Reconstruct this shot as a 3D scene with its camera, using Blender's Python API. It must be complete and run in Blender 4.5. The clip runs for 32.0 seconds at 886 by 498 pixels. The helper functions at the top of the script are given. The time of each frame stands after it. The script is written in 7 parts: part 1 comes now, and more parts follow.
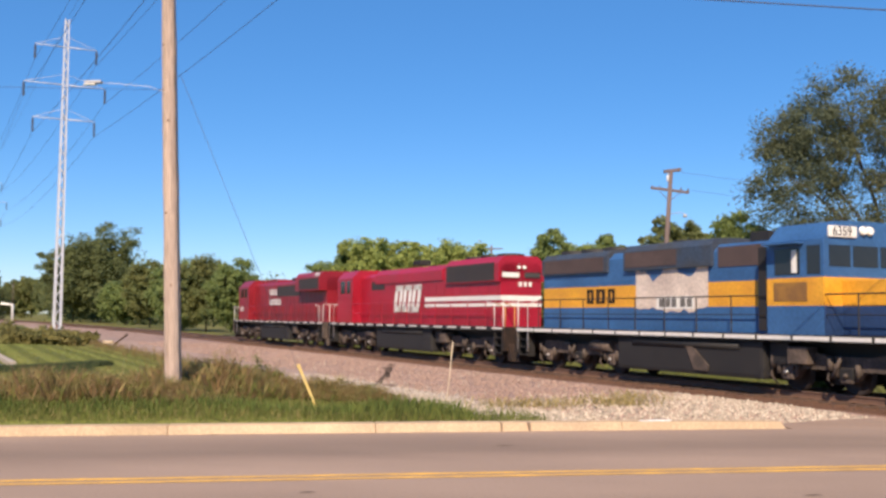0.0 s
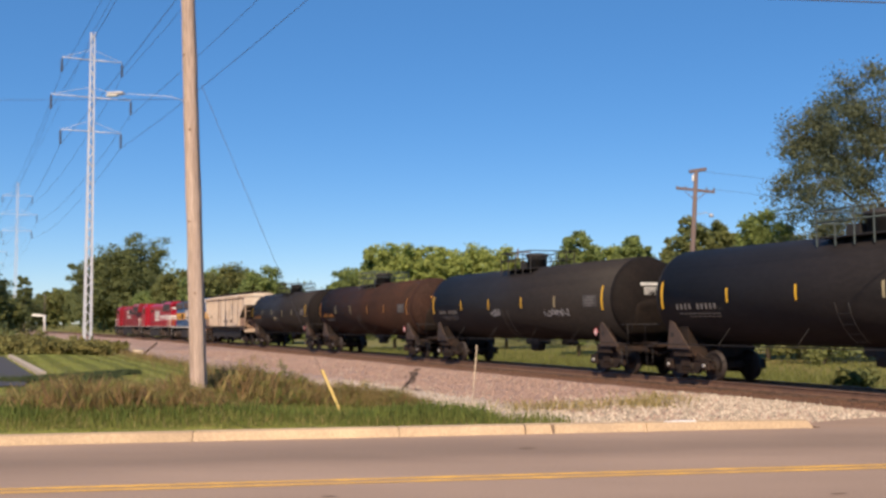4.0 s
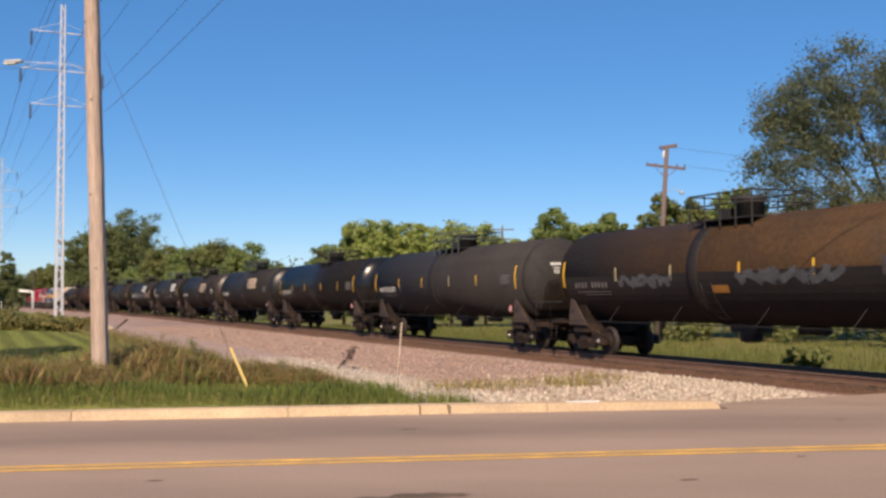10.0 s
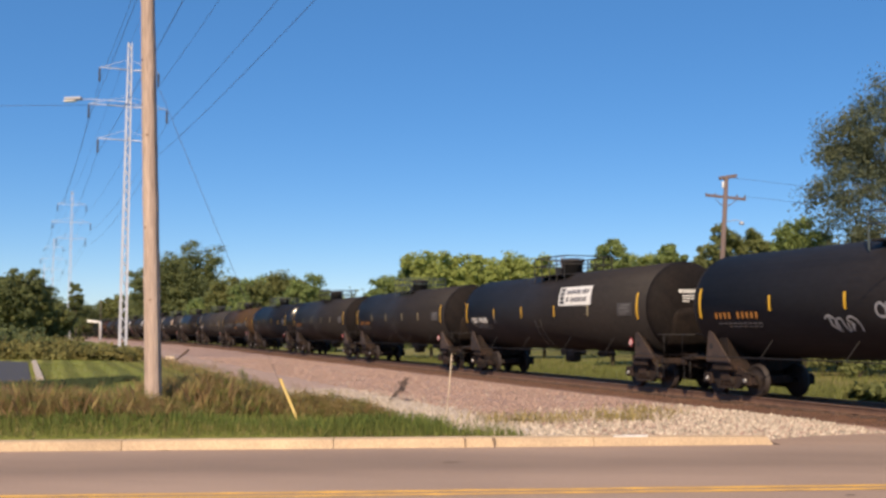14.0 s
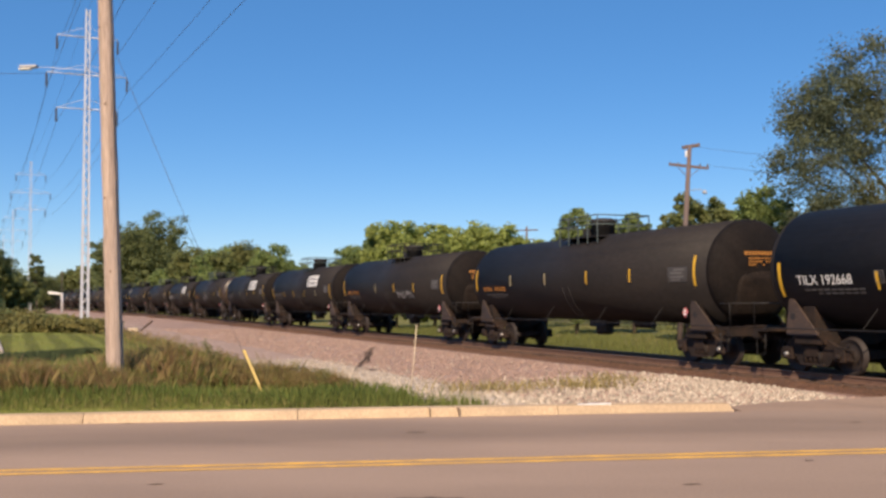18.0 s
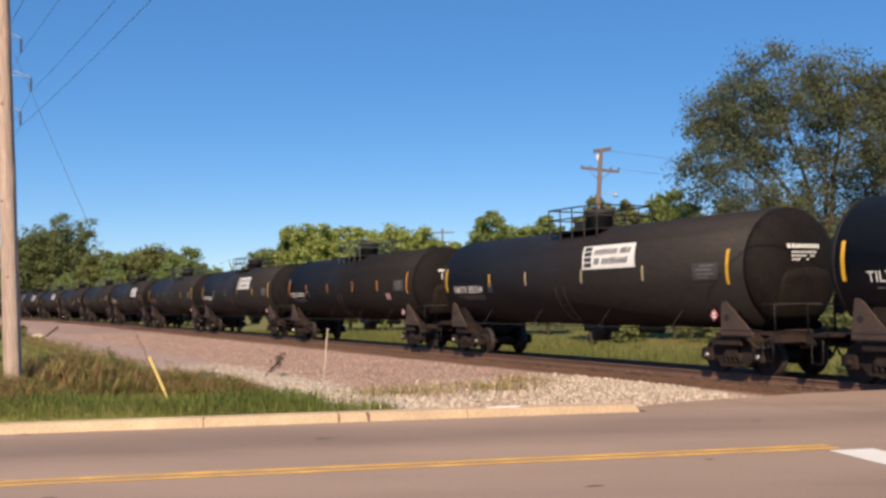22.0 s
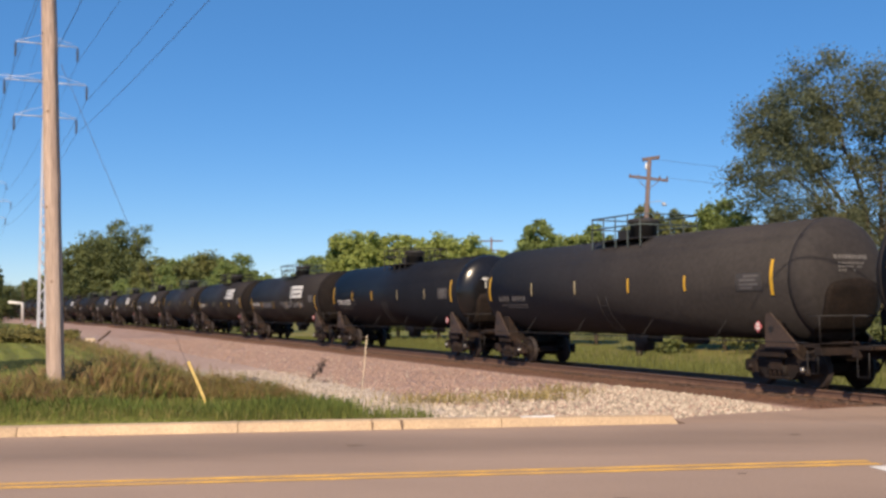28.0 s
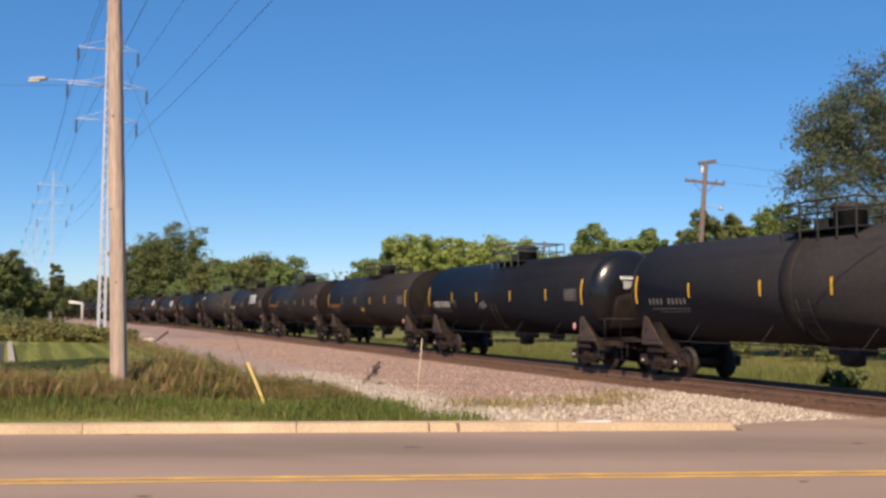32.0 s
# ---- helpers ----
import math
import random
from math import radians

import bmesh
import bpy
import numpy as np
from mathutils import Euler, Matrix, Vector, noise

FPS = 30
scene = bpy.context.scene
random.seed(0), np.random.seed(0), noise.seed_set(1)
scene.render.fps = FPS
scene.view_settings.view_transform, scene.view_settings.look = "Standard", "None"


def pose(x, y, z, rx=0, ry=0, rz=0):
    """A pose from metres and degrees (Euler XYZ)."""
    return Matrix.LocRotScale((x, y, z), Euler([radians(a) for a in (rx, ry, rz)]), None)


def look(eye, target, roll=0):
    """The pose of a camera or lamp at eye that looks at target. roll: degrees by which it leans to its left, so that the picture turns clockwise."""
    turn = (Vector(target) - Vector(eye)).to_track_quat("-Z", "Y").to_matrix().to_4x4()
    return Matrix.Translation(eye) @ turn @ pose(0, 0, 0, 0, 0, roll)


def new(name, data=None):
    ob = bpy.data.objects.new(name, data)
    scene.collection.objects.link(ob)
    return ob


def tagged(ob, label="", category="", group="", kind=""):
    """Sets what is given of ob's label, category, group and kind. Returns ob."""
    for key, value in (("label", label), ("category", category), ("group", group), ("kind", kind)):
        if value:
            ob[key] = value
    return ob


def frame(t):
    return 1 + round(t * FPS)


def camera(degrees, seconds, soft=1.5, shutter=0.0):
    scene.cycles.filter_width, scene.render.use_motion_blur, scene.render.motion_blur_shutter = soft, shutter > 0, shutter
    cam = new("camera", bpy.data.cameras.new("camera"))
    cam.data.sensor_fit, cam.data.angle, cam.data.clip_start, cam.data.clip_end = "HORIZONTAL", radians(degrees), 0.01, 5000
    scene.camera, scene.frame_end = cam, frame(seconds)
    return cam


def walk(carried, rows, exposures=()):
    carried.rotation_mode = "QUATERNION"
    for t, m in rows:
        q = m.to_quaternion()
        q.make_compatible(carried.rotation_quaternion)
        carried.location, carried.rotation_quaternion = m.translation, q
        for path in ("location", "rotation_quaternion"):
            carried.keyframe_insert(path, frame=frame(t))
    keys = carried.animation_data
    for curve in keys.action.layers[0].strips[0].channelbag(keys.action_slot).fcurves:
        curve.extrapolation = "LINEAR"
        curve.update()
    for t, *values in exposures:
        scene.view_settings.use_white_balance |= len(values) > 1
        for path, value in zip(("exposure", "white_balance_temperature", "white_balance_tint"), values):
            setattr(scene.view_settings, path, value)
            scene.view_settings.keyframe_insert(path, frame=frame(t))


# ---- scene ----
cam = camera(47.10, 32.0, soft=2.9)

PATH = [
    (0.0, (0.024, 0.002, 1.873), (-0.721, 9.952, 2.536), 0.53),
    (0.5, (0.053, -0.030, 1.861), (-0.866, 9.902, 2.581), -0.01),
    (1.0, (0.037, -0.017, 1.879), (-0.966, 9.905, 2.617), -0.26),
    (1.5, (0.027, -0.023, 1.876), (-1.115, 9.880, 2.670), 0.01),
    (2.0, (0.030, -0.083, 1.863), (-1.171, 9.816, 2.623), 0.60),
    (2.5, (0.030, -0.084, 1.848), (-1.217, 9.805, 2.651), 0.43),
    (4.5, (0.197, 0.028, 1.854), (-0.721, 9.963, 2.528), -0.36),
    (5.0, (0.288, 0.102, 1.872), (-0.426, 10.055, 2.532), -0.33),
    (5.5, (0.433, 0.329, 1.851), (0.217, 10.302, 2.545), -1.20),
    (6.0, (0.519, 0.323, 1.875), (0.038, 10.282, 2.643), 0.03),
    (6.5, (0.770, 0.307, 1.833), (-0.090, 10.232, 2.706), 0.49),
    (7.0, (0.940, 0.424, 1.852), (0.067, 10.360, 2.566), -0.74),
    (7.5, (0.955, 0.501, 1.842), (-0.096, 10.406, 2.728), -0.30),
    (8.0, (1.062, 0.601, 1.882), (0.203, 10.540, 2.565), -0.81),
    (8.5, (1.302, 0.513, 1.903), (-0.413, 10.349, 2.463), -0.13),
    (9.0, (1.576, 0.585, 1.823), (0.157, 10.464, 2.440), -0.82),
    (9.5, (1.645, 0.675, 1.811), (0.507, 10.603, 2.183), -0.60),
    (10.0, (1.752, 0.748, 1.834), (0.752, 10.686, 2.322), -0.17),
    (10.5, (1.857, 0.816, 1.841), (0.587, 10.726, 2.266), -0.09),
    (11.0, (1.978, 0.850, 1.870), (0.537, 10.734, 2.350), -0.27),
    (11.5, (2.014, 0.815, 1.858), (0.681, 10.704, 2.513), -0.42),
    (12.0, (2.011, 0.846, 1.851), (0.838, 10.760, 2.421), -0.75),
    (12.5, (1.997, 0.795, 1.877), (0.696, 10.685, 2.570), -0.24),
    (13.0, (2.004, 0.778, 1.853), (0.365, 10.609, 2.661), -0.01),
    (13.5, (1.989, 0.726, 1.859), (0.242, 10.537, 2.688), -0.12),
    (14.0, (2.008, 0.756, 1.849), (0.415, 10.596, 2.644), 0.02),
    (14.5, (2.000, 0.764, 1.867), (0.502, 10.627, 2.563), 0.04),
    (16.5, (1.997, 0.785, 1.859), (0.442, 10.646, 2.456), 0.06),
    (17.0, (2.013, 0.783, 1.842), (0.467, 10.645, 2.439), 0.10),
    (17.5, (2.021, 0.818, 1.858), (0.598, 10.701, 2.403), -0.13),
    (18.0, (2.019, 0.819, 1.859), (0.760, 10.727, 2.355), -0.33),
    (18.5, (2.046, 0.845, 1.842), (1.064, 10.786, 2.315), -0.52),
    (19.0, (2.015, 0.844, 1.847), (1.145, 10.798, 2.253), -0.44),
    (19.5, (2.028, 0.855, 1.859), (1.152, 10.808, 2.281), -0.17),
    (20.0, (2.064, 0.889, 1.839), (1.370, 10.859, 2.191), -0.80),
    (20.5, (2.114, 0.901, 1.829), (1.562, 10.877, 2.231), -0.38),
    (21.0, (2.195, 0.864, 1.834), (1.396, 10.828, 2.110), -0.40),
    (21.5, (2.182, 0.828, 1.869), (1.528, 10.798, 2.299), -0.84),
    (22.0, (2.146, 0.876, 1.887), (1.699, 10.853, 2.397), -0.73),
    (22.5, (2.134, 0.855, 1.859), (1.437, 10.813, 2.458), -0.39),
    (23.0, (2.156, 0.863, 1.862), (1.336, 10.812, 2.460), -0.52),
    (23.5, (2.136, 0.832, 1.860), (1.390, 10.786, 2.457), -0.10),
    (24.0, (2.166, 0.850, 1.860), (1.320, 10.794, 2.489), -0.20),
    (24.5, (2.152, 0.863, 1.867), (1.405, 10.815, 2.501), -0.10),
    (25.0, (2.117, 0.861, 1.845), (1.593, 10.832, 2.394), -0.40),
    (25.5, (2.106, 0.881, 1.839), (1.768, 10.861, 2.379), -0.40),
    (26.0, (2.189, 0.934, 1.863), (1.384, 10.884, 2.447), 0.36),
    (26.5, (2.282, 0.986, 1.853), (1.398, 10.927, 2.472), 0.00),
    (28.5, (2.400, 0.933, 1.882), (1.421, 10.869, 2.448), -0.35),
    (29.0, (2.357, 0.898, 1.868), (1.339, 10.832, 2.393), -0.68),
    (29.5, (2.298, 0.854, 1.854), (0.943, 10.747, 2.407), 0.13),
    (30.0, (2.320, 0.819, 1.879), (0.680, 10.663, 2.520), 0.10),
    (30.5, (2.342, 0.856, 1.891), (0.785, 10.710, 2.574), 0.15),
    (31.0, (2.315, 0.857, 1.876), (0.687, 10.701, 2.531), -0.13),
    (31.5, (2.334, 0.861, 1.870), (0.857, 10.728, 2.543), 0.13),
    (32.0, (2.323, 0.870, 1.878), (0.870, 10.744, 2.506), 0.32),
]
walk(cam, [(t, look(eye, target, roll)) for t, eye, target, roll in PATH], [(0.0, 0.70, 5950, 16), (0.6, 0.62, 6050, 16), (1.3, 0.53, 6150, 16), (14.0, 0.53, 6200, 16), (20.0, 0.53, 6180, 16), (32.0, 0.53, 6080, 15)])

# ---------------------------------------------------------------- plan
# Track: a straight line, AZ degrees left of +y, OFF metres from the origin; s runs along it away from the crossing.
AZ, OFF, RAIL = radians(30.0), 21.52, -0.04
TD = Vector((-math.sin(AZ), math.cos(AZ), 0))          # along the track, away
TN = Vector((-math.cos(AZ), -math.sin(AZ), 0))         # across it, towards the road's far side
TURN = 90 + math.degrees(AZ)
# Road: u along the kerb, v across it.
KD = Vector((math.cos(0.243), math.sin(0.243), 0))
KV = Vector((-math.sin(0.243), math.cos(0.243), 0))


def bend(s):
    """Far off the line swings a little to the left: how far it has left the straight."""
    if s < 110:
        return 0.0
    return (s - 110) ** 2 / 2400 if s < 170 else 1.5 + 0.05 * (s - 170)


def swing(s):
    return math.degrees(math.atan(0.0 if s < 110 else min(0.05, (s - 110) / 1200)))


def at_track(s, lat=0.0, z=0.0):
    lat += bend(s)
    p = -TN * OFF + TD * s + TN * lat
    return Vector((p.x, p.y, z))


def at_road(u, v, z=0.0):
    p = KD * u + KV * v
    return Vector((p.x, p.y, z))


def lateral(x, y):
    return x * TN.x + y * TN.y + OFF - bend(along(x, y))


def along(x, y):
    return x * TD.x + y * TD.y


# ---------------------------------------------------------------- world and sun
SUN_FROM = Vector((-0.10, -1.0, 0)).normalized()
SUN_UP = radians(40)
world = bpy.data.worlds.new("world")
scene.world = world
world.use_nodes = True
wn = world.node_tree.nodes
sky = wn.new("ShaderNodeTexSky")
sky.sky_type, sky.sun_disc = "NISHITA", False
sky.sun_elevation, sky.sun_rotation = SUN_UP, math.atan2(SUN_FROM.x, SUN_FROM.y)
sky.altitude, sky.air_density, sky.dust_density, sky.ozone_density = 200, 0.85, 0.0, 3.0
deep = wn.new("ShaderNodeHueSaturation")
deep.inputs["Saturation"].default_value = 1.32
world.node_tree.links.new(sky.outputs[0], deep.inputs["Color"])
# summer haze evens the sky out between the zenith and the horizon
haze = wn.new("ShaderNodeMix")
haze.data_type = "RGBA"
haze.inputs[0].default_value = 0.33
haze.inputs[7].default_value = (1.55, 3.5, 6.3, 1)
world.node_tree.links.new(deep.outputs[0], haze.inputs[6])
world.node_tree.links.new(haze.outputs[2], wn["Background"].inputs[0])
wn["Background"].inputs[1].default_value = 0.075
sun = new("sun", bpy.data.lights.new("sun", "SUN"))
sun.data.energy, sun.data.angle, sun.data.color = 5.0, radians(0.6), (1.0, 0.79, 0.52)
sun_dir = SUN_FROM * math.cos(SUN_UP) + Vector((0, 0, math.sin(SUN_UP)))
sun.matrix_world = look(sun_dir * 200, (0, 0, 0))


# ---------------------------------------------------------------- materials
def mat(name, base, rough=0.7, metal=0.0, vary=0.25, scale=3.0, fine=40.0, bump=0.15, other=None, amount=0.5, spec=0.5, stretch=(1, 1, 1), island=0.0, sheen=0.0, transl=0.0, obj_random=0.0, rvar=0.12):
    """A surface with variation at two scales: broad patches towards `other`, and a fine grain; with relief."""
    m = bpy.data.materials.new(name)
    m.use_nodes = True
    nt = m.node_tree
    N, L = nt.nodes, nt.links
    b = N["Principled BSDF"]
    co = N.new("ShaderNodeTexCoord")
    mp = N.new("ShaderNodeMapping")
    mp.inputs["Scale"].default_value = stretch
    L.new(co.outputs["Object"], mp.inputs[0])
    n1, n2 = N.new("ShaderNodeTexNoise"), N.new("ShaderNodeTexNoise")
    n1.inputs["Scale"].default_value, n1.inputs["Detail"].default_value = scale, 5
    n2.inputs["Scale"].default_value, n2.inputs["Detail"].default_value = fine, 3
    L.new(mp.outputs[0], n1.inputs[0])
    L.new(mp.outputs[0], n2.inputs[0])
    oth = other or tuple(c * (1 - vary) for c in base)
    ramp = N.new("ShaderNodeValToRGB")
    ramp.color_ramp.elements[0].position, ramp.color_ramp.elements[1].position = 0.5 - 0.3 * amount, 0.5 + 0.25
    ramp.color_ramp.elements[0].color, ramp.color_ramp.elements[1].color = (*oth, 1), (*base, 1)
    L.new(n1.outputs[0], ramp.inputs[0])
    mul = N.new("ShaderNodeMix")
    mul.data_type, mul.blend_type = "RGBA", "MULTIPLY"
    mul.inputs[0].default_value = 1.0
    mr = N.new("ShaderNodeMapRange")
    mr.inputs["From Min"].default_value, mr.inputs["From Max"].default_value = 0.3, 0.7
    mr.inputs["To Min"].default_value, mr.inputs["To Max"].default_value = 1 - vary, 1 + vary * 0.6
    L.new(n2.outputs[0], mr.inputs[0])
    L.new(ramp.outputs[0], mul.inputs[6])
    L.new(mr.outputs[0], mul.inputs[7])
    out = mul.outputs[2]
    if island or obj_random:
        src = N.new("ShaderNodeNewGeometry").outputs["Random Per Island"] if island else N.new("ShaderNodeObjectInfo").outputs["Random"]
        k = island or obj_random
        m2 = N.new("ShaderNodeMapRange")
        m2.inputs["To Min"].default_value, m2.inputs["To Max"].default_value = 1 - k, 1 + k
        L.new(src, m2.inputs[0])
        mu2 = N.new("ShaderNodeMix")
        mu2.data_type, mu2.blend_type = "RGBA", "MULTIPLY"
        mu2.inputs[0].default_value = 1.0
        L.new(out, mu2.inputs[6])
        L.new(m2.outputs[0], mu2.inputs[7])
        out = mu2.outputs[2]
    L.new(out, b.inputs["Base Color"])
    r = N.new("ShaderNodeMapRange")
    r.inputs["To Min"].default_value, r.inputs["To Max"].default_value = max(0.03, rough - rvar), min(1, rough + rvar)
    L.new(n1.outputs[0], r.inputs[0])
    L.new(r.outputs[0], b.inputs["Roughness"])
    b.inputs["Metallic"].default_value = metal
    b.inputs["Specular IOR Level"].default_value = spec
    if bump:
        bp = N.new("ShaderNodeBump")
        bp.inputs["Strength"].default_value, bp.inputs["Distance"].default_value = bump, 0.02
        L.new(n2.outputs[0], bp.inputs["Height"])
        L.new(bp.outputs[0], b.inputs["Normal"])
    if transl:
        tr = N.new("ShaderNodeBsdfTranslucent")
        mx = N.new("ShaderNodeMixShader")
        mx.inputs[0].default_value = transl
        L.new(out, tr.inputs[0])
        L.new(b.outputs[0], mx.inputs[1])
        L.new(tr.outputs[0], mx.inputs[2])
        L.new(mx.outputs[0], N["Material Output"].inputs[0])
    return m


ASPHALT = mat("asphalt", (0.340, 0.250, 0.198), 0.92, vary=0.22, scale=0.35, fine=60, bump=0.3, other=(0.265, 0.195, 0.155), stretch=(0.5, 1.6, 1), spec=0.2)
ASPHALT_NEW = mat("asphalt_dark", (0.05, 0.048, 0.055), 0.85, vary=0.2, scale=0.8, fine=60)
CONCRETE = mat("concrete", (0.54, 0.405, 0.265), 0.9, vary=0.2, scale=1.2, fine=30, other=(0.42, 0.315, 0.21), obj_random=0.08, spec=0.2)
EDGE_PALE = mat("pale_edge_stone", (0.40, 0.345, 0.29), 0.9, vary=0.2, scale=2)
PAINT_Y = mat("yellow_road_paint", (0.84, 0.47, 0.055), 0.7, vary=0.2, scale=2.0, fine=30, other=(0.55, 0.32, 0.07), amount=0.15)
PAINT_W = mat("white_road_paint", (0.72, 0.70, 0.66), 0.7, vary=0.12, scale=2.0)
STAIN = mat("oil_stain", (0.15, 0.112, 0.086), 0.95, vary=0.3, scale=3, spec=0.1)
TAR = mat("joint_sealant", (0.27, 0.195, 0.135), 0.8)
STONE_PINK = mat("pink_stone", (0.335, 0.228, 0.183), 0.95, vary=0.2, scale=6, fine=30, island=0.22)
STONE_PALE = mat("pale_limestone", (0.45, 0.38, 0.30), 0.95, vary=0.25, scale=6, fine=30, island=0.5)
TIE = mat("creosoted_tie", (0.100, 0.060, 0.042), 0.9, vary=0.35, scale=3, fine=40, stretch=(1, 4, 1), obj_random=0.25)
RAIL_RUST = mat("rusty_rail", (0.17, 0.095, 0.064), 0.7, vary=0.3, scale=4, fine=30)
RAIL_TOP = mat("worn_rail_top", (0.34, 0.29, 0.26), 0.42, metal=0.8, vary=0.15)
BLADE_G = mat("green_blade", (0.188, 0.215, 0.044), 0.8, vary=0.2, island=0.4, transl=0.4, bump=0)
BLADE_B = mat("brown_weed", (0.36, 0.235, 0.115), 0.85, vary=0.25, island=0.35, transl=0.5, bump=0)
BLADE_F = mat("fresh_blade", (0.148, 0.195, 0.040), 0.8, vary=0.2, island=0.35, transl=0.4, bump=0)
BLADE_Y = mat("straw_blade", (0.40, 0.32, 0.125), 0.85, vary=0.25, island=0.35, transl=0.4, bump=0)
FLOWER = mat("weed_flower", (0.6, 0.5, 0.25), 0.8, island=0.4, bump=0)
WEED_OLIVE = mat("olive_weed", (0.27, 0.215, 0.080), 0.85, vary=0.25, scale=0.9, island=0.3, transl=0.45, bump=0, other=(0.26, 0.155, 0.070))
LEAF = mat("tree_leaf", (0.225, 0.275, 0.112), 0.8, vary=0.2, scale=0.3, island=0.2, transl=0.55, bump=0, other=(0.21, 0.21, 0.075), spec=0.15)
LEAF_DK = mat("dark_leaf", (0.21, 0.243, 0.103), 0.8, vary=0.2, scale=0.25, island=0.2, transl=0.55, bump=0, spec=0.15)
LEAF_YG = mat("yellow_green_leaf", (0.38, 0.42, 0.13), 0.8, vary=0.2, scale=0.25, island=0.2, transl=0.5, bump=0, other=(0.29, 0.35, 0.10), spec=0.15)
SCRUB = mat("olive_scrub", (0.225, 0.185, 0.062), 0.85, vary=0.25, scale=0.8, island=0.25, transl=0.45, bump=0, other=(0.20, 0.20, 0.075), spec=0.1)
LEAF_GR = mat("fresh_green_leaf", (0.26, 0.325, 0.112), 0.8, vary=0.2, scale=0.25, island=0.2, transl=0.55, bump=0, spec=0.15)
LEAF_CROWN = mat("crown_leaf", (0.150, 0.185, 0.125), 0.75, vary=0.2, scale=0.3, island=0.2, transl=0.55, bump=0, other=(0.165, 0.165, 0.075), amount=0.5, spec=0.2)
BARK = mat("bark", (0.085, 0.065, 0.05), 0.9, vary=0.3, scale=3, fine=25, bump=0.6, stretch=(1, 1, 0.2))
POLE_WOOD = mat("pole_wood", (0.52, 0.405, 0.335), 0.9, vary=0.38, scale=1.6, fine=12, bump=0.7, other=(0.34, 0.255, 0.21), amount=0.8, stretch=(7, 7, 0.22), spec=0.2)
POLE_GREY = mat("weathered_pole", (0.155, 0.115, 0.105), 0.9, vary=0.25, scale=3, fine=25, stretch=(3, 3, 0.25))
KNOT = mat("wood_knot", (0.22, 0.14, 0.095), 0.9)
GALV = mat("galvanised_steel", (0.62, 0.63, 0.68), 0.5, metal=0.25, vary=0.12, scale=0.8)
INSUL = mat("grey_insulator", (0.09, 0.085, 0.09), 0.5)
WIRE = mat("conductor", (0.06, 0.06, 0.075), 0.6)
POST_Y = mat("yellow_marker", (0.72, 0.50, 0.13), 0.6, vary=0.15, other=(0.55, 0.42, 0.16))
POST_W = mat("pale_marker", (0.68, 0.56, 0.40), 0.6, vary=0.1)
WHITE = mat("white_paint", (0.78, 0.77, 0.74), 0.5, vary=0.08)
LAMP_GREY = mat("lamp_housing", (0.36, 0.37, 0.40), 0.5, vary=0.1)
GLASS_DK = mat("dark_glass", (0.02, 0.022, 0.025), 0.08, vary=0.1, bump=0)

TANK_BLACK = mat("black_tank_paint", (0.0172, 0.0154, 0.0155), 0.62, vary=0.2, scale=0.7, fine=8, bump=0.02, other=(0.0225, 0.0190, 0.0182), stretch=(0.5, 1, 1.2), spec=0.16, rvar=0.08)
HEAD_GLOSS = mat("glossy_tank_head", (0.010, 0.0095, 0.0105), 0.24, vary=0.2, scale=0.7, fine=8, bump=0.0, spec=0.45, rvar=0.03)
TANK_DEEP = mat("deep_black_tank_paint", (0.0112, 0.0102, 0.0100), 0.66, vary=0.2, scale=0.7, fine=8, bump=0.02, other=(0.0145, 0.0125, 0.0118), stretch=(0.5, 1, 1.2), spec=0.12, rvar=0.08)
TANK_GLOSS = mat("glossy_black_tank_paint", (0.0150, 0.0138, 0.0145), 0.42, vary=0.2, scale=0.7, fine=8, bump=0.0, other=(0.012, 0.011, 0.012), spec=0.06, rvar=0.03)
TANK_NAVY = mat("navy_tank_paint", (0.0125, 0.0140, 0.0200), 0.5, vary=0.2, scale=0.7, fine=8, bump=0.0, spec=0.06, rvar=0.03)
TANK_GREY = mat("dull_grey_tank_paint", (0.038, 0.034, 0.034), 0.75, vary=0.2, scale=0.7, fine=8, bump=0.03, other=(0.028, 0.025, 0.025), spec=0.2)
TANK_RUST = mat("red_brown_tank_paint", (0.050, 0.024, 0.017), 0.75, vary=0.3, scale=0.7, fine=8, bump=0.04, other=(0.030, 0.017, 0.013), spec=0.1)
TANK_TAN = mat("brown_dusty_tank_paint", (0.064, 0.034, 0.0145), 0.75, vary=0.3, scale=0.8, fine=8, bump=0.04, other=(0.044, 0.0255, 0.0125), spec=0.2)
HEAD_DUST = mat("dusty_tank_head", (0.0135, 0.0104, 0.0095), 0.75, vary=0.3, scale=1.2, fine=10, other=(0.0095, 0.0080, 0.0077), spec=0.1)
HEAD_RUST = mat("rusty_tank_head", (0.046, 0.027, 0.017), 0.42, vary=0.35, scale=1.2, fine=10, bump=0.03, other=(0.022, 0.015, 0.012), rvar=0.05)
HEAD_SEMI = mat("half_gloss_tank_head", (0.015, 0.0125, 0.0120), 0.38, vary=0.3, scale=1.2, fine=10, bump=0.02, other=(0.010, 0.009, 0.009), spec=0.4, rvar=0.05)
UNDER = mat("dusty_brown_steel", (0.042, 0.0245, 0.0175), 0.85, vary=0.4, scale=2.5, fine=20, other=(0.016, 0.0115, 0.0098), obj_random=0.25, spec=0.3)
SADDLE = mat("brown_brace_paint", (0.066, 0.041, 0.031), 0.75, vary=0.3, scale=2, fine=20, other=(0.045, 0.031, 0.025), obj_random=0.25)
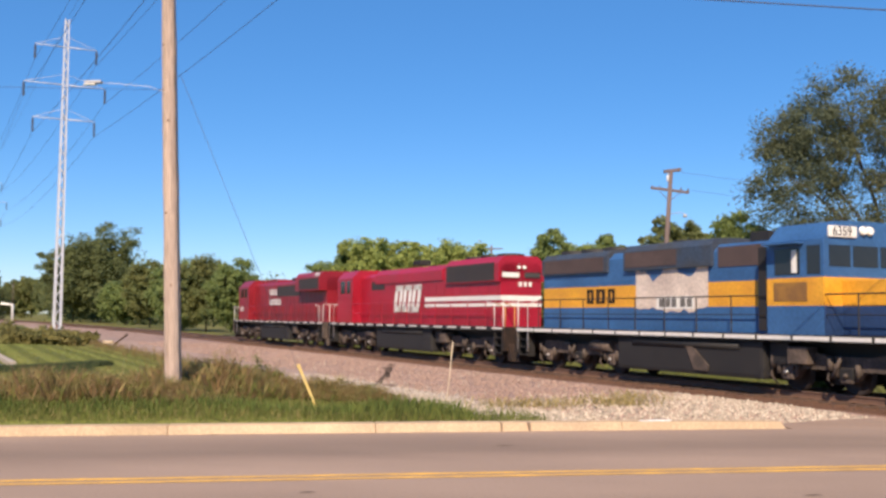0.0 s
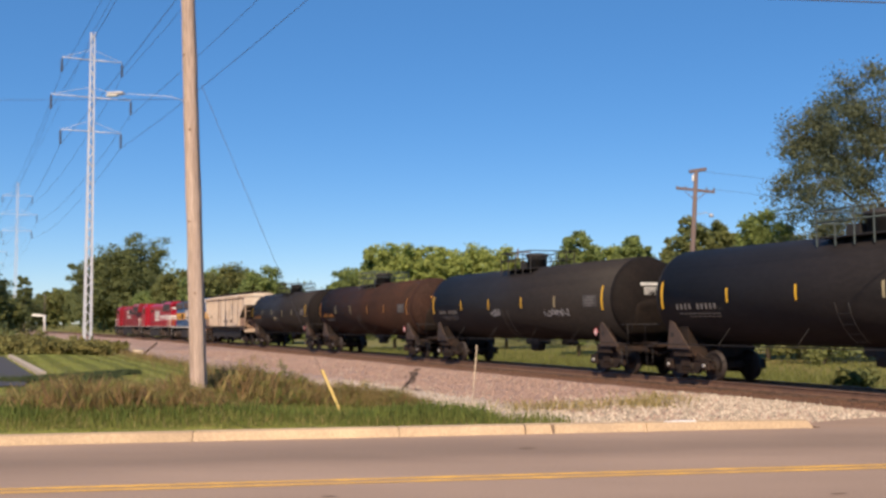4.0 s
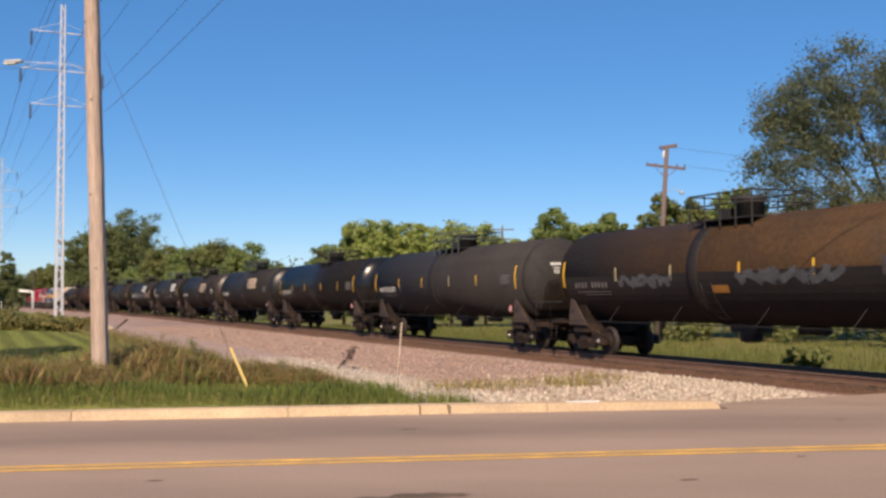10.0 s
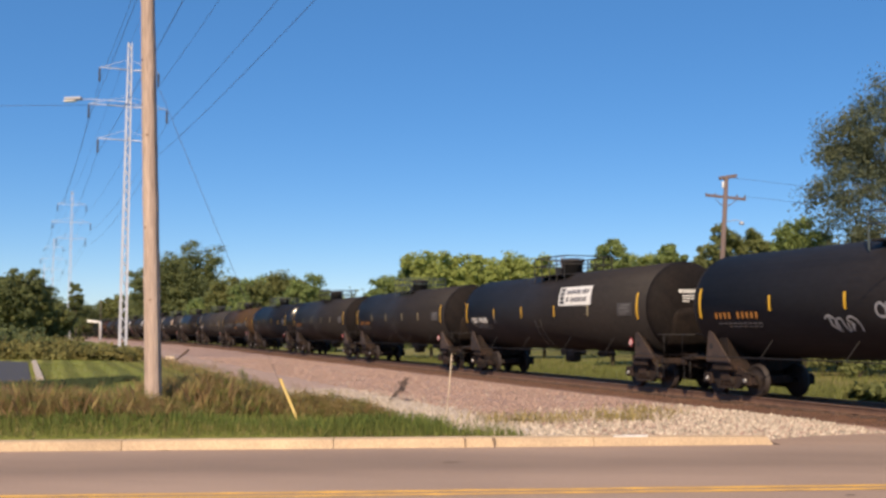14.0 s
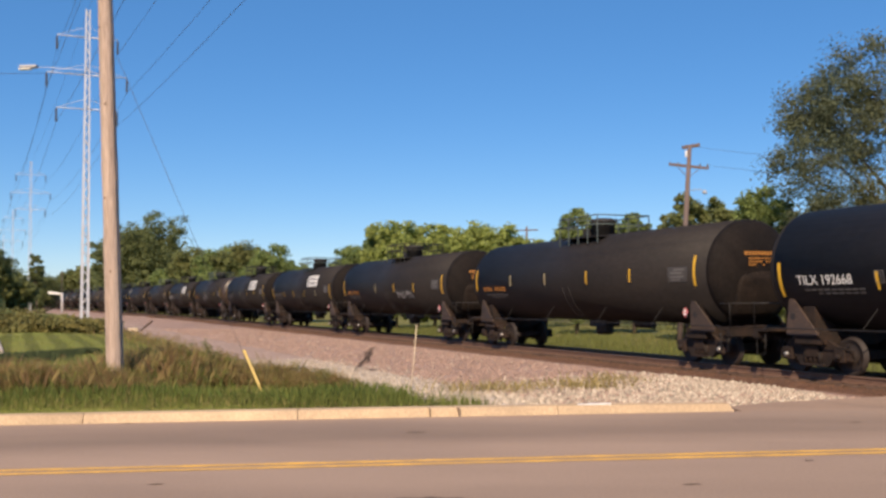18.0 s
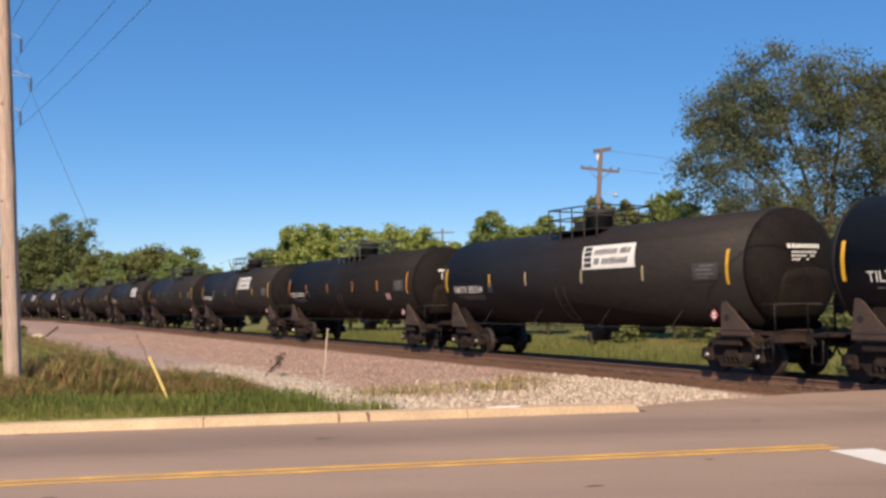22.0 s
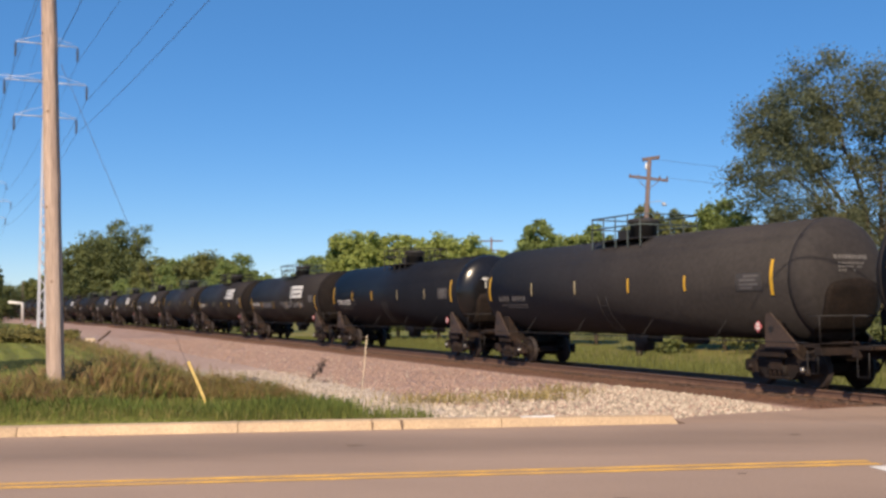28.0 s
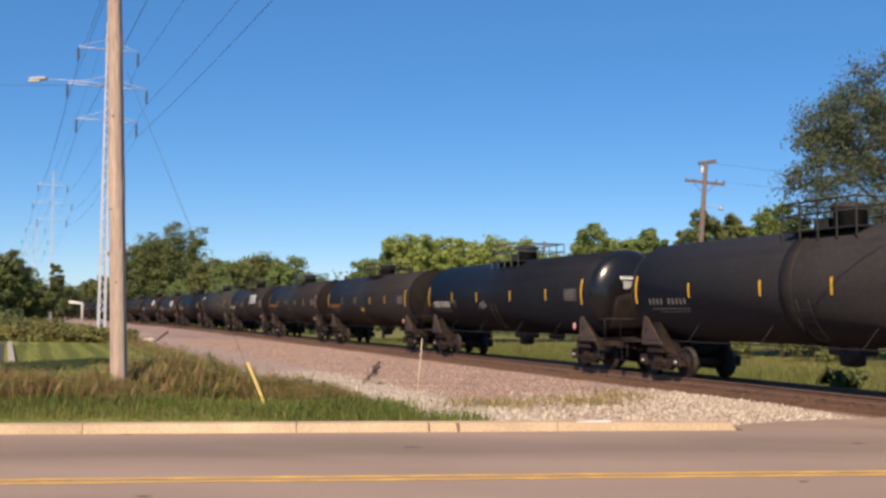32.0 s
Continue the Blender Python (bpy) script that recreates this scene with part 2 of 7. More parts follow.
SHIELD = mat("dusty_head_shield", (0.021, 0.0145, 0.0115), 0.8, vary=0.4, scale=1.6, fine=14, other=(0.012, 0.009, 0.0078), obj_random=0.3, spec=0.15)
STENCIL_BG = mat("grey_stencil_panel", (0.062, 0.056, 0.055), 0.75, vary=0.3, scale=4)
SOOT = mat("sooty_engine_roof", (0.040, 0.043, 0.052), 0.75, vary=0.35, scale=1.5, fine=12, other=(0.03, 0.05, 0.09))
WHEEL = mat("wheel_steel", (0.034, 0.024, 0.021), 0.7, metal=0.1, vary=0.3, scale=3)
BEARING = mat("bright_bearing_cap", (0.55, 0.53, 0.50), 0.35, metal=0.8, vary=0.2)
RAILING = mat("green_grey_railing", (0.060, 0.085, 0.088), 0.6)
STRIPE_Y = mat("yellow_reflector", (0.72, 0.42, 0.02), 0.5, vary=0.1)
STRIPE_O = mat("orange_reflector", (0.66, 0.27, 0.035), 0.5, vary=0.15)
STRIPE_W = mat("faded_reflector", (0.45, 0.38, 0.22), 0.6, vary=0.2)
DECAL_W = mat("white_decal", (0.74, 0.73, 0.70), 0.6, vary=0.1)
DECAL_TAN = mat("tan_decal", (0.62, 0.46, 0.30), 0.6, vary=0.15)
DECAL_O = mat("orange_decal", (0.40, 0.17, 0.025), 0.6, vary=0.2)
DECAL_GREY = mat("grey_stencil", (0.16, 0.15, 0.145), 0.7, vary=0.3)
DECAL_INK = mat("dark_ink", (0.06, 0.06, 0.085), 0.7, vary=0.2)
DECAL_BK = mat("black_decal", (0.02, 0.02, 0.02), 0.6)
SPRAY_D = mat("dark_grey_spray_paint", (0.10, 0.105, 0.11), 0.7, vary=0.4, scale=3, other=(0.055, 0.055, 0.06))
SPRAY = mat("white_spray_paint", (0.34, 0.335, 0.345), 0.7, vary=0.3, scale=3)
SPRAY_C = mat("faded_spray_paint", (0.30, 0.24, 0.30), 0.7, vary=0.4, scale=3, other=(0.2, 0.24, 0.28))
SPRAY_R = mat("red_spray_paint", (0.38, 0.08, 0.06), 0.7, vary=0.3, scale=3)
DECAL_PINK = mat("faded_pink_panel", (0.52, 0.30, 0.31), 0.6, vary=0.2)
PLACARD = mat("placard", (0.55, 0.12, 0.14), 0.6, vary=0.2)

RED = mat("red_engine_paint", (0.27, 0.010, 0.020), 0.42, vary=0.2, scale=0.8, fine=10, bump=0.02, other=(0.19, 0.009, 0.016))
RED_B = mat("bright_red_engine_paint", (0.355, 0.009, 0.028), 0.35, vary=0.15, scale=0.8, fine=10, bump=0.02, other=(0.28, 0.009, 0.022))
BLUE = mat("blue_engine_paint", (0.041, 0.122, 0.30), 0.45, vary=0.2, scale=0.8, fine=10, bump=0.02, other=(0.032, 0.090, 0.225))
NAVY_E = mat("navy_engine_paint", (0.018, 0.045, 0.13), 0.5, vary=0.2, scale=0.8, fine=10, bump=0.02)
YELLOW = mat("yellow_engine_paint", (0.72, 0.36, 0.02), 0.45, vary=0.15, scale=1, fine=10, bump=0.02, other=(0.58, 0.27, 0.02))
PATCH = mat("bare_primer_patch", (0.68, 0.58, 0.50), 0.7, vary=0.2, scale=1.4, fine=10, other=(0.50, 0.41, 0.36))
GRILLE = mat("dark_grille", (0.040, 0.033, 0.033), 0.7, vary=0.3, scale=2, fine=30)
GRILLE_BR = mat("brown_grille", (0.085, 0.058, 0.055), 0.75, vary=0.3, scale=2, fine=30)
SILL_W = mat("white_sill", (0.70, 0.68, 0.66), 0.6, vary=0.15)
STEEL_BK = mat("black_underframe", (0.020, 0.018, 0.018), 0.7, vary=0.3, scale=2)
STEEL_GY = mat("dusty_truck", (0.135, 0.098, 0.078), 0.8, vary=0.4, scale=2.5, fine=15, other=(0.055, 0.042, 0.035))
LENS = mat("lamp_lens", (0.8, 0.8, 0.75), 0.15, vary=0.05, bump=0)
HOPPER = mat("weathered_beige_paint", (0.63, 0.545, 0.445), 0.75, vary=0.07, scale=0.9, fine=9, bump=0.02, other=(0.52, 0.405, 0.305), stretch=(1, 1, 0.35))
HOPPER_RUST = mat("rusty_beige_paint", (0.36, 0.24, 0.165), 0.8, vary=0.3, scale=1.4, fine=14, other=(0.19, 0.115, 0.08))
HOPPER_RIB = mat("beige_rib", (0.60, 0.49, 0.38), 0.75, vary=0.25, scale=1, other=(0.33, 0.21, 0.14), stretch=(1, 1, 0.3), obj_random=0.2)


# ---------------------------------------------------------------- mesh helpers
def box(bm, x0, x1, y0, y1, z0, z1, bevel=0.0, m=None):
    vs = [bm.verts.new((x, y, z)) for x in (x0, x1) for y in (y0, y1) for z in (z0, z1)]
    fs = [bm.faces.new([vs[i] for i in q]) for q in ((0, 1, 3, 2), (4, 6, 7, 5), (0, 4, 5, 1), (2, 3, 7, 6), (0, 2, 6, 4), (1, 5, 7, 3))]
    if bevel:
        es = list({e for f in fs for e in f.edges})
        r = bmesh.ops.bevel(bm, geom=es, offset=bevel, segments=2, affect="EDGES", profile=0.7)
        vs = list({v for f in r["faces"] for v in f.verts} | {v for v in vs if v.is_valid})
    if m is not None:
        bmesh.ops.transform(bm, matrix=m, verts=[v for v in vs if v.is_valid])
    return vs


def rod(bm, a, b, r, seg=8, r2=None, caps=True):
    a, b = Vector(a), Vector(b)
    q = (b - a).to_track_quat("Z", "Y").to_matrix()
    r2 = r if r2 is None else r2
    rings = []
    for p, rr in ((a, r), (b, r2)):
        rings.append([bm.verts.new(p + q @ Vector((rr * math.cos(2 * math.pi * i / seg), rr * math.sin(2 * math.pi * i / seg), 0))) for i in range(seg)])
    for i in range(seg):
        j = (i + 1) % seg
        f = bm.faces.new((rings[0][i], rings[0][j], rings[1][j], rings[1][i]))
        f.smooth = seg > 5
    if caps:
        bm.faces.new(rings[0][::-1])
        bm.faces.new(rings[1])


def lathe(bm, profile, seg=32, axis="x", centre=(0, 0, 0)):
    """Turns (position along the axis, radius) pairs round an axis."""
    rings = []
    for a, r in profile:
        ring = []
        for i in range(seg):
            t = 2 * math.pi * i / seg
            c, s = r * math.cos(t), r * math.sin(t)
            p = (a, c, s) if axis == "x" else (c, a, s) if axis == "y" else (c, s, a)
            ring.append(bm.verts.new(Vector(p) + Vector(centre)))
        rings.append(ring)
    for ra, rb in zip(rings, rings[1:]):
        for i in range(seg):
            j = (i + 1) % seg
            bm.faces.new((ra[i], ra[j], rb[j], rb[i])).smooth = True
    bm.faces.new(rings[0][::-1])
    bm.faces.new(rings[-1])
    bmesh.ops.recalc_face_normals(bm, faces=bm.faces)


def prism(bm, outline, y0, y1, axis="y"):
    """An outline of (x, z) pushed from y0 to y1 (axis x: outline is (y, z))."""
    def P(a, b, c):
        return (a, c, b) if axis == "y" else (c, a, b)
    A = [bm.verts.new(P(a, b, y0)) for a, b in outline]
    B = [bm.verts.new(P(a, b, y1)) for a, b in outline]
    n = len(outline)
    bm.faces.new(A)
    bm.faces.new(B[::-1])
    for i in range(n):
        bm.faces.new((A[i], B[i], B[(i + 1) % n], A[(i + 1) % n]))
    bmesh.ops.recalc_face_normals(bm, faces=bm.faces)


def path_rod(bm, pts, r, seg=6):
    """One unbroken tube along the points."""
    pts = [Vector(p) for p in pts]
    rings = []
    for i, p in enumerate(pts):
        d = (pts[min(i + 1, len(pts) - 1)] - pts[max(i - 1, 0)]).normalized()
        a = d.cross(Vector((0, 0, 1)) if abs(d.z) < 0.95 else Vector((0, 1, 0))).normalized()
        if rings and a.dot(last) < 0:
            a = -a
        last = a
        b = d.cross(a)
        rings.append([bm.verts.new(p + a * r * math.cos(6.2832 * k / seg) + b * r * math.sin(6.2832 * k / seg)) for k in range(seg)])
    for p, q in zip(rings, rings[1:]):
        for k in range(seg):
            bm.faces.new((p[k], p[(k + 1) % seg], q[(k + 1) % seg], q[k])).smooth = True
    bm.faces.new(rings[0][::-1])
    bm.faces.new(rings[-1])
    bmesh.ops.recalc_face_normals(bm, faces=bm.faces)


MESHES = {}


def shape(key, build, material):
    """One mesh per key and material, shared by all that look alike."""
    k = (key, material.name)
    if k not in MESHES:
        bm = bmesh.new()
        build(bm)
        me = bpy.data.meshes.new(key)
        bm.to_mesh(me)
        bm.free()
        me.materials.append(material)
        MESHES[k] = me
    return MESHES[k]


def put(name, me, parent=None, m=None, label=""):
    ob = new(name, me)
    if parent is not None:
        ob.parent = parent
    if m is not None:
        ob.matrix_basis = m
    if label:
        ob["label"] = label
    return ob


def part(name, build, material, parent, label="", m=None, key=None):
    return put(name, shape(key or f"{parent.name.split('.')[0]}_{name}_{len(MESHES)}", build, material), parent, m, label)


def empty(name, m, label, category, group="", kind=""):
    ob = new(name)
    ob.matrix_basis = m
    return tagged(ob, label, category, group, kind)


def quads(name, corners, material, smooth=False):
    """A mesh of loose quads (n, 4, 3) or triangles (n, 3, 3)."""
    corners = np.asarray(corners, float)
    n, k = corners.shape[:2]
    me = bpy.data.meshes.new(name)
    me.vertices.add(n * k)
    me.vertices.foreach_set("co", corners.reshape(-1))
    me.loops.add(n * k)
    me.loops.foreach_set("vertex_index", np.arange(n * k, dtype=np.int32))
    me.polygons.add(n)
    me.polygons.foreach_set("loop_start", np.arange(0, n * k, k, dtype=np.int32))
    me.update(calc_edges=True)
    me.materials.append(material)
    return me


TEXTS = {}


def text_mesh(body, size, material, bold=False):
    k = (body, size, material.name)
    if k not in TEXTS:
        cu = bpy.data.curves.new("letters", "FONT")
        cu.body, cu.size, cu.align_x, cu.align_y = body, size, "LEFT", "CENTER"
        cu.extrude, cu.offset = 0.002, size * (0.03 if bold else 0.004)
        ob = bpy.data.objects.new("letters", cu)
        scene.collection.objects.link(ob)
        me = bpy.data.meshes.new_from_object(ob.evaluated_get(bpy.context.evaluated_depsgraph_get()))
        bpy.data.objects.remove(ob)
        me.materials.clear()
        me.materials.append(material)
        TEXTS[k] = me
    return TEXTS[k]


def on_side(x, z, y, tilt=0.0):
    """The pose of lettering on the side that faces the road: it reads from the front of the car backwards."""
    m = Matrix(((-1, 0, 0, x), (0, 0, 1, y), (0, 1, 0, z), (0, 0, 0, 1)))
    return m @ Matrix.Rotation(-tilt, 4, "X")


# ---------------------------------------------------------------- ground
def ground_height(x, y):
    lat = lateral(x, y)
    v = x * KV.x + y * KV.y
    u = x * KD.x + y * KD.y
    grass = 0.17 + 0.10 * min(1, max(0, (v - 17) / 6))
    if u > 8:
        grass -= 0.2 * min(1, (u - 8) / 4)
    bed = -0.26
    if lat > 1.7:
        bed = -0.26 + 0.13 * min(1, max(0, (lat - 3.0) / 5.0))
    if lat < -1.7:
        bed = -0.26 - 0.35 * min(1, (-lat - 1.7) / 2.0)
    k = min(1, max(0, (lat - 11.2) / 6.2))
    z = bed * (1 - k) + grass * k
    if v < 17.2:
        z = min(z, -0.06)
    elif v < 18.2:
        z = min(z, 0.14) if u < 9 else min(z, -0.03)
    return z


def build_ground():
    xs = np.concatenate([[-3000, -1200, -500, -260, -160, -110], np.arange(-80, -30, 4.0), np.arange(-30, 30, 0.6), np.arange(30, 80, 5.0), [110, 160, 260, 500, 1200, 3000]])
    ys = np.concatenate([[-600, -200, -80, -30, -8], np.arange(0, 14, 2.0), np.arange(14, 50, 0.6), np.arange(50, 120, 3.0), [140, 170, 220, 300, 450, 800, 1500, 3000, 4500]])
    verts = []
    for yy in ys:
        for xx in xs:
            r = 0.02 if 14 < yy < 50 else 0.05
            verts.append((xx, yy, ground_height(xx, yy) + r * noise.noise((xx * 0.6, yy * 0.6, 0))))
    w = len(xs)
    faces = [(j * w + i, j * w + i + 1, (j + 1) * w + i + 1, (j + 1) * w + i) for j in range(len(ys) - 1) for i in range(w - 1)]
    me = bpy.data.meshes.new("ground")
    me.from_pydata(verts, [], faces)
    for p in me.polygons:
        p.use_smooth = True
    # one ground sheet: grass, pale gravel and pink ballast side by side
    m = bpy.data.materials.new("ground_cover")
    m.use_nodes = True
    N, L = m.node_tree.nodes, m.node_tree.links
    b = N["Principled BSDF"]
    geo = N.new("ShaderNodeNewGeometry")

    def noise_tex(scale, detail=4):
        n = N.new("ShaderNodeTexNoise")
        n.inputs["Scale"].default_value, n.inputs["Detail"].default_value = scale, detail
        L.new(geo.outputs["Position"], n.inputs[0])
        return n.outputs[0]

    def math_node(op, a, b_):
        n = N.new("ShaderNodeMath")
        n.operation = op
        for i, q in enumerate((a, b_)):
            if isinstance(q, (int, float)):
                n.inputs[i].default_value = q
            else:
                L.new(q, n.inputs[i])
        return n.outputs[0]

    def dot(vec):
        n = N.new("ShaderNodeVectorMath")
        n.operation = "DOT_PRODUCT"
        L.new(geo.outputs["Position"], n.inputs[0])
        n.inputs[1].default_value = vec
        return n.outputs["Value"]

    def two(base, other, scale, lo=0.4, hi=0.62):
        n = N.new("ShaderNodeValToRGB")
        n.color_ramp.elements[0].position, n.color_ramp.elements[1].position = lo, hi
        n.color_ramp.elements[0].color, n.color_ramp.elements[1].color = (*other, 1), (*base, 1)
        L.new(noise_tex(scale), n.inputs[0])
        return n.outputs[0]

    def mix(fac, a, b_, mode="MIX"):
        n = N.new("ShaderNodeMix")
        n.data_type, n.blend_type = "RGBA", mode
        if isinstance(fac, float):
            n.inputs[0].default_value = fac
        else:
            L.new(fac, n.inputs[0])
        L.new(a, n.inputs[6])
        L.new(b_, n.inputs[7])
        return n.outputs[2]

    def step(val, lo, hi):
        n = N.new("ShaderNodeMapRange")
        n.inputs["From Min"].default_value, n.inputs["From Max"].default_value = lo, hi
        L.new(val, n.inputs[0])
        return n.outputs[0]

    lat = math_node("SUBTRACT", math_node("ADD", dot(TN), OFF), math_node("MULTIPLY", math_node("MAXIMUM", math_node("SUBTRACT", dot(TD), 140.0), 0.0), 0.05))
    wob = math_node("MULTIPLY", math_node("SUBTRACT", noise_tex(0.5), 0.5), 3.0)
    lat2 = math_node("ADD", lat, wob)
    grass = mix(0.45, two((0.175, 0.20, 0.038), (0.215, 0.195, 0.052), 0.35), two((0.19, 0.205, 0.044), (0.115, 0.138, 0.029), 7.0))
    pink = mix(0.5, two((0.36, 0.245, 0.20), (0.275, 0.185, 0.15), 0.5), two((0.46, 0.34, 0.29), (0.21, 0.14, 0.115), 11.0))
    pale = mix(0.5, two((0.58, 0.525, 0.45), (0.43, 0.37, 0.30), 0.8), two((0.64, 0.575, 0.49), (0.36, 0.30, 0.25), 10.0))
    rust = mix(0.5, two((0.17, 0.088, 0.053), (0.118, 0.062, 0.039), 0.9), two((0.19, 0.10, 0.062), (0.085, 0.045, 0.029), 9.0))
    far_grass = two((0.125, 0.14, 0.034), (0.175, 0.155, 0.052), 0.12)
    stripe = math_node("SINE", math_node("MULTIPLY", math_node("ADD", lat, math_node("MULTIPLY", wob, 0.1)), 6.6), 0.0)
    tone = N.new("ShaderNodeMapRange")
    tone.inputs["From Min"].default_value, tone.inputs["From Max"].default_value = -0.4, 0.4
    tone.inputs["To Min"].default_value, tone.inputs["To Max"].default_value = 0.66, 1.15
    L.new(stripe, tone.inputs[0])
    grass = mix(step(dot(KV), 20.5, 24.0), grass, mix(1.0, grass, tone.outputs[0], "MULTIPLY"))
    near = step(math_node("ADD", dot(TD), math_node("MULTIPLY", wob, 2.0)), 38.0, 27.0)
    c = mix(math_node("MULTIPLY", step(lat2, 9.2, 10.4), math_node("MAXIMUM", math_node("MULTIPLY", near, 0.8), 0.15)), pink, pale)
    c = mix(step(lat2, 12.3, 13.3), c, grass)
    c = mix(step(math_node("ADD", lat, math_node("MULTIPLY", wob, 0.12)), 3.0, 2.5), c, rust)
    c = mix(step(math_node("ADD", lat, math_node("MULTIPLY", wob, 0.4)), -2.2, -3.2), c, far_grass)
    fine = N.new("ShaderNodeMapRange")
    fine.inputs["From Min"].default_value, fine.inputs["From Max"].default_value = 0.3, 0.7
    fine.inputs["To Min"].default_value, fine.inputs["To Max"].default_value = 0.7, 1.2
    fn = noise_tex(45, 2)
    L.new(fn, fine.inputs[0])
    c = mix(1.0, c, fine.outputs[0], "MULTIPLY")
    L.new(c, b.inputs["Base Color"])
    b.inputs["Roughness"].default_value = 0.95
    b.inputs["Specular IOR Level"].default_value = 0.2
    bp = N.new("ShaderNodeBump")
    bp.inputs["Strength"].default_value, bp.inputs["Distance"].default_value = 0.8, 0.06
    L.new(noise_tex(13, 3), bp.inputs["Height"])
    L.new(bp.outputs[0], b.inputs["Normal"])
    me.materials.append(m)
    tagged(new("ground", me), "grass and gravel ground beside the railway", "ground", kind="structure")


def sheet(name, pts, z, material, label, category, thick=0.0, kind="structure"):
    """A flat slab with the given (u, v) outline in road space."""
    bm = bmesh.new()
    top = [bm.verts.new(at_road(u, v, z)) for u, v in pts]
    f = bm.faces.new(top)
    if thick:
        r = bmesh.ops.extrude_face_region(bm, geom=[f])
        for q in r["geom"]:
            if isinstance(q, bmesh.types.BMVert):
                q.co.z -= thick
    bmesh.ops.recalc_face_normals(bm, faces=bm.faces)
    if not thick and bm.faces[:][0].normal.z < 0:
        bmesh.ops.reverse_faces(bm, faces=bm.faces)
    me = bpy.data.meshes.new(name)
    bm.to_mesh(me)
    bm.free()
    me.materials.append(material)
    return tagged(new(name, me), label, category, kind=kind)


KERB_V = 16.42


def worn_lanes(m):
    """Wheel tracks: darker and paler bands along the road."""
    N, L = m.node_tree.nodes, m.node_tree.links
    b = N["Principled BSDF"]
    src = b.inputs["Base Color"].links[0].from_socket
    geo = N.new("ShaderNodeNewGeometry")
    d = N.new("ShaderNodeVectorMath")
    d.operation = "DOT_PRODUCT"
    d.inputs[1].default_value = KV
    L.new(geo.outputs["Position"], d.inputs[0])
    n = N.new("ShaderNodeTexNoise")
    n.inputs["Scale"].default_value = 0.35
    L.new(geo.outputs["Position"], n.inputs[0])
    ad = N.new("ShaderNodeMath")
    ad.operation = "MULTIPLY_ADD"
    ad.inputs[1].default_value = 0.8
    L.new(n.outputs[0], ad.inputs[0])
    L.new(d.outputs["Value"], ad.inputs[2])
    mr = N.new("ShaderNodeMapRange")
    mr.inputs["From Min"].default_value, mr.inputs["From Max"].default_value = 6.4, 17.0
    L.new(ad.outputs[0], mr.inputs[0])
    r = N.new("ShaderNodeValToRGB")
    e = r.color_ramp.elements
    e[0].color, e[1].color = (0.95, 0.95, 0.95, 1), (1.0, 0.97, 0.92, 1)
    for p, c in ((0.28, 0.86), (0.42, 1.0), (0.56, 1.06), (0.66, 1.0), (0.76, 0.80), (0.86, 0.85), (0.95, 1.0)):
        q = e.new(p)
        q.color = (c, c, c * 0.99, 1)
    L.new(mr.outputs[0], r.inputs[0])
    x = N.new("ShaderNodeMix")
    x.data_type, x.blend_type = "RGBA", "MULTIPLY"
    x.inputs[0].default_value = 1.0
    L.new(src, x.inputs[6])
    L.new(r.outputs[0], x.inputs[7])
    L.new(x.outputs[2], b.inputs["Base Color"])


worn_lanes(ASPHALT)


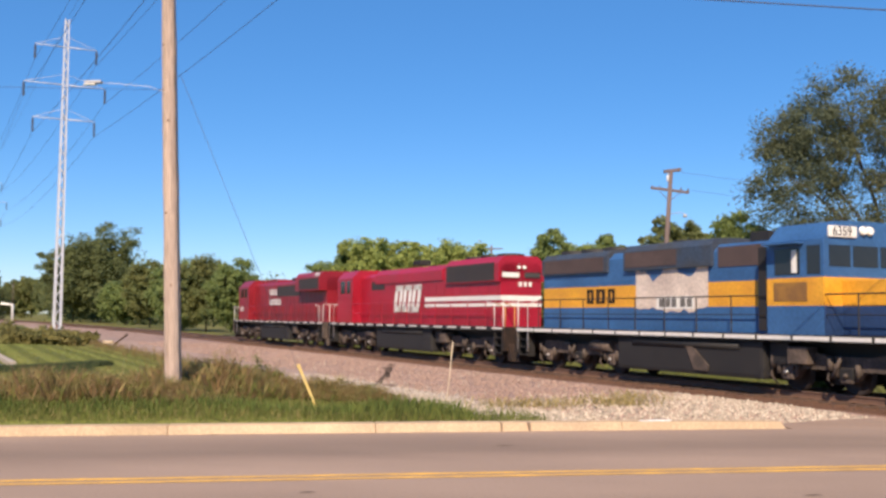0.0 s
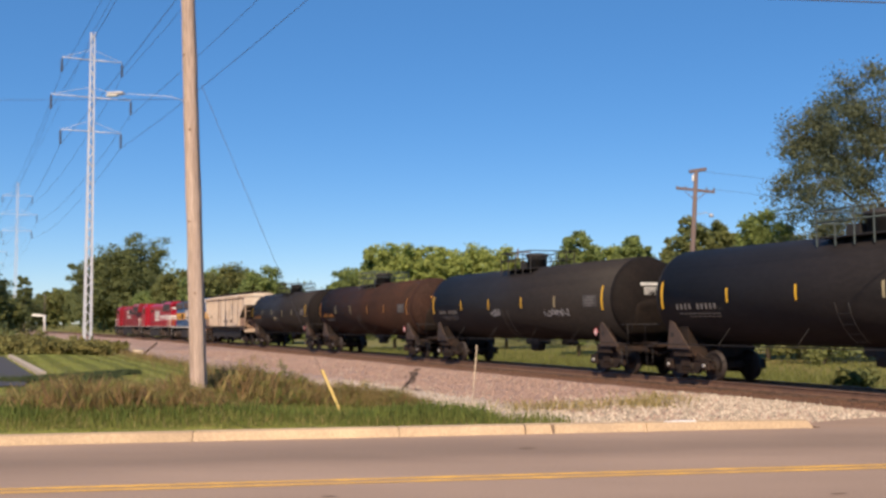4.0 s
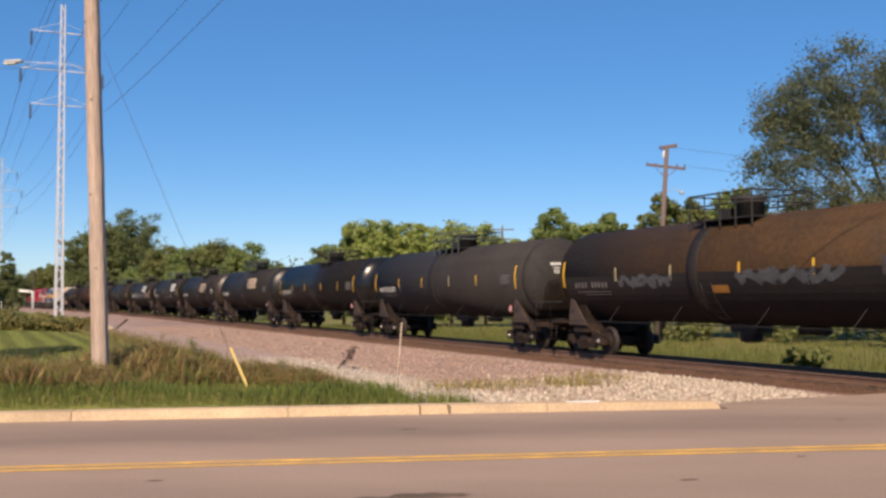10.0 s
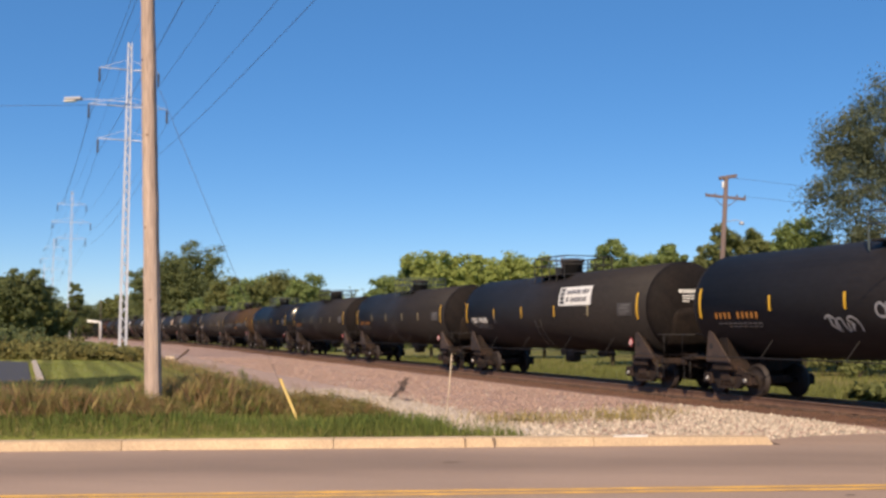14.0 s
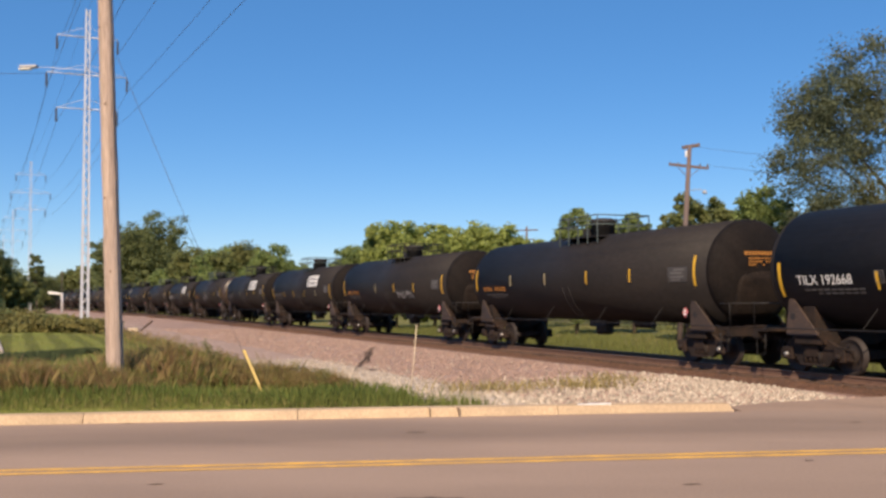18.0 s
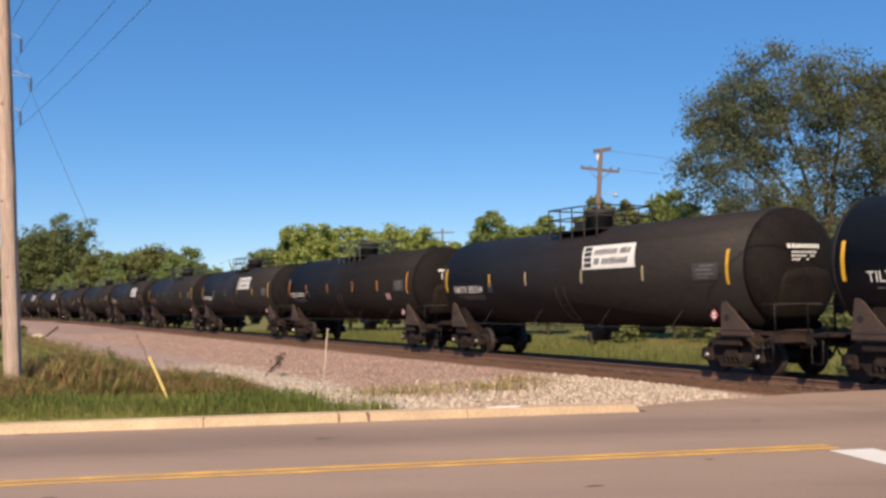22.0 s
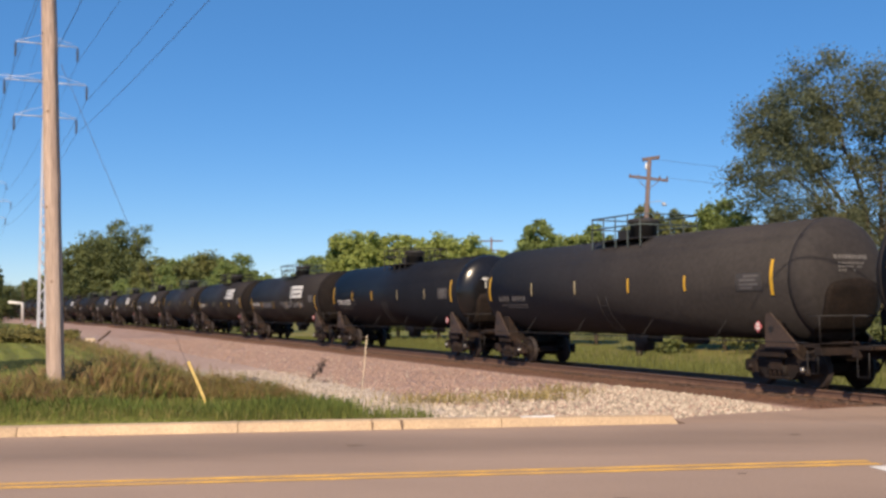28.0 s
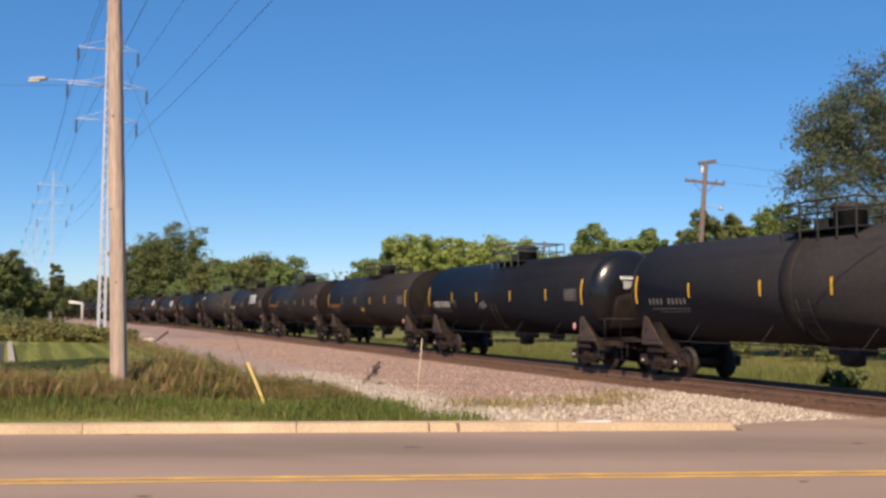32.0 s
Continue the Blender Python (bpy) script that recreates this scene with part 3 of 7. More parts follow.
def build_road():
    rng = random.Random(3)
    edge = [(-90, KERB_V), (8.98, KERB_V), (9.0, 17.15), (10.2, 17.75), (11.6, 18.1), (12.6, 18.35), (13.2, 18.55), (15, 18.65), (18, 18.6), (60, 18.6)]
    sheet("road", [(-90, 3), *edge, (60, 3)], 0.0, ASPHALT, "sun-bleached grey-brown asphalt road", "road", 0.3)
    for v0, v1 in ((11.80, 11.94), (12.04, 12.18)):
        bm = bmesh.new()
        n = 120
        for i in range(n):
            a, b = -60 + i * 69.6 / n, -60 + (i + 1) * 69.6 / n
            j = [rng.uniform(-0.008, 0.008) for _ in range(4)]
            bm.faces.new([bm.verts.new(at_road(u, v + w, 0.004)) for (u, v), w in zip(((a, v0), (b, v0), (b, v1), (a, v1)), j)])
        me = bpy.data.meshes.new("centre_line")
        bm.to_mesh(me)
        bm.free()
        me.materials.append(PAINT_Y)
        tagged(new("centre_line", me), "worn yellow centre line on the road", "road marking", "double centre line", "structure")
    sheet("stop_line", [(9.35, 11.7), (9.35, 6.0), (9.95, 6.0), (9.95, 11.7)], 0.004, PAINT_W, "wide white stop line on the road", "road marking")
    # dark oil spots and a tar smear on the asphalt
    for u, v, a, b in ((3.1, 9.8, 0.42, 0.13), (2.6, 9.75, 0.22, 0.06), (5.8, 10.2, 0.12, 0.03), (3.45, 14.6, 0.14, 0.05), (-0.8, 16.34, 0.09, 0.04), (7.65, 11.44, 0.07, 0.03), (10.0, 14.7, 0.10, 0.03), (0.46, 11.0, 0.09, 0.03)):
        bm = bmesh.new()
        bm.faces.new([bm.verts.new(at_road(u + a * math.cos(t) * rng.uniform(0.7, 1.1), v + b * math.sin(t) * rng.uniform(0.6, 1.2), 0.005)) for t in [2 * math.pi * i / 18 for i in range(18)]])
        me = bpy.data.meshes.new("oil_stain")
        bm.to_mesh(me)
        bm.free()
        me.materials.append(STAIN)
        tagged(new("oil_stain", me), "dark oil stain on the asphalt", "stain", "oil stains", "structure")
    # the concrete kerb, cast in pieces between joints
    kerb = empty("kerb", pose(0, 0, 0), "pale tan concrete kerb with open joints", "kerb", kind="structure")
    cuts = [-60, -54, -48, -42, -36, -30, -24, -18, -13.5, -9, -5.2, -1.5, 1.75, 3.82, 5.9, 8.95]
    for a, b in zip(cuts, cuts[1:]):
        bm = bmesh.new()
        last = b > 8
        vs = box(bm, a + 0.003, b - 0.003, KERB_V - 0.02, KERB_V + 0.36, -0.15, 0.14, 0.02)
        for v in bm.verts:
            if v.co.z > 0.05 and v.co.y < KERB_V + 0.1:
                v.co.y += 0.09
            if last and v.co.x > b - 0.2 and v.co.z > 0:
                v.co.x -= 0.16
                v.co.z -= 0.02
        bmesh.ops.transform(bm, matrix=Matrix.Rotation(0.243, 4, "Z"), verts=bm.verts)
        me = bpy.data.meshes.new("kerb_piece")
        bm.to_mesh(me)
        bm.free()
        me.materials.append(CONCRETE)
        put("kerb_piece", me, kerb)
    for u, d in ((4.3, 0.12), (3.82, 0.0)):
        part("crack_sealant", lambda q: [box(q, -0.006, 0.006, 0.0, 0.36, -0.02, 0.143)], TAR, kerb, m=Matrix.Translation(at_road(u, KERB_V)) @ Matrix.Rotation(0.243 + d * 4, 4, "Z"))
    part("chipped_patch", lambda q: [box(q, -0.30, 0.24, 0.10, 0.2, 0.135, 0.146), box(q, -0.12, 0.27, 0.2, 0.27, 0.135, 0.146)], WHITE, kerb, "white chipped patch", m=Matrix.Translation(at_road(6.55, KERB_V)) @ Matrix.Rotation(0.243, 4, "Z"))
    # driveway on the lawn
    bm = bmesh.new()
    pts = [(-15.4, 29.6), (-25.5, 46), (-52, 62), (-52, 20), (-12.9, 24.4)]
    f = bm.faces.new([bm.verts.new((x, y, 0.31)) for x, y in pts])
    bmesh.ops.recalc_face_normals(bm, faces=bm.faces)
    if f.normal.z < 0:
        bmesh.ops.reverse_faces(bm, faces=bm.faces)
    me = bpy.data.meshes.new("driveway")
    bm.to_mesh(me)
    bm.free()
    me.materials.append(ASPHALT_NEW)
    tagged(new("driveway", me), "dark fresh asphalt driveway beside the lawn", "driveway", kind="structure")
    dk = empty("driveway_kerb", pose(0, 0, 0), "grey concrete edge of the driveway", "kerb", kind="structure")
    a, b = Vector((-15.1, 29.4, 0.28)), Vector((-25.3, 46.0, 0.28))
    for i in range(10):
        p, q = a.lerp(b, i / 10), a.lerp(b, (i + 1) / 10)
        L_ = (q - p).length
        m = Matrix.Translation(p) @ Matrix.Rotation(math.atan2((q - p).y, (q - p).x), 4, "Z")
        part("edge_stone", lambda bm_: box(bm_, 0.01, L_ - 0.01, -0.20, 0.0, -0.1, 0.13, 0.02), EDGE_PALE, dk, m=m, key="edge_stone")


# ---------------------------------------------------------------- track
def build_track():
    track = empty("railway_track", at_pose(0), "single railway track on dark wooden ties", "railway track", kind="structure")

    def sweep(bm, outline):
        rings = [[bm.verts.new((s, y + bend(s), z)) for y, z in outline] for s in (-60, 60, 110, 122, 134, 146, 158, 170, 400, 1500)]
        n = len(outline)
        for p, q in zip(rings, rings[1:]):
            for k in range(n):
                bm.faces.new((p[k], q[k], q[(k + 1) % n], p[(k + 1) % n]))
        bmesh.ops.recalc_face_normals(bm, faces=bm.faces)

    def rail(bm):
        o = [(-0.068, 0), (0.068, 0), (0.068, 0.012), (0.01, 0.03), (0.01, 0.13), (0.036, 0.145), (0.036, 0.172), (0.028, 0.18), (-0.028, 0.18), (-0.036, 0.172), (-0.036, 0.145), (-0.01, 0.13), (-0.01, 0.03), (-0.068, 0.012)]
        sweep(bm, o)

    for y in (0.755, -0.755):
        r = part("rail", rail, RAIL_RUST, track, m=pose(0, y, -0.18), key="rail")
        part("running_surface", lambda bm: sweep(bm, [(-0.026, 0.181), (0.026, 0.181), (0.026, 0.184), (-0.026, 0.184)]), RAIL_TOP, r, "polished steel running surface", key="running_surface")
    rng = random.Random(8)

    def tie(bm):
        box(bm, -0.115, 0.115, -1.3, 1.3, -0.18, 0, 0.012)

    me = shape("tie", tie, TIE)
    for i in range(240):
        s = 12.5 + 0.5 * i
        ob = put("tie", me, track, pose(s + rng.uniform(-0.03, 0.03), bend(s) + rng.uniform(-0.05, 0.05), -0.175 + rng.uniform(-0.012, 0.008), 0, 0, rng.uniform(-1, 1)))
        if i % 2 == 0:
            put("tie_plate", shape("tie_plate", lambda bm: (box(bm, -0.1, 0.1, 0.6, 0.91, 0, 0.018), box(bm, -0.1, 0.1, -0.91, -0.6, 0, 0.018)), RAIL_RUST), ob)
    bm = bmesh.new()
    for i in range(700):
        s = 132.5 + 0.5 * i
        box(bm, s - 0.11, s + 0.11, bend(s) - 1.3, bend(s) + 1.3, -0.34, -0.175)
    me = bpy.data.meshes.new("far_ties")
    bm.to_mesh(me)
    bm.free()
    me.materials.append(TIE)
    ob = put("far_ties", me, track)
    ob["kind"] = "stuff"


def at_pose(s, lat=0.0, z=None):
    p = at_track(s, lat, RAIL if z is None else z)
    return pose(p.x, p.y, p.z, 0, 0, TURN + swing(s))


def pebbles(name, n, place, size, material, label):
    """Loose stones: squashed octahedra, all in one mesh."""
    rng = np.random.default_rng(len(name))
    base = np.array([(1, 0, 0), (0, 1, 0), (-1, 0, 0), (0, -1, 0), (0, 0, 1), (0, 0, -0.4)], float)
    tri = np.array([(0, 1, 4), (1, 2, 4), (2, 3, 4), (3, 0, 4), (1, 0, 5), (2, 1, 5), (3, 2, 5), (0, 3, 5)])
    V, F = [], []
    for i in range(n):
        x, y, z = place(rng)
        s = rng.uniform(*size)
        a = rng.uniform(0, 6.28)
        R = np.array([[math.cos(a), -math.sin(a), 0], [math.sin(a), math.cos(a), 0], [0, 0, 1]])
        p = (base * rng.uniform(0.6, 1.2, (6, 3)) * s) @ R.T
        p[:, 2] += p[:, 0] * rng.uniform(-0.4, 0.4)
        V.append(p + (x, y, z))
        F.append(tri + 6 * i)
    me = bpy.data.meshes.new(name)
    me.from_pydata(np.concatenate(V).tolist(), [], np.concatenate(F).tolist())
    me.materials.append(material)
    tagged(new(name, me), label, "gravel", kind="stuff")


def build_stones():
    def pink(rng):
        s, lat = 13 + 60 * rng.random() ** 1.6, 3.2 + 6.9 * rng.random()
        p = at_track(s, lat)
        return p.x, p.y, ground_height(p.x, p.y) + 0.01

    def pale(rng):
        while True:
            s, lat = rng.uniform(12.5, 26), rng.uniform(2.8, 10.5)
            p = at_track(s, lat)
            v = p.dot(KV)
            u = p.dot(KD)
            if v > 17.25 + max(0, min(1.2, (u - 8.7) * 0.42)) and u < 12.8 and rng.random() < min(1, max(0.0, (27 - s - 0.55 * lat) / 5)):
                return p.x, p.y, ground_height(p.x, p.y) + 0.015

    def path(rng):
        s, lat = 17 + 16 * rng.random() ** 1.3, rng.normal(11.0, 0.75)
        p = at_track(s, lat)
        return p.x, p.y, ground_height(p.x, p.y) + 0.01

    def bed(rng):
        s, lat = 12.5 + 60 * rng.random() ** 1.4, rng.uniform(-1.8, 2.6)
        p = at_track(s, lat, -0.235)
        return p.x, p.y, p.z

    pebbles("pink_ballast_stones", 15000, pink, (0.022, 0.055), STONE_PINK, "pink crushed ballast stones beside the track")
    pebbles("scattered_pale_stones", 900, pink, (0.02, 0.05), STONE_PALE, "pale stones scattered in the pink ballast")
    pebbles("pale_ballast_stones", 7000, pale, (0.022, 0.058), STONE_PALE, "pale limestone ballast by the road crossing")
    pebbles("gravel_path_stones", 3200, path, (0.015, 0.04), STONE_PALE, "pale gravel strip along the grass")
    pebbles("track_bed_stones", 3500, bed, (0.02, 0.042), mat("rusty_stone", (0.14, 0.08, 0.052), 0.95, island=0.35), "rust-stained ballast between the ties")


# ---------------------------------------------------------------- plants
def blades(name, n, place, height, width, material, label, lean=0.35, category="grass"):
    rng = np.random.default_rng(len(name) * 7 + n)
    P = np.array([place(rng) for _ in range(n)])
    h = rng.uniform(*height, n) * P[:, 3]
    a = rng.uniform(0, 2 * np.pi, n)
    w = rng.uniform(0.6, 1.2, n) * width
    d = np.stack([np.cos(a), np.sin(a), 0 * a], 1)
    b = rng.uniform(0, 2 * np.pi, n)
    le = (rng.uniform(0.05, lean, n) * h)[:, None] * np.stack([np.cos(b), np.sin(b), 0 * b], 1)
    base = P[:, :3]
    up = np.stack([0 * h, 0 * h, h], 1)
    q = np.stack([base - d * w[:, None], base + d * w[:, None], base + up * 0.6 + le * 0.4 + d * w[:, None] * 0.7, base + up + le], 1)
    tagged(new(name, quads(name, q, material)), label, category, kind="stuff")


def build_grass():
    def on(u, v):
        p = at_road(u, v)
        return p.x, p.y, ground_height(p.x, p.y) - 0.01

    def short(rng):
        while True:
            u, v = rng.uniform(-14, 8.2), 16.8 + rng.gamma(1.6, 1.3)
            x, y, z = on(u, v)
            if lateral(x, y) > 12.7 + rng.normal(0, 0.45) and v < 26:
                k = 0.55 if v < 17.6 else 1.0
                return x, y, z, k

    # thick patches of weeds: centre (u, v), spread, height
    patches = [(-1.5, 21.6, 0.9, 0.8, 1.0), (-0.8, 21.4, 0.6, 0.7, 1.05), (-0.1, 21.7, 0.45, 0.5, 0.85), (-1.0, 23.0, 1.4, 0.9, 0.8), (1.3, 22.0, 0.7, 0.35, 0.65), (2.1, 21.6, 0.5, 0.3, 0.5), (-3.9, 19.7, 0.9, 0.5, 0.9), (-2.8, 19.2, 0.7, 0.45, 0.75), (-4.4, 20.7, 0.5, 0.45, 0.75), (-1.9, 19.6, 0.6, 0.5, 0.6)]

    def weed(rng):
        while True:
            cu, cv, su, sv, k = patches[rng.integers(0, len(patches))]
            du, dv = rng.normal(), rng.normal()
            u, v = cu + su * du * 0.8, cv + sv * dv * 0.8
            x, y, z = on(u, v)
            if lateral(x, y) > 12.5 and v > 18.9 and not (u > 0.1 and v < 20.9):
                return x, y, z, k * (1.05 - 0.22 * min(2.2, math.hypot(du, dv))) * rng.uniform(0.7, 1.15)

    def strip(rng):
        while True:
            s, lat = rng.uniform(22, 75), rng.normal(13.9, 0.8)
            p = at_track(s, lat)
            if p.dot(KV) > 18:
                return p.x, p.y, ground_height(p.x, p.y), 1.0

    def tufts(rng):
        cx, cy = [(6.0, 22.0), (7.4, 22.6), (5.5, 22.2), (9.2, 24.8), (8.1, 22.6)][rng.integers(0, 5)]
        u, v = rng.normal(cx, 0.5), rng.normal(cy, 0.4)
        return *on(u, v), 1.0

    def edge(rng):
        tuft = rng.random() < 0.22
        u = rng.normal(3.1, 0.45) if tuft else rng.uniform(1.5, 5.0)
        v = rng.normal(20.9, 0.35) if tuft else rng.normal(18.2, 0.6)
        return *on(u, max(v, 16.9)), 1.0

    def lawn(rng):
        x, y = rng.uniform(-24, -7), rng.uniform(22, 50)
        if lateral(x, y) < 13.2 or rng.random() < 0.1:
            x, y = -12, 26
        return x, y, ground_height(x, y), 1.0

    def far_side(rng):
        s, lat = rng.uniform(8, 85), -3.6 - rng.gamma(1.3, 5)
        p = at_track(s, lat)
        return p.x, p.y, ground_height(p.x, p.y), 1.0

    blades("verge_grass", 34000, short, (0.05, 0.17), 0.007, BLADE_G, "green verge grass along the kerb")

    def fresh(rng):
        while True:
            u, v = rng.uniform(-14, 4.4), 18.9 + rng.normal(0, 0.55)
            x, y, z = on(u, v)
            if v > 17.7 and lateral(x, y) > 12.6:
                return x, y, z, 0.6 + 0.5 * noise.noise((u * 0.7, v * 0.7, 3)) + 0.3 * rng.random()

    blades("fresh_grass", 11000, fresh, (0.16, 0.36), 0.006, BLADE_F, "fresh long green grass before the weeds", 0.5)
    blades("straw_grass", 9000, short, (0.05, 0.18), 0.006, BLADE_Y, "dry straw in the verge grass")
    blades("edge_grass", 2600, edge, (0.06, 0.32), 0.007, BLADE_G, "sparse grass at the gravel edge")
    blades("brown_weeds", 3200, weed, (0.45, 0.85), 0.0028, BLADE_B, "tall dry brown weeds round the wooden pole", 0.6, "weeds")
    blades("green_weeds", 1800, weed, (0.35, 0.75), 0.0035, BLADE_G, "tall green weeds round the wooden pole", 0.6, "weeds")
    blades("straw_weeds", 2600, weed, (0.5, 0.9), 0.0025, BLADE_Y, "yellowing weeds round the wooden pole", 0.5, "weeds")
    rng = np.random.default_rng(12)
    for name, n, leaf, lab in (("weed_foliage", 2300, WEED_OLIVE, "small brown leaves and seed heads of the weeds"), ("weed_leaves", 1000, BLADE_G, "small green leaves of the weeds"), ("weed_undergrowth", 350, LEAF_DK, "dark green undergrowth among the weeds"), ("weed_straw", 900, BLADE_Y, "pale seed heads of the weeds")):
        C, R = [], []
        for _ in range(n):
            x, y, z, k = weed(rng)
            C.append(np.array((x, y, z + 0.8 * k * rng.uniform(0.08, 1.0))))
            R.append(rng.uniform(0.08, 0.2))
        tagged(new(name, quads(name, leaf_cloud(rng, C, R, 60, 0.012), leaf)), lab, "weeds", kind="stuff")
    blades("weed_flowers", 260, lambda r: (lambda p: (p[0], p[1], p[2] + r.uniform(0.2, 0.5) * p[3], 1.0))(weed(r)), (0.02, 0.04), 0.018, FLOWER, "small pale flowers on the weeds", 0.5, "flowers")
    blades("gravel_edge_weeds", 3500, strip, (0.10, 0.34), 0.004, BLADE_B, "brown weeds along the gravel edge", 0.5, "weeds")
    blades("gravel_edge_grass", 3500, strip, (0.10, 0.30), 0.004, BLADE_Y, "yellow grass along the gravel edge", 0.5, "grass")
    blades("dry_tufts", 1300, tufts, (0.08, 0.30), 0.005, BLADE_Y, "dry grass tufts in the gravel", 0.6)
    # a tapering cast shadow on the lawn, drawn with dark-coloured blades
    def shade_streak(rng):
        k = rng.random() ** 1.4
        x, y = -13.5 + 0.75 * k + rng.normal(0, 0.75 * (1 - k) ** 1.5 + 0.05), 26.4 + 4.6 * k + rng.normal(0, 0.2)
        return x, y, ground_height(x, y), 1.0

    blades("dark_grass", 11000, shade_streak, (0.07, 0.20), 0.016, mat("lawn_shade_blade", (0.045, 0.065, 0.022), 0.9, island=0.3, bump=0), "dark blades standing in for a shadow across the lawn")
    blades("lawn_grass", 16000, lawn, (0.03, 0.07), 0.012, BLADE_G, "mown lawn grass")
    blades("far_grass", 24000, far_side, (0.12, 0.42), 0.018, mat("sunlit_blade", (0.16, 0.175, 0.042), 0.8, vary=0.2, island=0.35, transl=0.35, bump=0), "sunlit rough grass behind the track")


def leaf_cloud(rng, centres, radii, per, size, flat=0.75):
    out = []
    for c, r in zip(centres, radii):
        k = int(per * (0.6 + 0.8 * rng.random()))
        v = rng.normal(size=(k, 3))
        v /= np.linalg.norm(v, axis=1)[:, None]
        p = c + v * (r * rng.random(k) ** 0.55)[:, None] * (1, 1, flat)
        # leaves turn their faces outwards and up
        face = v * 0.85 + (0, 0, 0.45) + 0.55 * rng.normal(size=(k, 3))
        a = np.cross(face, rng.normal(size=(k, 3)))
        a /= np.linalg.norm(a, axis=1)[:, None] + 1e-9
        b = np.cross(face, a)
        b /= np.linalg.norm(b, axis=1)[:, None] + 1e-9
        s = (size * rng.uniform(0.6, 1.3, k))[:, None]
        out.append(np.stack([p - a * s, p + b * s * 0.6, p + a * s, p - b * s * 0.6], 1))
    return np.concatenate(out)


def tree(name, x, y, height, spread, seed, leaf, label, clumps=60, per=70, size=0.22, trunk_h=0.3, trunk_r=0.22, sparse=1.0, lean=0.0, shape_pow=1.0, z=None, low=0.54, tall=0.44):
    rng = np.random.default_rng(seed)
    z0 = ground_height(x, y) if z is None else z
    t = empty(name, pose(x, y, z0), label, "tree", "trees behind the railway")
    bm = bmesh.new()
    th = height * trunk_h
    top = Vector((lean, 0, height * 0.8))
    pts = [Vector((0, 0, -0.2)), Vector((lean * 0.2, 0.05, th)), Vector((lean * 0.6, -0.1, height * 0.58)), top]
    rs = [trunk_r * 1.2, trunk_r * 0.85, trunk_r * 0.5, trunk_r * 0.15]
    for a, b, r, r2 in zip(pts, pts[1:], rs, rs[1:]):
        rod(bm, a, b, r, 8, r2)
    ends = []
    for i in range(11):
        k = rng.uniform(0.25, 0.8)
        base = pts[1].lerp(pts[2], min(1, k * 1.3))
        a = rng.uniform(0, 6.28)
        ln = spread * rng.uniform(0.5, 0.95)
        e = base + Vector((math.cos(a) * ln, math.sin(a) * ln, height * rng.uniform(0.1, 0.32)))
        mid = base.lerp(e, 0.5) + Vector((0, 0, -0.15 * ln * 0.3))
        rod(bm, base, mid, trunk_r * 0.35, 6, trunk_r * 0.22)
        rod(bm, mid, e, trunk_r * 0.22, 5, trunk_r * 0.06)
        ends.append(e)
        for _ in range(2):
            f = mid.lerp(e, rng.uniform(0.2, 0.8))
            g = f + Vector(rng.normal(size=3)) * ln * 0.25 + Vector((0, 0, ln * 0.15))
            rod(bm, f, g, trunk_r * 0.12, 5, trunk_r * 0.04)
            ends.append(g)
    me = bpy.data.meshes.new("trunk")
    bm.to_mesh(me)
    bm.free()
    me.materials.append(BARK)
    put("trunk", me, t)
    C, R = [], []
    for i in range(clumps):
        while True:
            v = rng.uniform(-1, 1, 3)
            if v @ v < 1:
                break
        v = v / (np.linalg.norm(v) + 1e-6) * (rng.random() ** (0.42 * shape_pow))
        c = np.array((lean * 0.7 + v[0] * spread * 0.88, v[1] * spread * 0.88, height * low + v[2] * height * tall))
        c += rng.normal(size=3) * spread * 0.06
        C.append(c)
        R.append(spread * rng.uniform(0.15, 0.33) * sparse)
    for e in ends:
        C.append(np.array(e))
        R.append(spread * rng.uniform(0.14, 0.24) * sparse)
    put("crown", quads("crown", leaf_cloud(rng, C, R, per, size), leaf), t)
    return t


def lobed_tree(name, x, y, label, lobes, seed):
    """A tree with several open lobes: limbs run to each lobe, twigs to each tuft of small leaves."""
    rng = np.random.default_rng(seed)
    z0 = ground_height(x, y)
    t = empty(name, pose(x, y, z0), label, "tree", "trees behind the railway")
    bm = bmesh.new()
    fork = Vector((0.1, 0, 3.2))
    rod(bm, (0, 0, -0.3), fork, 0.36, 9, 0.28)
    C, R = [], []
    for lx, lz, rx, rz in lobes:
        hub = Vector((lx, rng.uniform(-1.2, 1.2), lz))
        mid = fork.lerp(hub, 0.5) + Vector((-lx * 0.12, 0, 0.5))
        path_taper(bm, [fork, mid, hub], [0.17, 0.10, 0.045])
        for k in range(78):
            v = rng.normal(size=3)
            v /= np.linalg.norm(v)
            q = rng.random() ** 0.4
            c = np.array((lx + v[0] * rx * q, hub.y + v[1] * rx * q, lz + v[2] * rz * q))
            C.append(c)
            R.append(rng.uniform(0.6, 1.2))
            if k % 5 == 0:
                s = mid.lerp(hub, rng.uniform(0.2, 1.0))
                path_taper(bm, [s, s.lerp(Vector(c), 0.55) + Vector((0, 0, 0.2)), Vector(c)], [0.03, 0.02, 0.010])
    me = bpy.data.meshes.new("trunk")
    bm.to_mesh(me)
    bm.free()
    me.materials.append(BARK)
    put("trunk", me, t)
    put("crown", quads("crown", leaf_cloud(rng, C, R, 128, 0.085, 0.85), LEAF_CROWN), t)
    return t


def path_taper(bm, pts, radii):
    for a, b, r, q in zip(pts, pts[1:], radii, radii[1:]):
        rod(bm, a, b, r, 5, q)


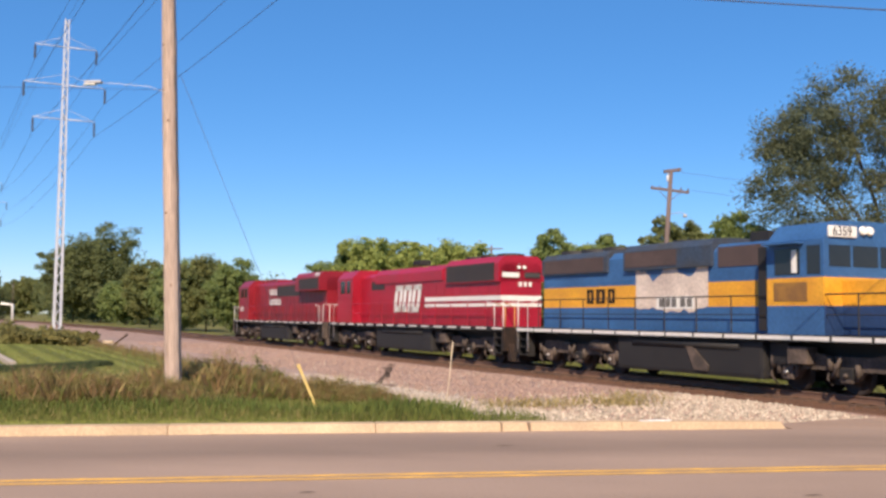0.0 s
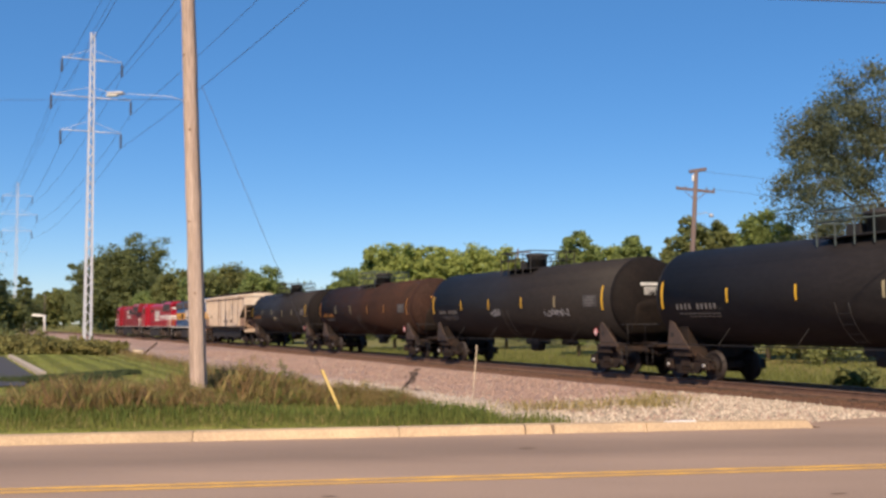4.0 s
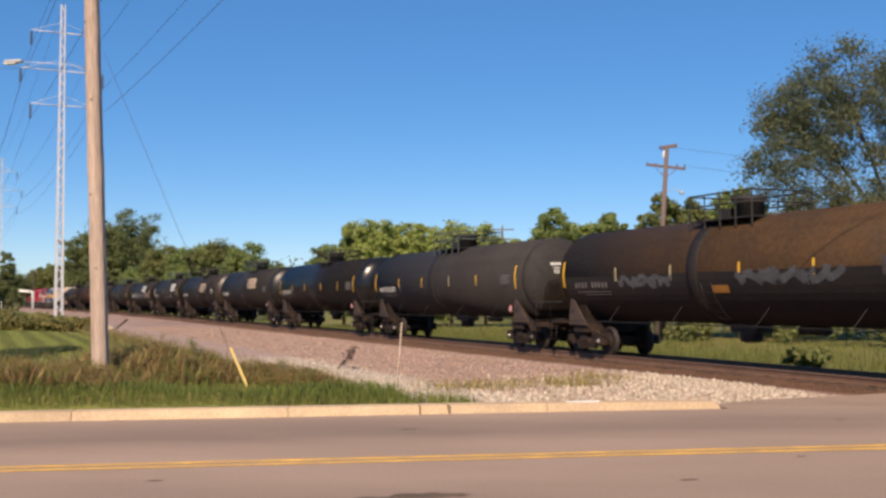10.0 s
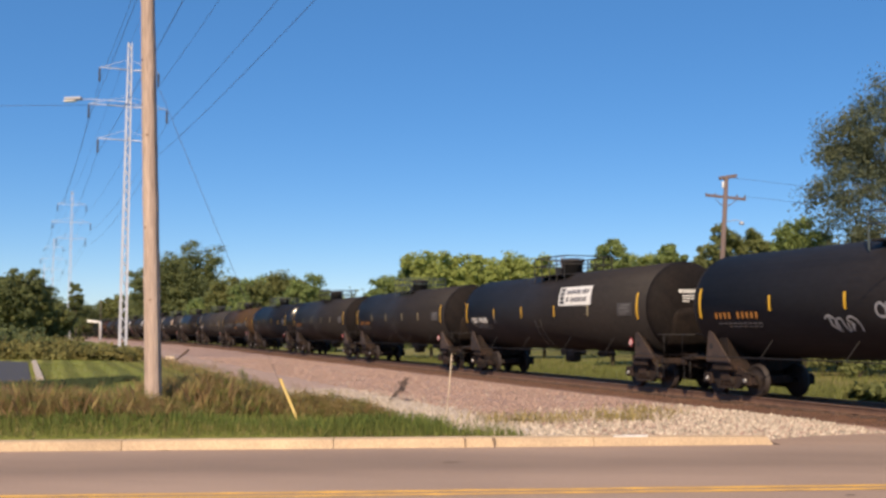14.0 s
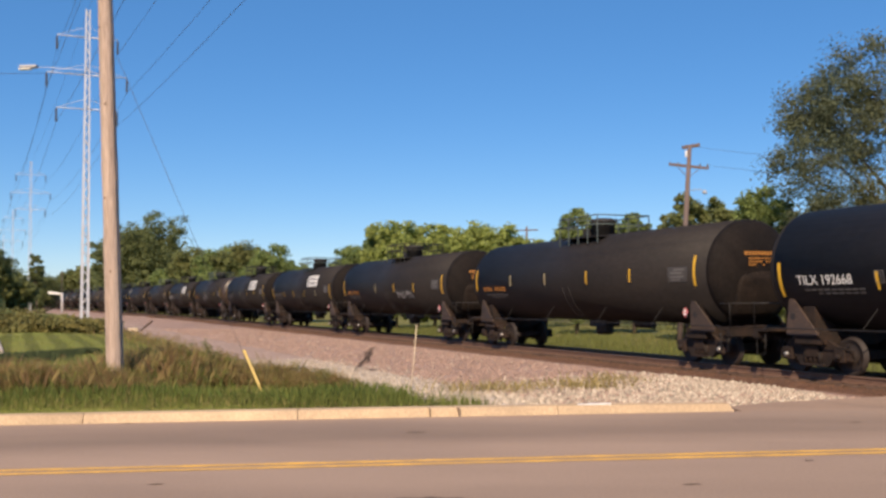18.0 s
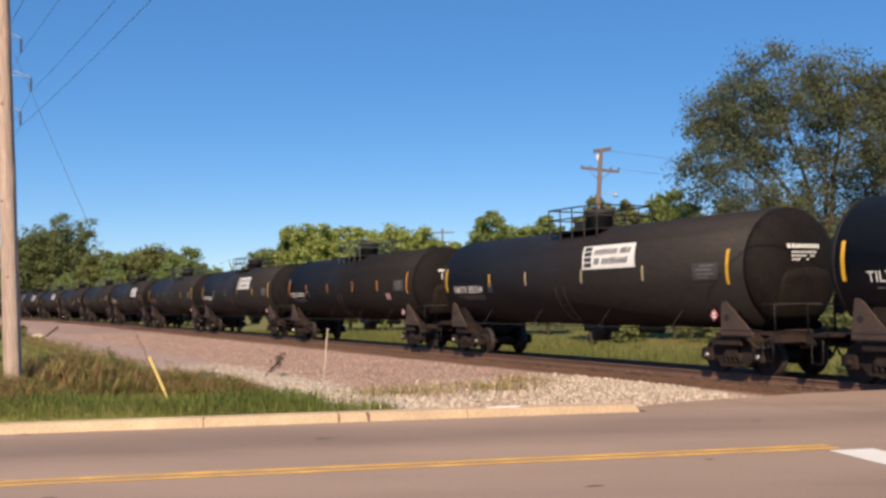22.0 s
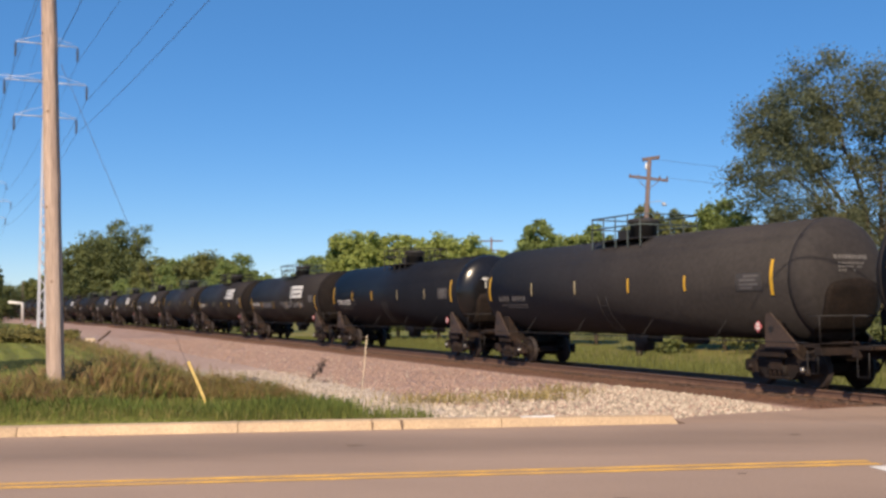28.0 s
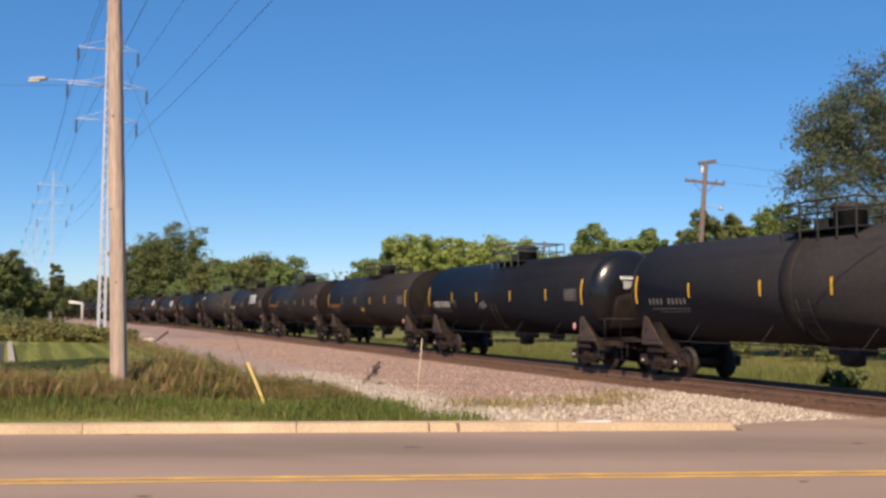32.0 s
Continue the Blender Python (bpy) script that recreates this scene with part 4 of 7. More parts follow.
def bush(name, x, y, height, spread, seed, leaf, label, per=60, clumps=24, size=0.14, category="bush"):
    rng = np.random.default_rng(seed)
    b = empty(name, pose(x, y, ground_height(x, y)), label, category)
    bm = bmesh.new()
    for i in range(7):
        a = rng.uniform(0, 6.28)
        rod(bm, (0.1 * math.cos(a), 0.1 * math.sin(a), -0.1), (spread * 0.6 * math.cos(a), spread * 0.6 * math.sin(a), height * 0.7), 0.03, 5, 0.01)
    me = bpy.data.meshes.new("stems")
    bm.to_mesh(me)
    bm.free()
    me.materials.append(BARK)
    put("woody_base", me, b)
    C = [np.array((rng.normal(0, spread * 0.42), rng.normal(0, spread * 0.42), height * rng.uniform(0.15, 0.85))) for _ in range(clumps)]
    put("foliage", quads("foliage", leaf_cloud(rng, C, [spread * rng.uniform(0.2, 0.34) for _ in C], per, size), leaf), b)
    return b


def feather(name, x, y, top, seed, leaf, label, r, n):
    """One leaning stem with a feathery head of short side twigs."""
    rng = np.random.default_rng(seed)
    b = empty(name, pose(x, y, ground_height(x, y)), label, "weed")
    top = Vector(top)
    bm = bmesh.new()
    pts = [Vector((0, 0, -0.05)), top * 0.45 + Vector((0.03, 0, -0.03)), top]
    path_rod(bm, pts, r, 5)
    C, R = [], []
    for i in range(n):
        k = 0.3 + 0.7 * i / n
        p = pts[1].lerp(top, (k - 0.45) / 0.55) if k > 0.45 else pts[0].lerp(pts[1], k / 0.45)
        q = p + Vector(rng.normal(size=3)) * 0.06 + top * 0.08
        rod(bm, p, q, r * 0.4, 4, r * 0.2)
        C.append(np.array(q))
        R.append(0.03 + 0.07 * k)
    me = bpy.data.meshes.new("stem")
    bm.to_mesh(me)
    bm.free()
    me.materials.append(leaf)
    put("stem", me, b)
    put("leaves", quads("leaves", leaf_cloud(rng, C, R, 16, 0.018), leaf), b)


def build_trees():
    # the tall open crown beside the far utility pole
    lobed_tree("tall_tree", 20.6, 57.5, "tall open-crowned tree with small grey-olive leaves", ((-2.4, 13.6, 3.4, 3.0), (-4.7, 12.2, 2.6, 2.4), (-5.0, 10.0, 3.2, 2.9), (-4.0, 6.4, 3.8, 2.2), (0.4, 11.0, 4.0, 3.6), (1.6, 13.9, 3.0, 2.4), (4.4, 10.4, 3.8, 3.6), (0.4, 7.0, 3.8, 2.5), (4.8, 6.6, 3.6, 2.6), (-0.6, 4.2, 4.6, 1.6)), 7)
    lobed_tree("tall_tree", 28.6, 60.0, "tall open-crowned tree with olive leaves", ((-2.4, 12.4, 3.6, 3.0), (1.5, 13.8, 3.8, 2.6), (-3.0, 8.4, 3.6, 3.0), (2.6, 9.2, 4.0, 3.4), (0.2, 6.0, 4.2, 2.4)), 8)
    # small trees behind the track, from the utility pole towards the left
    for i, (x, y, h, r, leaf, lab) in enumerate((
        (8.6, 61.5, 8.7, 1.9, LEAF, "slender green tree behind the utility pole"),
        (10.6, 63.5, 8.6, 2.0, LEAF, "dark green small tree behind the track"),
        (13.3, 63.0, 9.2, 2.7, LEAF_GR, "leafy green tree behind the track"),
        (15.8, 66.0, 7.6, 2.3, LEAF_DK, "dark green small tree behind the track"),
    ) + (
        (2.3, 71.5, 8.8, 2.0, LEAF_GR, "leafy green tree behind the track"),
        (6.3, 73.5, 8.6, 1.8, LEAF_GR, "leafy green tree behind the track"),
        (4.4, 75.0, 8.0, 2.2, LEAF_YG, "bright green small tree behind the track"),
        (-3.4, 88.5, 8.9, 2.6, LEAF_YG, "yellow-green tree behind the track"),
        (-0.8, 90.5, 7.8, 2.4, LEAF_YG, "yellow-green tree behind the track"),
        (-8.0, 88.5, 8.6, 2.8, LEAF_YG, "yellow-green tree behind the track"),
        (-11.2, 87.5, 8.9, 2.8, LEAF_YG, "yellow-green tree behind the track"),
        (-6.2, 87.0, 9.1, 2.8, LEAF_YG, "yellow-green tree behind the track"),
        (-9.6, 86.5, 9.1, 3.0, LEAF_YG, "yellow-green tree behind the track"),
        (-12.8, 86.0, 9.6, 3.0, LEAF_YG, "broad yellow-green tree behind the track"),
    ) + (
        (-15.6, 87.5, 7.9, 2.8, LEAF_GR, "leafy green tree behind the track"),
        (-32.8, 117.2, 8.7, 3.6, LEAF_GR, "round green tree far along the track"),
        (-42.3, 135.6, 10.5, 4.6, LEAF, "round green tree far along the track"),
        (-51.8, 152.8, 11.2, 5.1, LEAF_GR, "green tree far along the track"),
        (-65.2, 176.3, 11.9, 5.2, LEAF, "green tree far along the track"),
        (-99.5, 236.5, 23.7, 10.0, LEAF_DK, "tall dark tree far along the track"),
        (-107.0, 238.0, 19.5, 8.5, LEAF_DK, "tall dark tree far along the track"),
        (-109.6, 258.6, 16.6, 7.9, LEAF_DK, "dark tree far along the track"),
        (-28.5, 113.0, 6.4, 3.0, LEAF_GR, "low green tree far along the track"),
        (-49.7, 147.7, 7.2, 4.3, LEAF_GR, "low green tree far along the track"),
        (-80.9, 204.9, 9.6, 5.9, LEAF_GR, "low green tree far along the track"),
        (-116.3, 272.5, 17.1, 9.1, LEAF, "green tree far along the track"),
        (-150.5, 334.5, 18.3, 10.5, LEAF_DK, "dark tree far along the track"),
        (-155.9, 343.3, 17.4, 10.2, LEAF_DK, "dark tree far along the track"),
        (-171.4, 370.7, 17.4, 10.5, LEAF_DK, "dark tree far along the track"),
    )):
        tree("tree", x, y, h, r, 20 + i, leaf, lab, 270, 74, 0.065 + 0.0011 * y, 0.22, 0.13, 0.88)
    for i, (x, y, h, r) in enumerate(((-207.0, 405.5, 15.0, 8.5), (-200.5, 406.5, 17.0, 9.5), (-193.5, 408.0, 16.0, 9.5), (-186.0, 409.0, 18.5, 10.5))):
        tree("tree", x, y, h, r, 50 + i, LEAF, "distant green tree at the end of the straight", 80, 60, 0.7, 0.22, 0.2, 1.0)
    # left of the power line
    for i, (x, y, h, r, leaf, lab) in enumerate((
        (-50.0, 84.0, 7.3, 3.4, LEAF_DK, "dark green tree beside the power line"),
        (-54.5, 82.0, 7.5, 3.8, LEAF_DK, "dark green tree beside the power line"),
        (-60.0, 86.0, 8.4, 4.0, LEAF_DK, "dark green tree beside the power line"),
        (-52.5, 92.0, 4.6, 2.5, LEAF, "low green tree beside the power line"),
        (-58.2, 104.0, 4.6, 2.5, LEAF_DK, "low dark tree beside the power line"),
        (-66.0, 112.0, 7.0, 3.8, LEAF_DK, "dark green tree beside the power line"),
        (-72.0, 126.0, 5.5, 3.4, LEAF, "green tree beside the power line"),
        (-109.5, 203.5, 8.0, 5.0, LEAF_DK, "dark green tree beside the power line"),
        (-96.0, 150.0, 9.0, 5.5, LEAF, "green tree beside the power line"),
        (-79.0, 140.0, 5.2, 3.4, LEAF_DK, "dark green tree beside the power line"),
    )):
        tree("tree", x, y, h, r, 60 + i, leaf, lab, 180, 78, 0.16, 0.15, 0.15, 0.9)
    tree("conifer", -65.2, 122.0, 8.8, 0.9, 71, LEAF_DK, "slim dark conifer beside the power line", 40, 60, 0.25, 0.2, 0.12, 1.2)
    # low scrub behind the track and round the pylon
    for i, (x, y, h, r, leaf, lab) in enumerate((
        (-34.6, 66.5, 0.55, 2.2, LEAF_DK, "dark low bush beside the pylon"),
        (-38.0, 64.0, 1.1, 2.8, SCRUB, "low green bush beside the lawn"),
        (-42.0, 70.0, 1.1, 3.0, SCRUB, "yellowing scrub beside the lawn"),
        (-46.5, 72.0, 1.4, 3.2, SCRUB, "green scrub beside the lawn"),
        (-39.0, 72.0, 0.8, 2.8, SCRUB, "brown scrub beside the pylon"),
        (-50.0, 76.0, 2.6, 3.6, LEAF_DK, "dark scrub beside the lawn"),
        (-43.0, 62.0, 1.0, 2.6, SCRUB, "brown scrub beside the lawn"),
        (-32.6, 60.5, 0.7, 2.2, SCRUB, "dark low bush beside the lawn"),
        (-24.0, 52.5, 0.5, 1.4, SCRUB, "olive scrub at the lawn's edge"),
        (-25.6, 51.0, 0.45, 1.7, SCRUB, "low scrub at the lawn's edge"),
        (-27.6, 51.5, 0.55, 1.8, SCRUB, "yellowing scrub at the lawn's edge"),
        (-29.8, 52.0, 0.6, 2.0, SCRUB, "low scrub at the lawn's edge"),
        (-32.2, 52.5, 0.9, 2.1, SCRUB, "low scrub at the lawn's edge"),
        (-27.0, 56.5, 0.5, 1.9, SCRUB, "green scrub beside the lawn"),
        (-29.2, 57.0, 0.6, 2.2, SCRUB, "yellowing scrub beside the lawn"),
        (-32.0, 57.5, 0.8, 2.4, SCRUB, "green scrub beside the lawn"),
        (-35.4, 57.0, 1.7, 2.6, LEAF_DK, "dark green scrub beside the lawn"),
        (-28.6, 61.0, 0.45, 2.0, SCRUB, "green scrub near the pylon"),
        (-36.4, 61.5, 1.9, 2.8, LEAF_DK, "dark green scrub beside the lawn"),
        (-30.0, 64.0, 0.4, 1.8, SCRUB, "olive scrub near the pylon"),
    ) + (
        (19.0, 52.0, 2.4, 2.8, LEAF_DK, "dark scrub under the tall tree"),
        (23.5, 53.0, 2.8, 3.0, LEAF, "green scrub under the tall tree"),
        (27.5, 50.0, 3.0, 3.0, LEAF_DK, "dark scrub under the tall tree"),
        (15.0, 58.0, 2.4, 2.6, LEAF, "green scrub behind the track"),
        (9.5, 60.0, 3.0, 2.4, LEAF, "green scrub behind the track"),
        (12.5, 30.0, 0.9, 0.8, LEAF_DK, "small dark bush behind the rails"),
        (10.2, 34.5, 0.8, 0.8, LEAF, "small green bush behind the rails"),
    )):
        bush("bush", x, y, h, r, 90 + i, leaf, lab)
    # the dark dead weed on the gravel and a leafy stalk by the wooden pole
    dead = mat("dead_leaf", (0.075, 0.055, 0.048), 0.9, island=0.3, bump=0)
    feather("dead_weed", -4.1, 28.7, (0.52, 0.1, 0.56), 130, dead, "dark withered weed leaning in the gravel", 0.014, 44)
    feather("weed_stalk", -5.35, 20.6, (0.04, 0.0, 0.9), 131, LEAF, "tall leafy weed stalk beside the wooden pole", 0.008, 22)
    # a dense thicket along the far edge of the field behind the track
    rng = np.random.default_rng(43)
    C, R = [], []
    for i in range(620):
        p = at_track(rng.uniform(0, 125), -27 - rng.gamma(1.5, 3.0))
        C.append(np.array((p.x, p.y, -0.4 + rng.uniform(0.2, 2.6))))
        R.append(rng.uniform(0.6, 1.3))
    tagged(new("thicket", quads("thicket", leaf_cloud(rng, C, R, 75, 0.11), LEAF_DK)), "dense dark green thicket behind the railway field", "thicket", kind="stuff")
    # far woods closing the horizon; their unseen part, added, darkens the tanks' reflections
    rng = np.random.default_rng(44)
    C, R = [], []
    for i in range(1300):
        a = radians(-180 + 360 * i / 1300 + rng.normal(0, 0.3))
        d = rng.uniform(230, 300)
        c = Vector((math.sin(a) * d, math.cos(a) * d, 0))
        if abs(lateral(c.x, c.y)) < 10:
            continue
        C.append(np.array((c.x, c.y, rng.uniform(0, 8.0))))
        R.append(rng.uniform(4, 7))
    for i in range(90):
        a = radians(-44 + 0.3 * i)
        C.append(np.array((math.sin(a) * 900, math.cos(a) * 900, rng.uniform(0, 20))))
        R.append(rng.uniform(9, 13))
    tagged(new("far_woods", quads("far_woods", leaf_cloud(rng, C, R, 130, 0.6), LEAF_DK)), "distant dark green woods closing the horizon, added all round out of view", "woods", kind="stuff")


# ---------------------------------------------------------------- poles, pylons, wires
def catenary(a, b, sag, n=24):
    a, b = Vector(a), Vector(b)
    return [a.lerp(b, i / n) - Vector((0, 0, sag * 4 * (i / n) * (1 - i / n))) for i in range(n + 1)]


def wire(name, pts, r, label, parent=None, seg=5):
    bm = bmesh.new()
    path_rod(bm, pts, r, seg)
    me = bpy.data.meshes.new(name)
    bm.to_mesh(me)
    bm.free()
    me.materials.append(WIRE)
    return tagged(new(name, me), label, "wire", "overhead wires")


def pylon(x, y, z, h, label, leg_r):
    """A slender square lattice mast with three arms, two hanging insulators on each."""
    p = empty("pylon", pose(x, y, z, 0, 0, TURN + 1.5), label, "pylon", "pylons along the railway")

    def half(k):
        return 0.21 - 0.09 * k

    for sx in (-1, 1):
        for sy in (-1, 1):
            part("leg", lambda bm: rod(bm, (sx * half(0), sy * half(0), 0), (sx * half(1), sy * half(1), h), leg_r, 4, leg_r * 0.42), GALV, p, key=f"leg{sx}{sy}{leg_r}")

    def lacing(bm):
        n = 34
        for i in range(n):
            k0, k1 = i / n, (i + 1) / n
            a, b = half(k0), half(k1)
            for fx in (0, 1):
                for sd in (-1, 1):
                    t = 1 if (i + fx) % 2 else -1
                    if fx:
                        rod(bm, (-a * t, sd * a, h * k0), (b * t, sd * b, h * k1), 0.03, 4, caps=False)
                    else:
                        rod(bm, (sd * a, -a * t, h * k0), (sd * b, b * t, h * k1), 0.03, 4, caps=False)

    part("lacing", lacing, GALV, p, key="lacing")
    part("footing", lambda bm: box(bm, -0.36, 0.36, -0.36, 0.36, -0.5, 0.04, 0.03), CONCRETE, p, key="footing")
    for zz, w in ((h - 1.95, 2.0), (h - 4.6, 2.65), (h - 7.0, 2.0)):
        for sy in (-1, 1):
            def arm(bm):
                rod(bm, (0, 0, zz), (0, sy * w, zz), 0.042, 6, 0.03)
                rod(bm, (0, 0, zz + 0.75), (0, sy * w, zz), 0.016, 5)
                rod(bm, (0.2, 0, zz), (0, sy * w, zz), 0.02, 5)
            a = part("arm", arm, GALV, p, key=f"arm{zz:.1f}{sy}")

            def ins(bm):
                rod(bm, (0, sy * w, zz), (0, sy * w, zz - 1.05), 0.03, 6)
                for i in range(9):
                    rod(bm, (0, sy * w, zz - 0.14 - i * 0.1), (0, sy * w, zz - 0.19 - i * 0.1), 0.085, 8)
            part("insulator", ins, INSUL, a, "dark hanging insulator string", key=f"ins{zz:.1f}{sy}")
    return p


PYLON = Vector((-31.3, 67.2, 0.3))
PDIR = Vector((-0.527, 0.850, 0))


def build_poles():
    H = 21.9
    spots = [PYLON, PYLON + PDIR * 84, PYLON + PDIR * 168, PYLON + PDIR * 260]
    for i, q in enumerate(spots):
        pylon(q.x, q.y, q.z, H, "slender galvanised lattice pylon with three crossarms", 0.05 if i else 0.115)
    side = Vector((-TN.x, -TN.y, 0))
    across = Matrix.Rotation(radians(TURN + 1.5), 3, "Z") @ Vector((0, 1, 0))
    back = PYLON - PDIR * 125
    runs = [back, *spots]
    for zz, w in ((H - 1.95, 2.0), (H - 4.6, 2.65), (H - 7.0, 2.0)):
        for sy in (-1, 1):
            o = across * sy * w + Vector((0, 0, zz - 1.05))
            pts = []
            for a, b in zip(runs, runs[1:]):
                pts += catenary(a + o, b + o, 1.6 if a is back else 1.2)
            wire("power_line", pts, 0.012, "dark high-voltage conductor along the pylons")
    o = Vector((0, 0, H))
    pts = []
    for a, b in zip(runs, runs[1:]):
        pts += catenary(a + o, b + o, 0.8)
    wire("ground_wire", pts, 0.009, "thin ground wire over the pylons")

    # the wooden pole in the weeds
    px, py = -6.57, 19.2
    pole = empty("wooden_pole", pose(px, py, ground_height(px, py), 0.0, -2.25, 0), "tall light-brown wooden utility pole in weeds", "utility pole")

    def shaft(bm):
        n, hgt = 18, 8.9
        prof = []
        for i in range(n + 1):
            k = i / n
            prof.append((-0.6 + (hgt + 0.6) * k, 0.166 - 0.032 * k + 0.0035 * math.sin(i * 2.3)))
        lathe(bm, prof, 20, "z")
        for v in bm.verts:
            v.co.x += 0.012 * noise.noise((v.co.x * 4, v.co.y * 4, v.co.z * 0.7))
    part("shaft", shaft, POLE_WOOD, pole)
    for zz, a in ((0.9, 4.5), (2.2, 4.9), (3.6, 4.4), (5.4, 4.8), (6.9, 4.2)):
        part("knot", lambda bm: lathe(bm, [(-0.01, 0.018), (0.0, 0.026), (0.006, 0.018)], 10, "x"), KNOT, pole, m=pose(0.152 * math.cos(a), 0.152 * math.sin(a), zz, 0, 0, math.degrees(a)), key="knot")
    part("ground_wire_strip", lambda bm: rod(bm, (0.15, -0.06, 0.0), (0.125, -0.05, 8.6), 0.012, 5), WIRE, pole)
    part("lamp_arm", lambda bm: path_rod(bm, [(0, -0.1, 5.94), (-0.3, -0.25, 6.05), (-1.0, -0.4, 6.12), (-1.2, -0.42, 6.13)], 0.006), GALV, pole)
    lamp = part("lamp_head", lambda bm: [box(bm, -0.18, 0.14, -0.07, 0.07, -0.022, 0.028, 0.02)], LAMP_GREY, pole, "grey cobra-head street lamp", m=pose(-1.32, -0.45, 6.14, 0, 0, 8))
    part("lens", lambda bm: [box(bm, -0.2, 0.02, -0.06, 0.06, -0.05, -0.03, 0.008)], LENS, lamp)
    top = Vector((px, py, 0.3))
    wire("street_cable", catenary(top + Vector((-0.12, 0, 5.95)), (-48.0, 9.0, 6.9), 0.5), 0.004, "thin cable along the street")
    wire_pts = [(-4.02, 20.05, 0.05), (-6.6, 19.2, 6.55)]
    wire("guy_wire", wire_pts, 0.0045, "thin guy wire bracing the wooden pole")
    wire("street_cable", catenary(top + Vector((0.1, 0, 8.4)), (36.0, 21.5, 6.4), 0.1), 0.014, "black cable over the street")

    # the far utility pole with its crossarm
    up = empty("utility_pole", pose(7.62, 56.1, -0.5, 0, 3.9, 4), "weathered brown utility pole with one crossarm", "utility pole")
    part("shaft", lambda bm: lathe(bm, [(-0.5, 0.17), (4, 0.15), (10.55, 0.11)], 12, "z"), POLE_GREY, up)
    part("crossarm", lambda bm: box(bm, -1.05, 1.05, -0.06, 0.06, -0.07, 0.07, 0.01, pose(0, 0, 9.42, 0, 3, 0)), POLE_GREY, up)
    for s in (-1, 1):
        part("brace", lambda bm: rod(bm, (s * 0.55, -0.06, 9.3), (0, -0.1, 8.8), 0.02, 5), POLE_GREY, up)
    part("top_bracket", lambda bm: box(bm, -0.45, 0.5, -0.1, 0.1, -0.09, 0.09, 0.03, pose(0.05, 0, 10.5, 0, -12, 0)), POLE_GREY, up)
    for x in (-1.0, -0.55, 0.6, 1.0):
        part("insulator", lambda bm: lathe(bm, [(0, 0.03), (0.05, 0.06), (0.1, 0.045), (0.17, 0.05), (0.2, 0.02)], 8, "z"), INSUL, up, m=pose(x, 0, 9.4), key="pin_insulator")
    part("pale_insulator", lambda bm: lathe(bm, [(9.88, 0.03), (9.94, 0.065), (10.02, 0.04), (10.10, 0.07), (10.18, 0.04), (10.26, 0.03)], 10, "z", (-0.17, -0.08, 0)), WHITE, up, "white porcelain insulator")
    part("hanging_lamp", lambda bm: (path_rod(bm, [(0, 0, 8.1), (0.6, -0.2, 8.2), (0.85, -0.2, 8.15)], 0.02), lathe(bm, [(7.98, 0.14), (8.08, 0.11), (8.17, 0.04)], 10, "z", (0.88, -0.2, 0))), LAMP_GREY, up, "small pale lamp on a bracket")
    wire("pole_wire", catenary((8.75, 56.1, 9.9), (70, 78, 8.5), 1.0), 0.008, "thin wire from the utility pole")
    wire("pole_wire", catenary((9.3, 56.1, 8.9), (70, 78, 7.6), 1.0), 0.008, "thin wire from the utility pole")
    fp = empty("utility_pole", pose(-3.2, 119.3, -0.5), "distant grey utility pole with two crossarms", "utility pole")
    part("shaft", lambda bm: lathe(bm, [(-0.5, 0.16), (10.8, 0.11)], 10, "z"), POLE_GREY, fp)
    for z, w in ((10.3, 1.35), (9.2, 0.9)):
        part("crossarm", lambda bm: box(bm, -w, w, -0.07, 0.07, z, z + 0.14), POLE_GREY, fp)

    # thin marker posts
    m1 = empty("marker_post", pose(-4.02, 20.05, ground_height(-4.02, 20.05) + 0.09, 0, -24, 4), "leaning yellow plastic marker post in the grass", "marker post")
    part("post", lambda bm: box(bm, -0.026, 0.026, -0.012, 0.012, -0.2, 0.74, 0.008), POST_Y, m1)
    part("cap", lambda bm: box(bm, -0.029, 0.029, -0.015, 0.015, 0.72, 0.79, 0.01), POST_Y, m1)
    m2 = empty("marker_rod", pose(-1.64, 23.7, ground_height(-1.64, 23.7), 0, 5.5, 0), "thin pale marker rod standing in the gravel", "marker post")
    part("post", lambda bm: path_rod(bm, [(0, 0, -0.2), (0.01, 0, 0.7), (0.0, 0, 1.40)], 0.0105, 8), POST_W, m2)
    part("tip", lambda bm: rod(bm, (0, 0, 1.36), (0, 0, 1.43), 0.014, 8), POST_W, m2)
    # a concrete pad and a dark leaning rod at the foot of the ballast
    gz = ground_height(-26.6, 64.5)
    pad = empty("concrete_pad", pose(-26.6, 64.5, gz, 0, 0, 25), "small pale concrete pad beside the ballast", "pad")
    part("slab", lambda bm: box(bm, -0.3, 0.3, -0.4, 0.4, -0.1, 0.17, 0.03), POST_W, pad)
    st = empty("leaning_stake", pose(-26.1, 64.6, gz, 0, 52, 0), "dark wooden stake leaning beside a concrete pad", "stake")
    part("stake", lambda bm: rod(bm, (0, 0, -0.15), (0, 0, 1.0), 0.05, 6, 0.075), TIE, st)
    # the bent white pipe beside the far end of the line
    pp = empty("white_bent_pipe", pose(-91.5, 178.3, -0.5), "white bent post far beside the track", "post")
    part("pipe", lambda bm: path_rod(bm, [(0, 0, 0), (0, 0, 3.8), (-2.4, -0.4, 4.0)], 0.28, 10), WHITE, pp)
    part("aerial", lambda bm: rod(bm, (0, 0, 3.8), (0, 0, 7.8), 0.07, 6), POLE_GREY, pp)


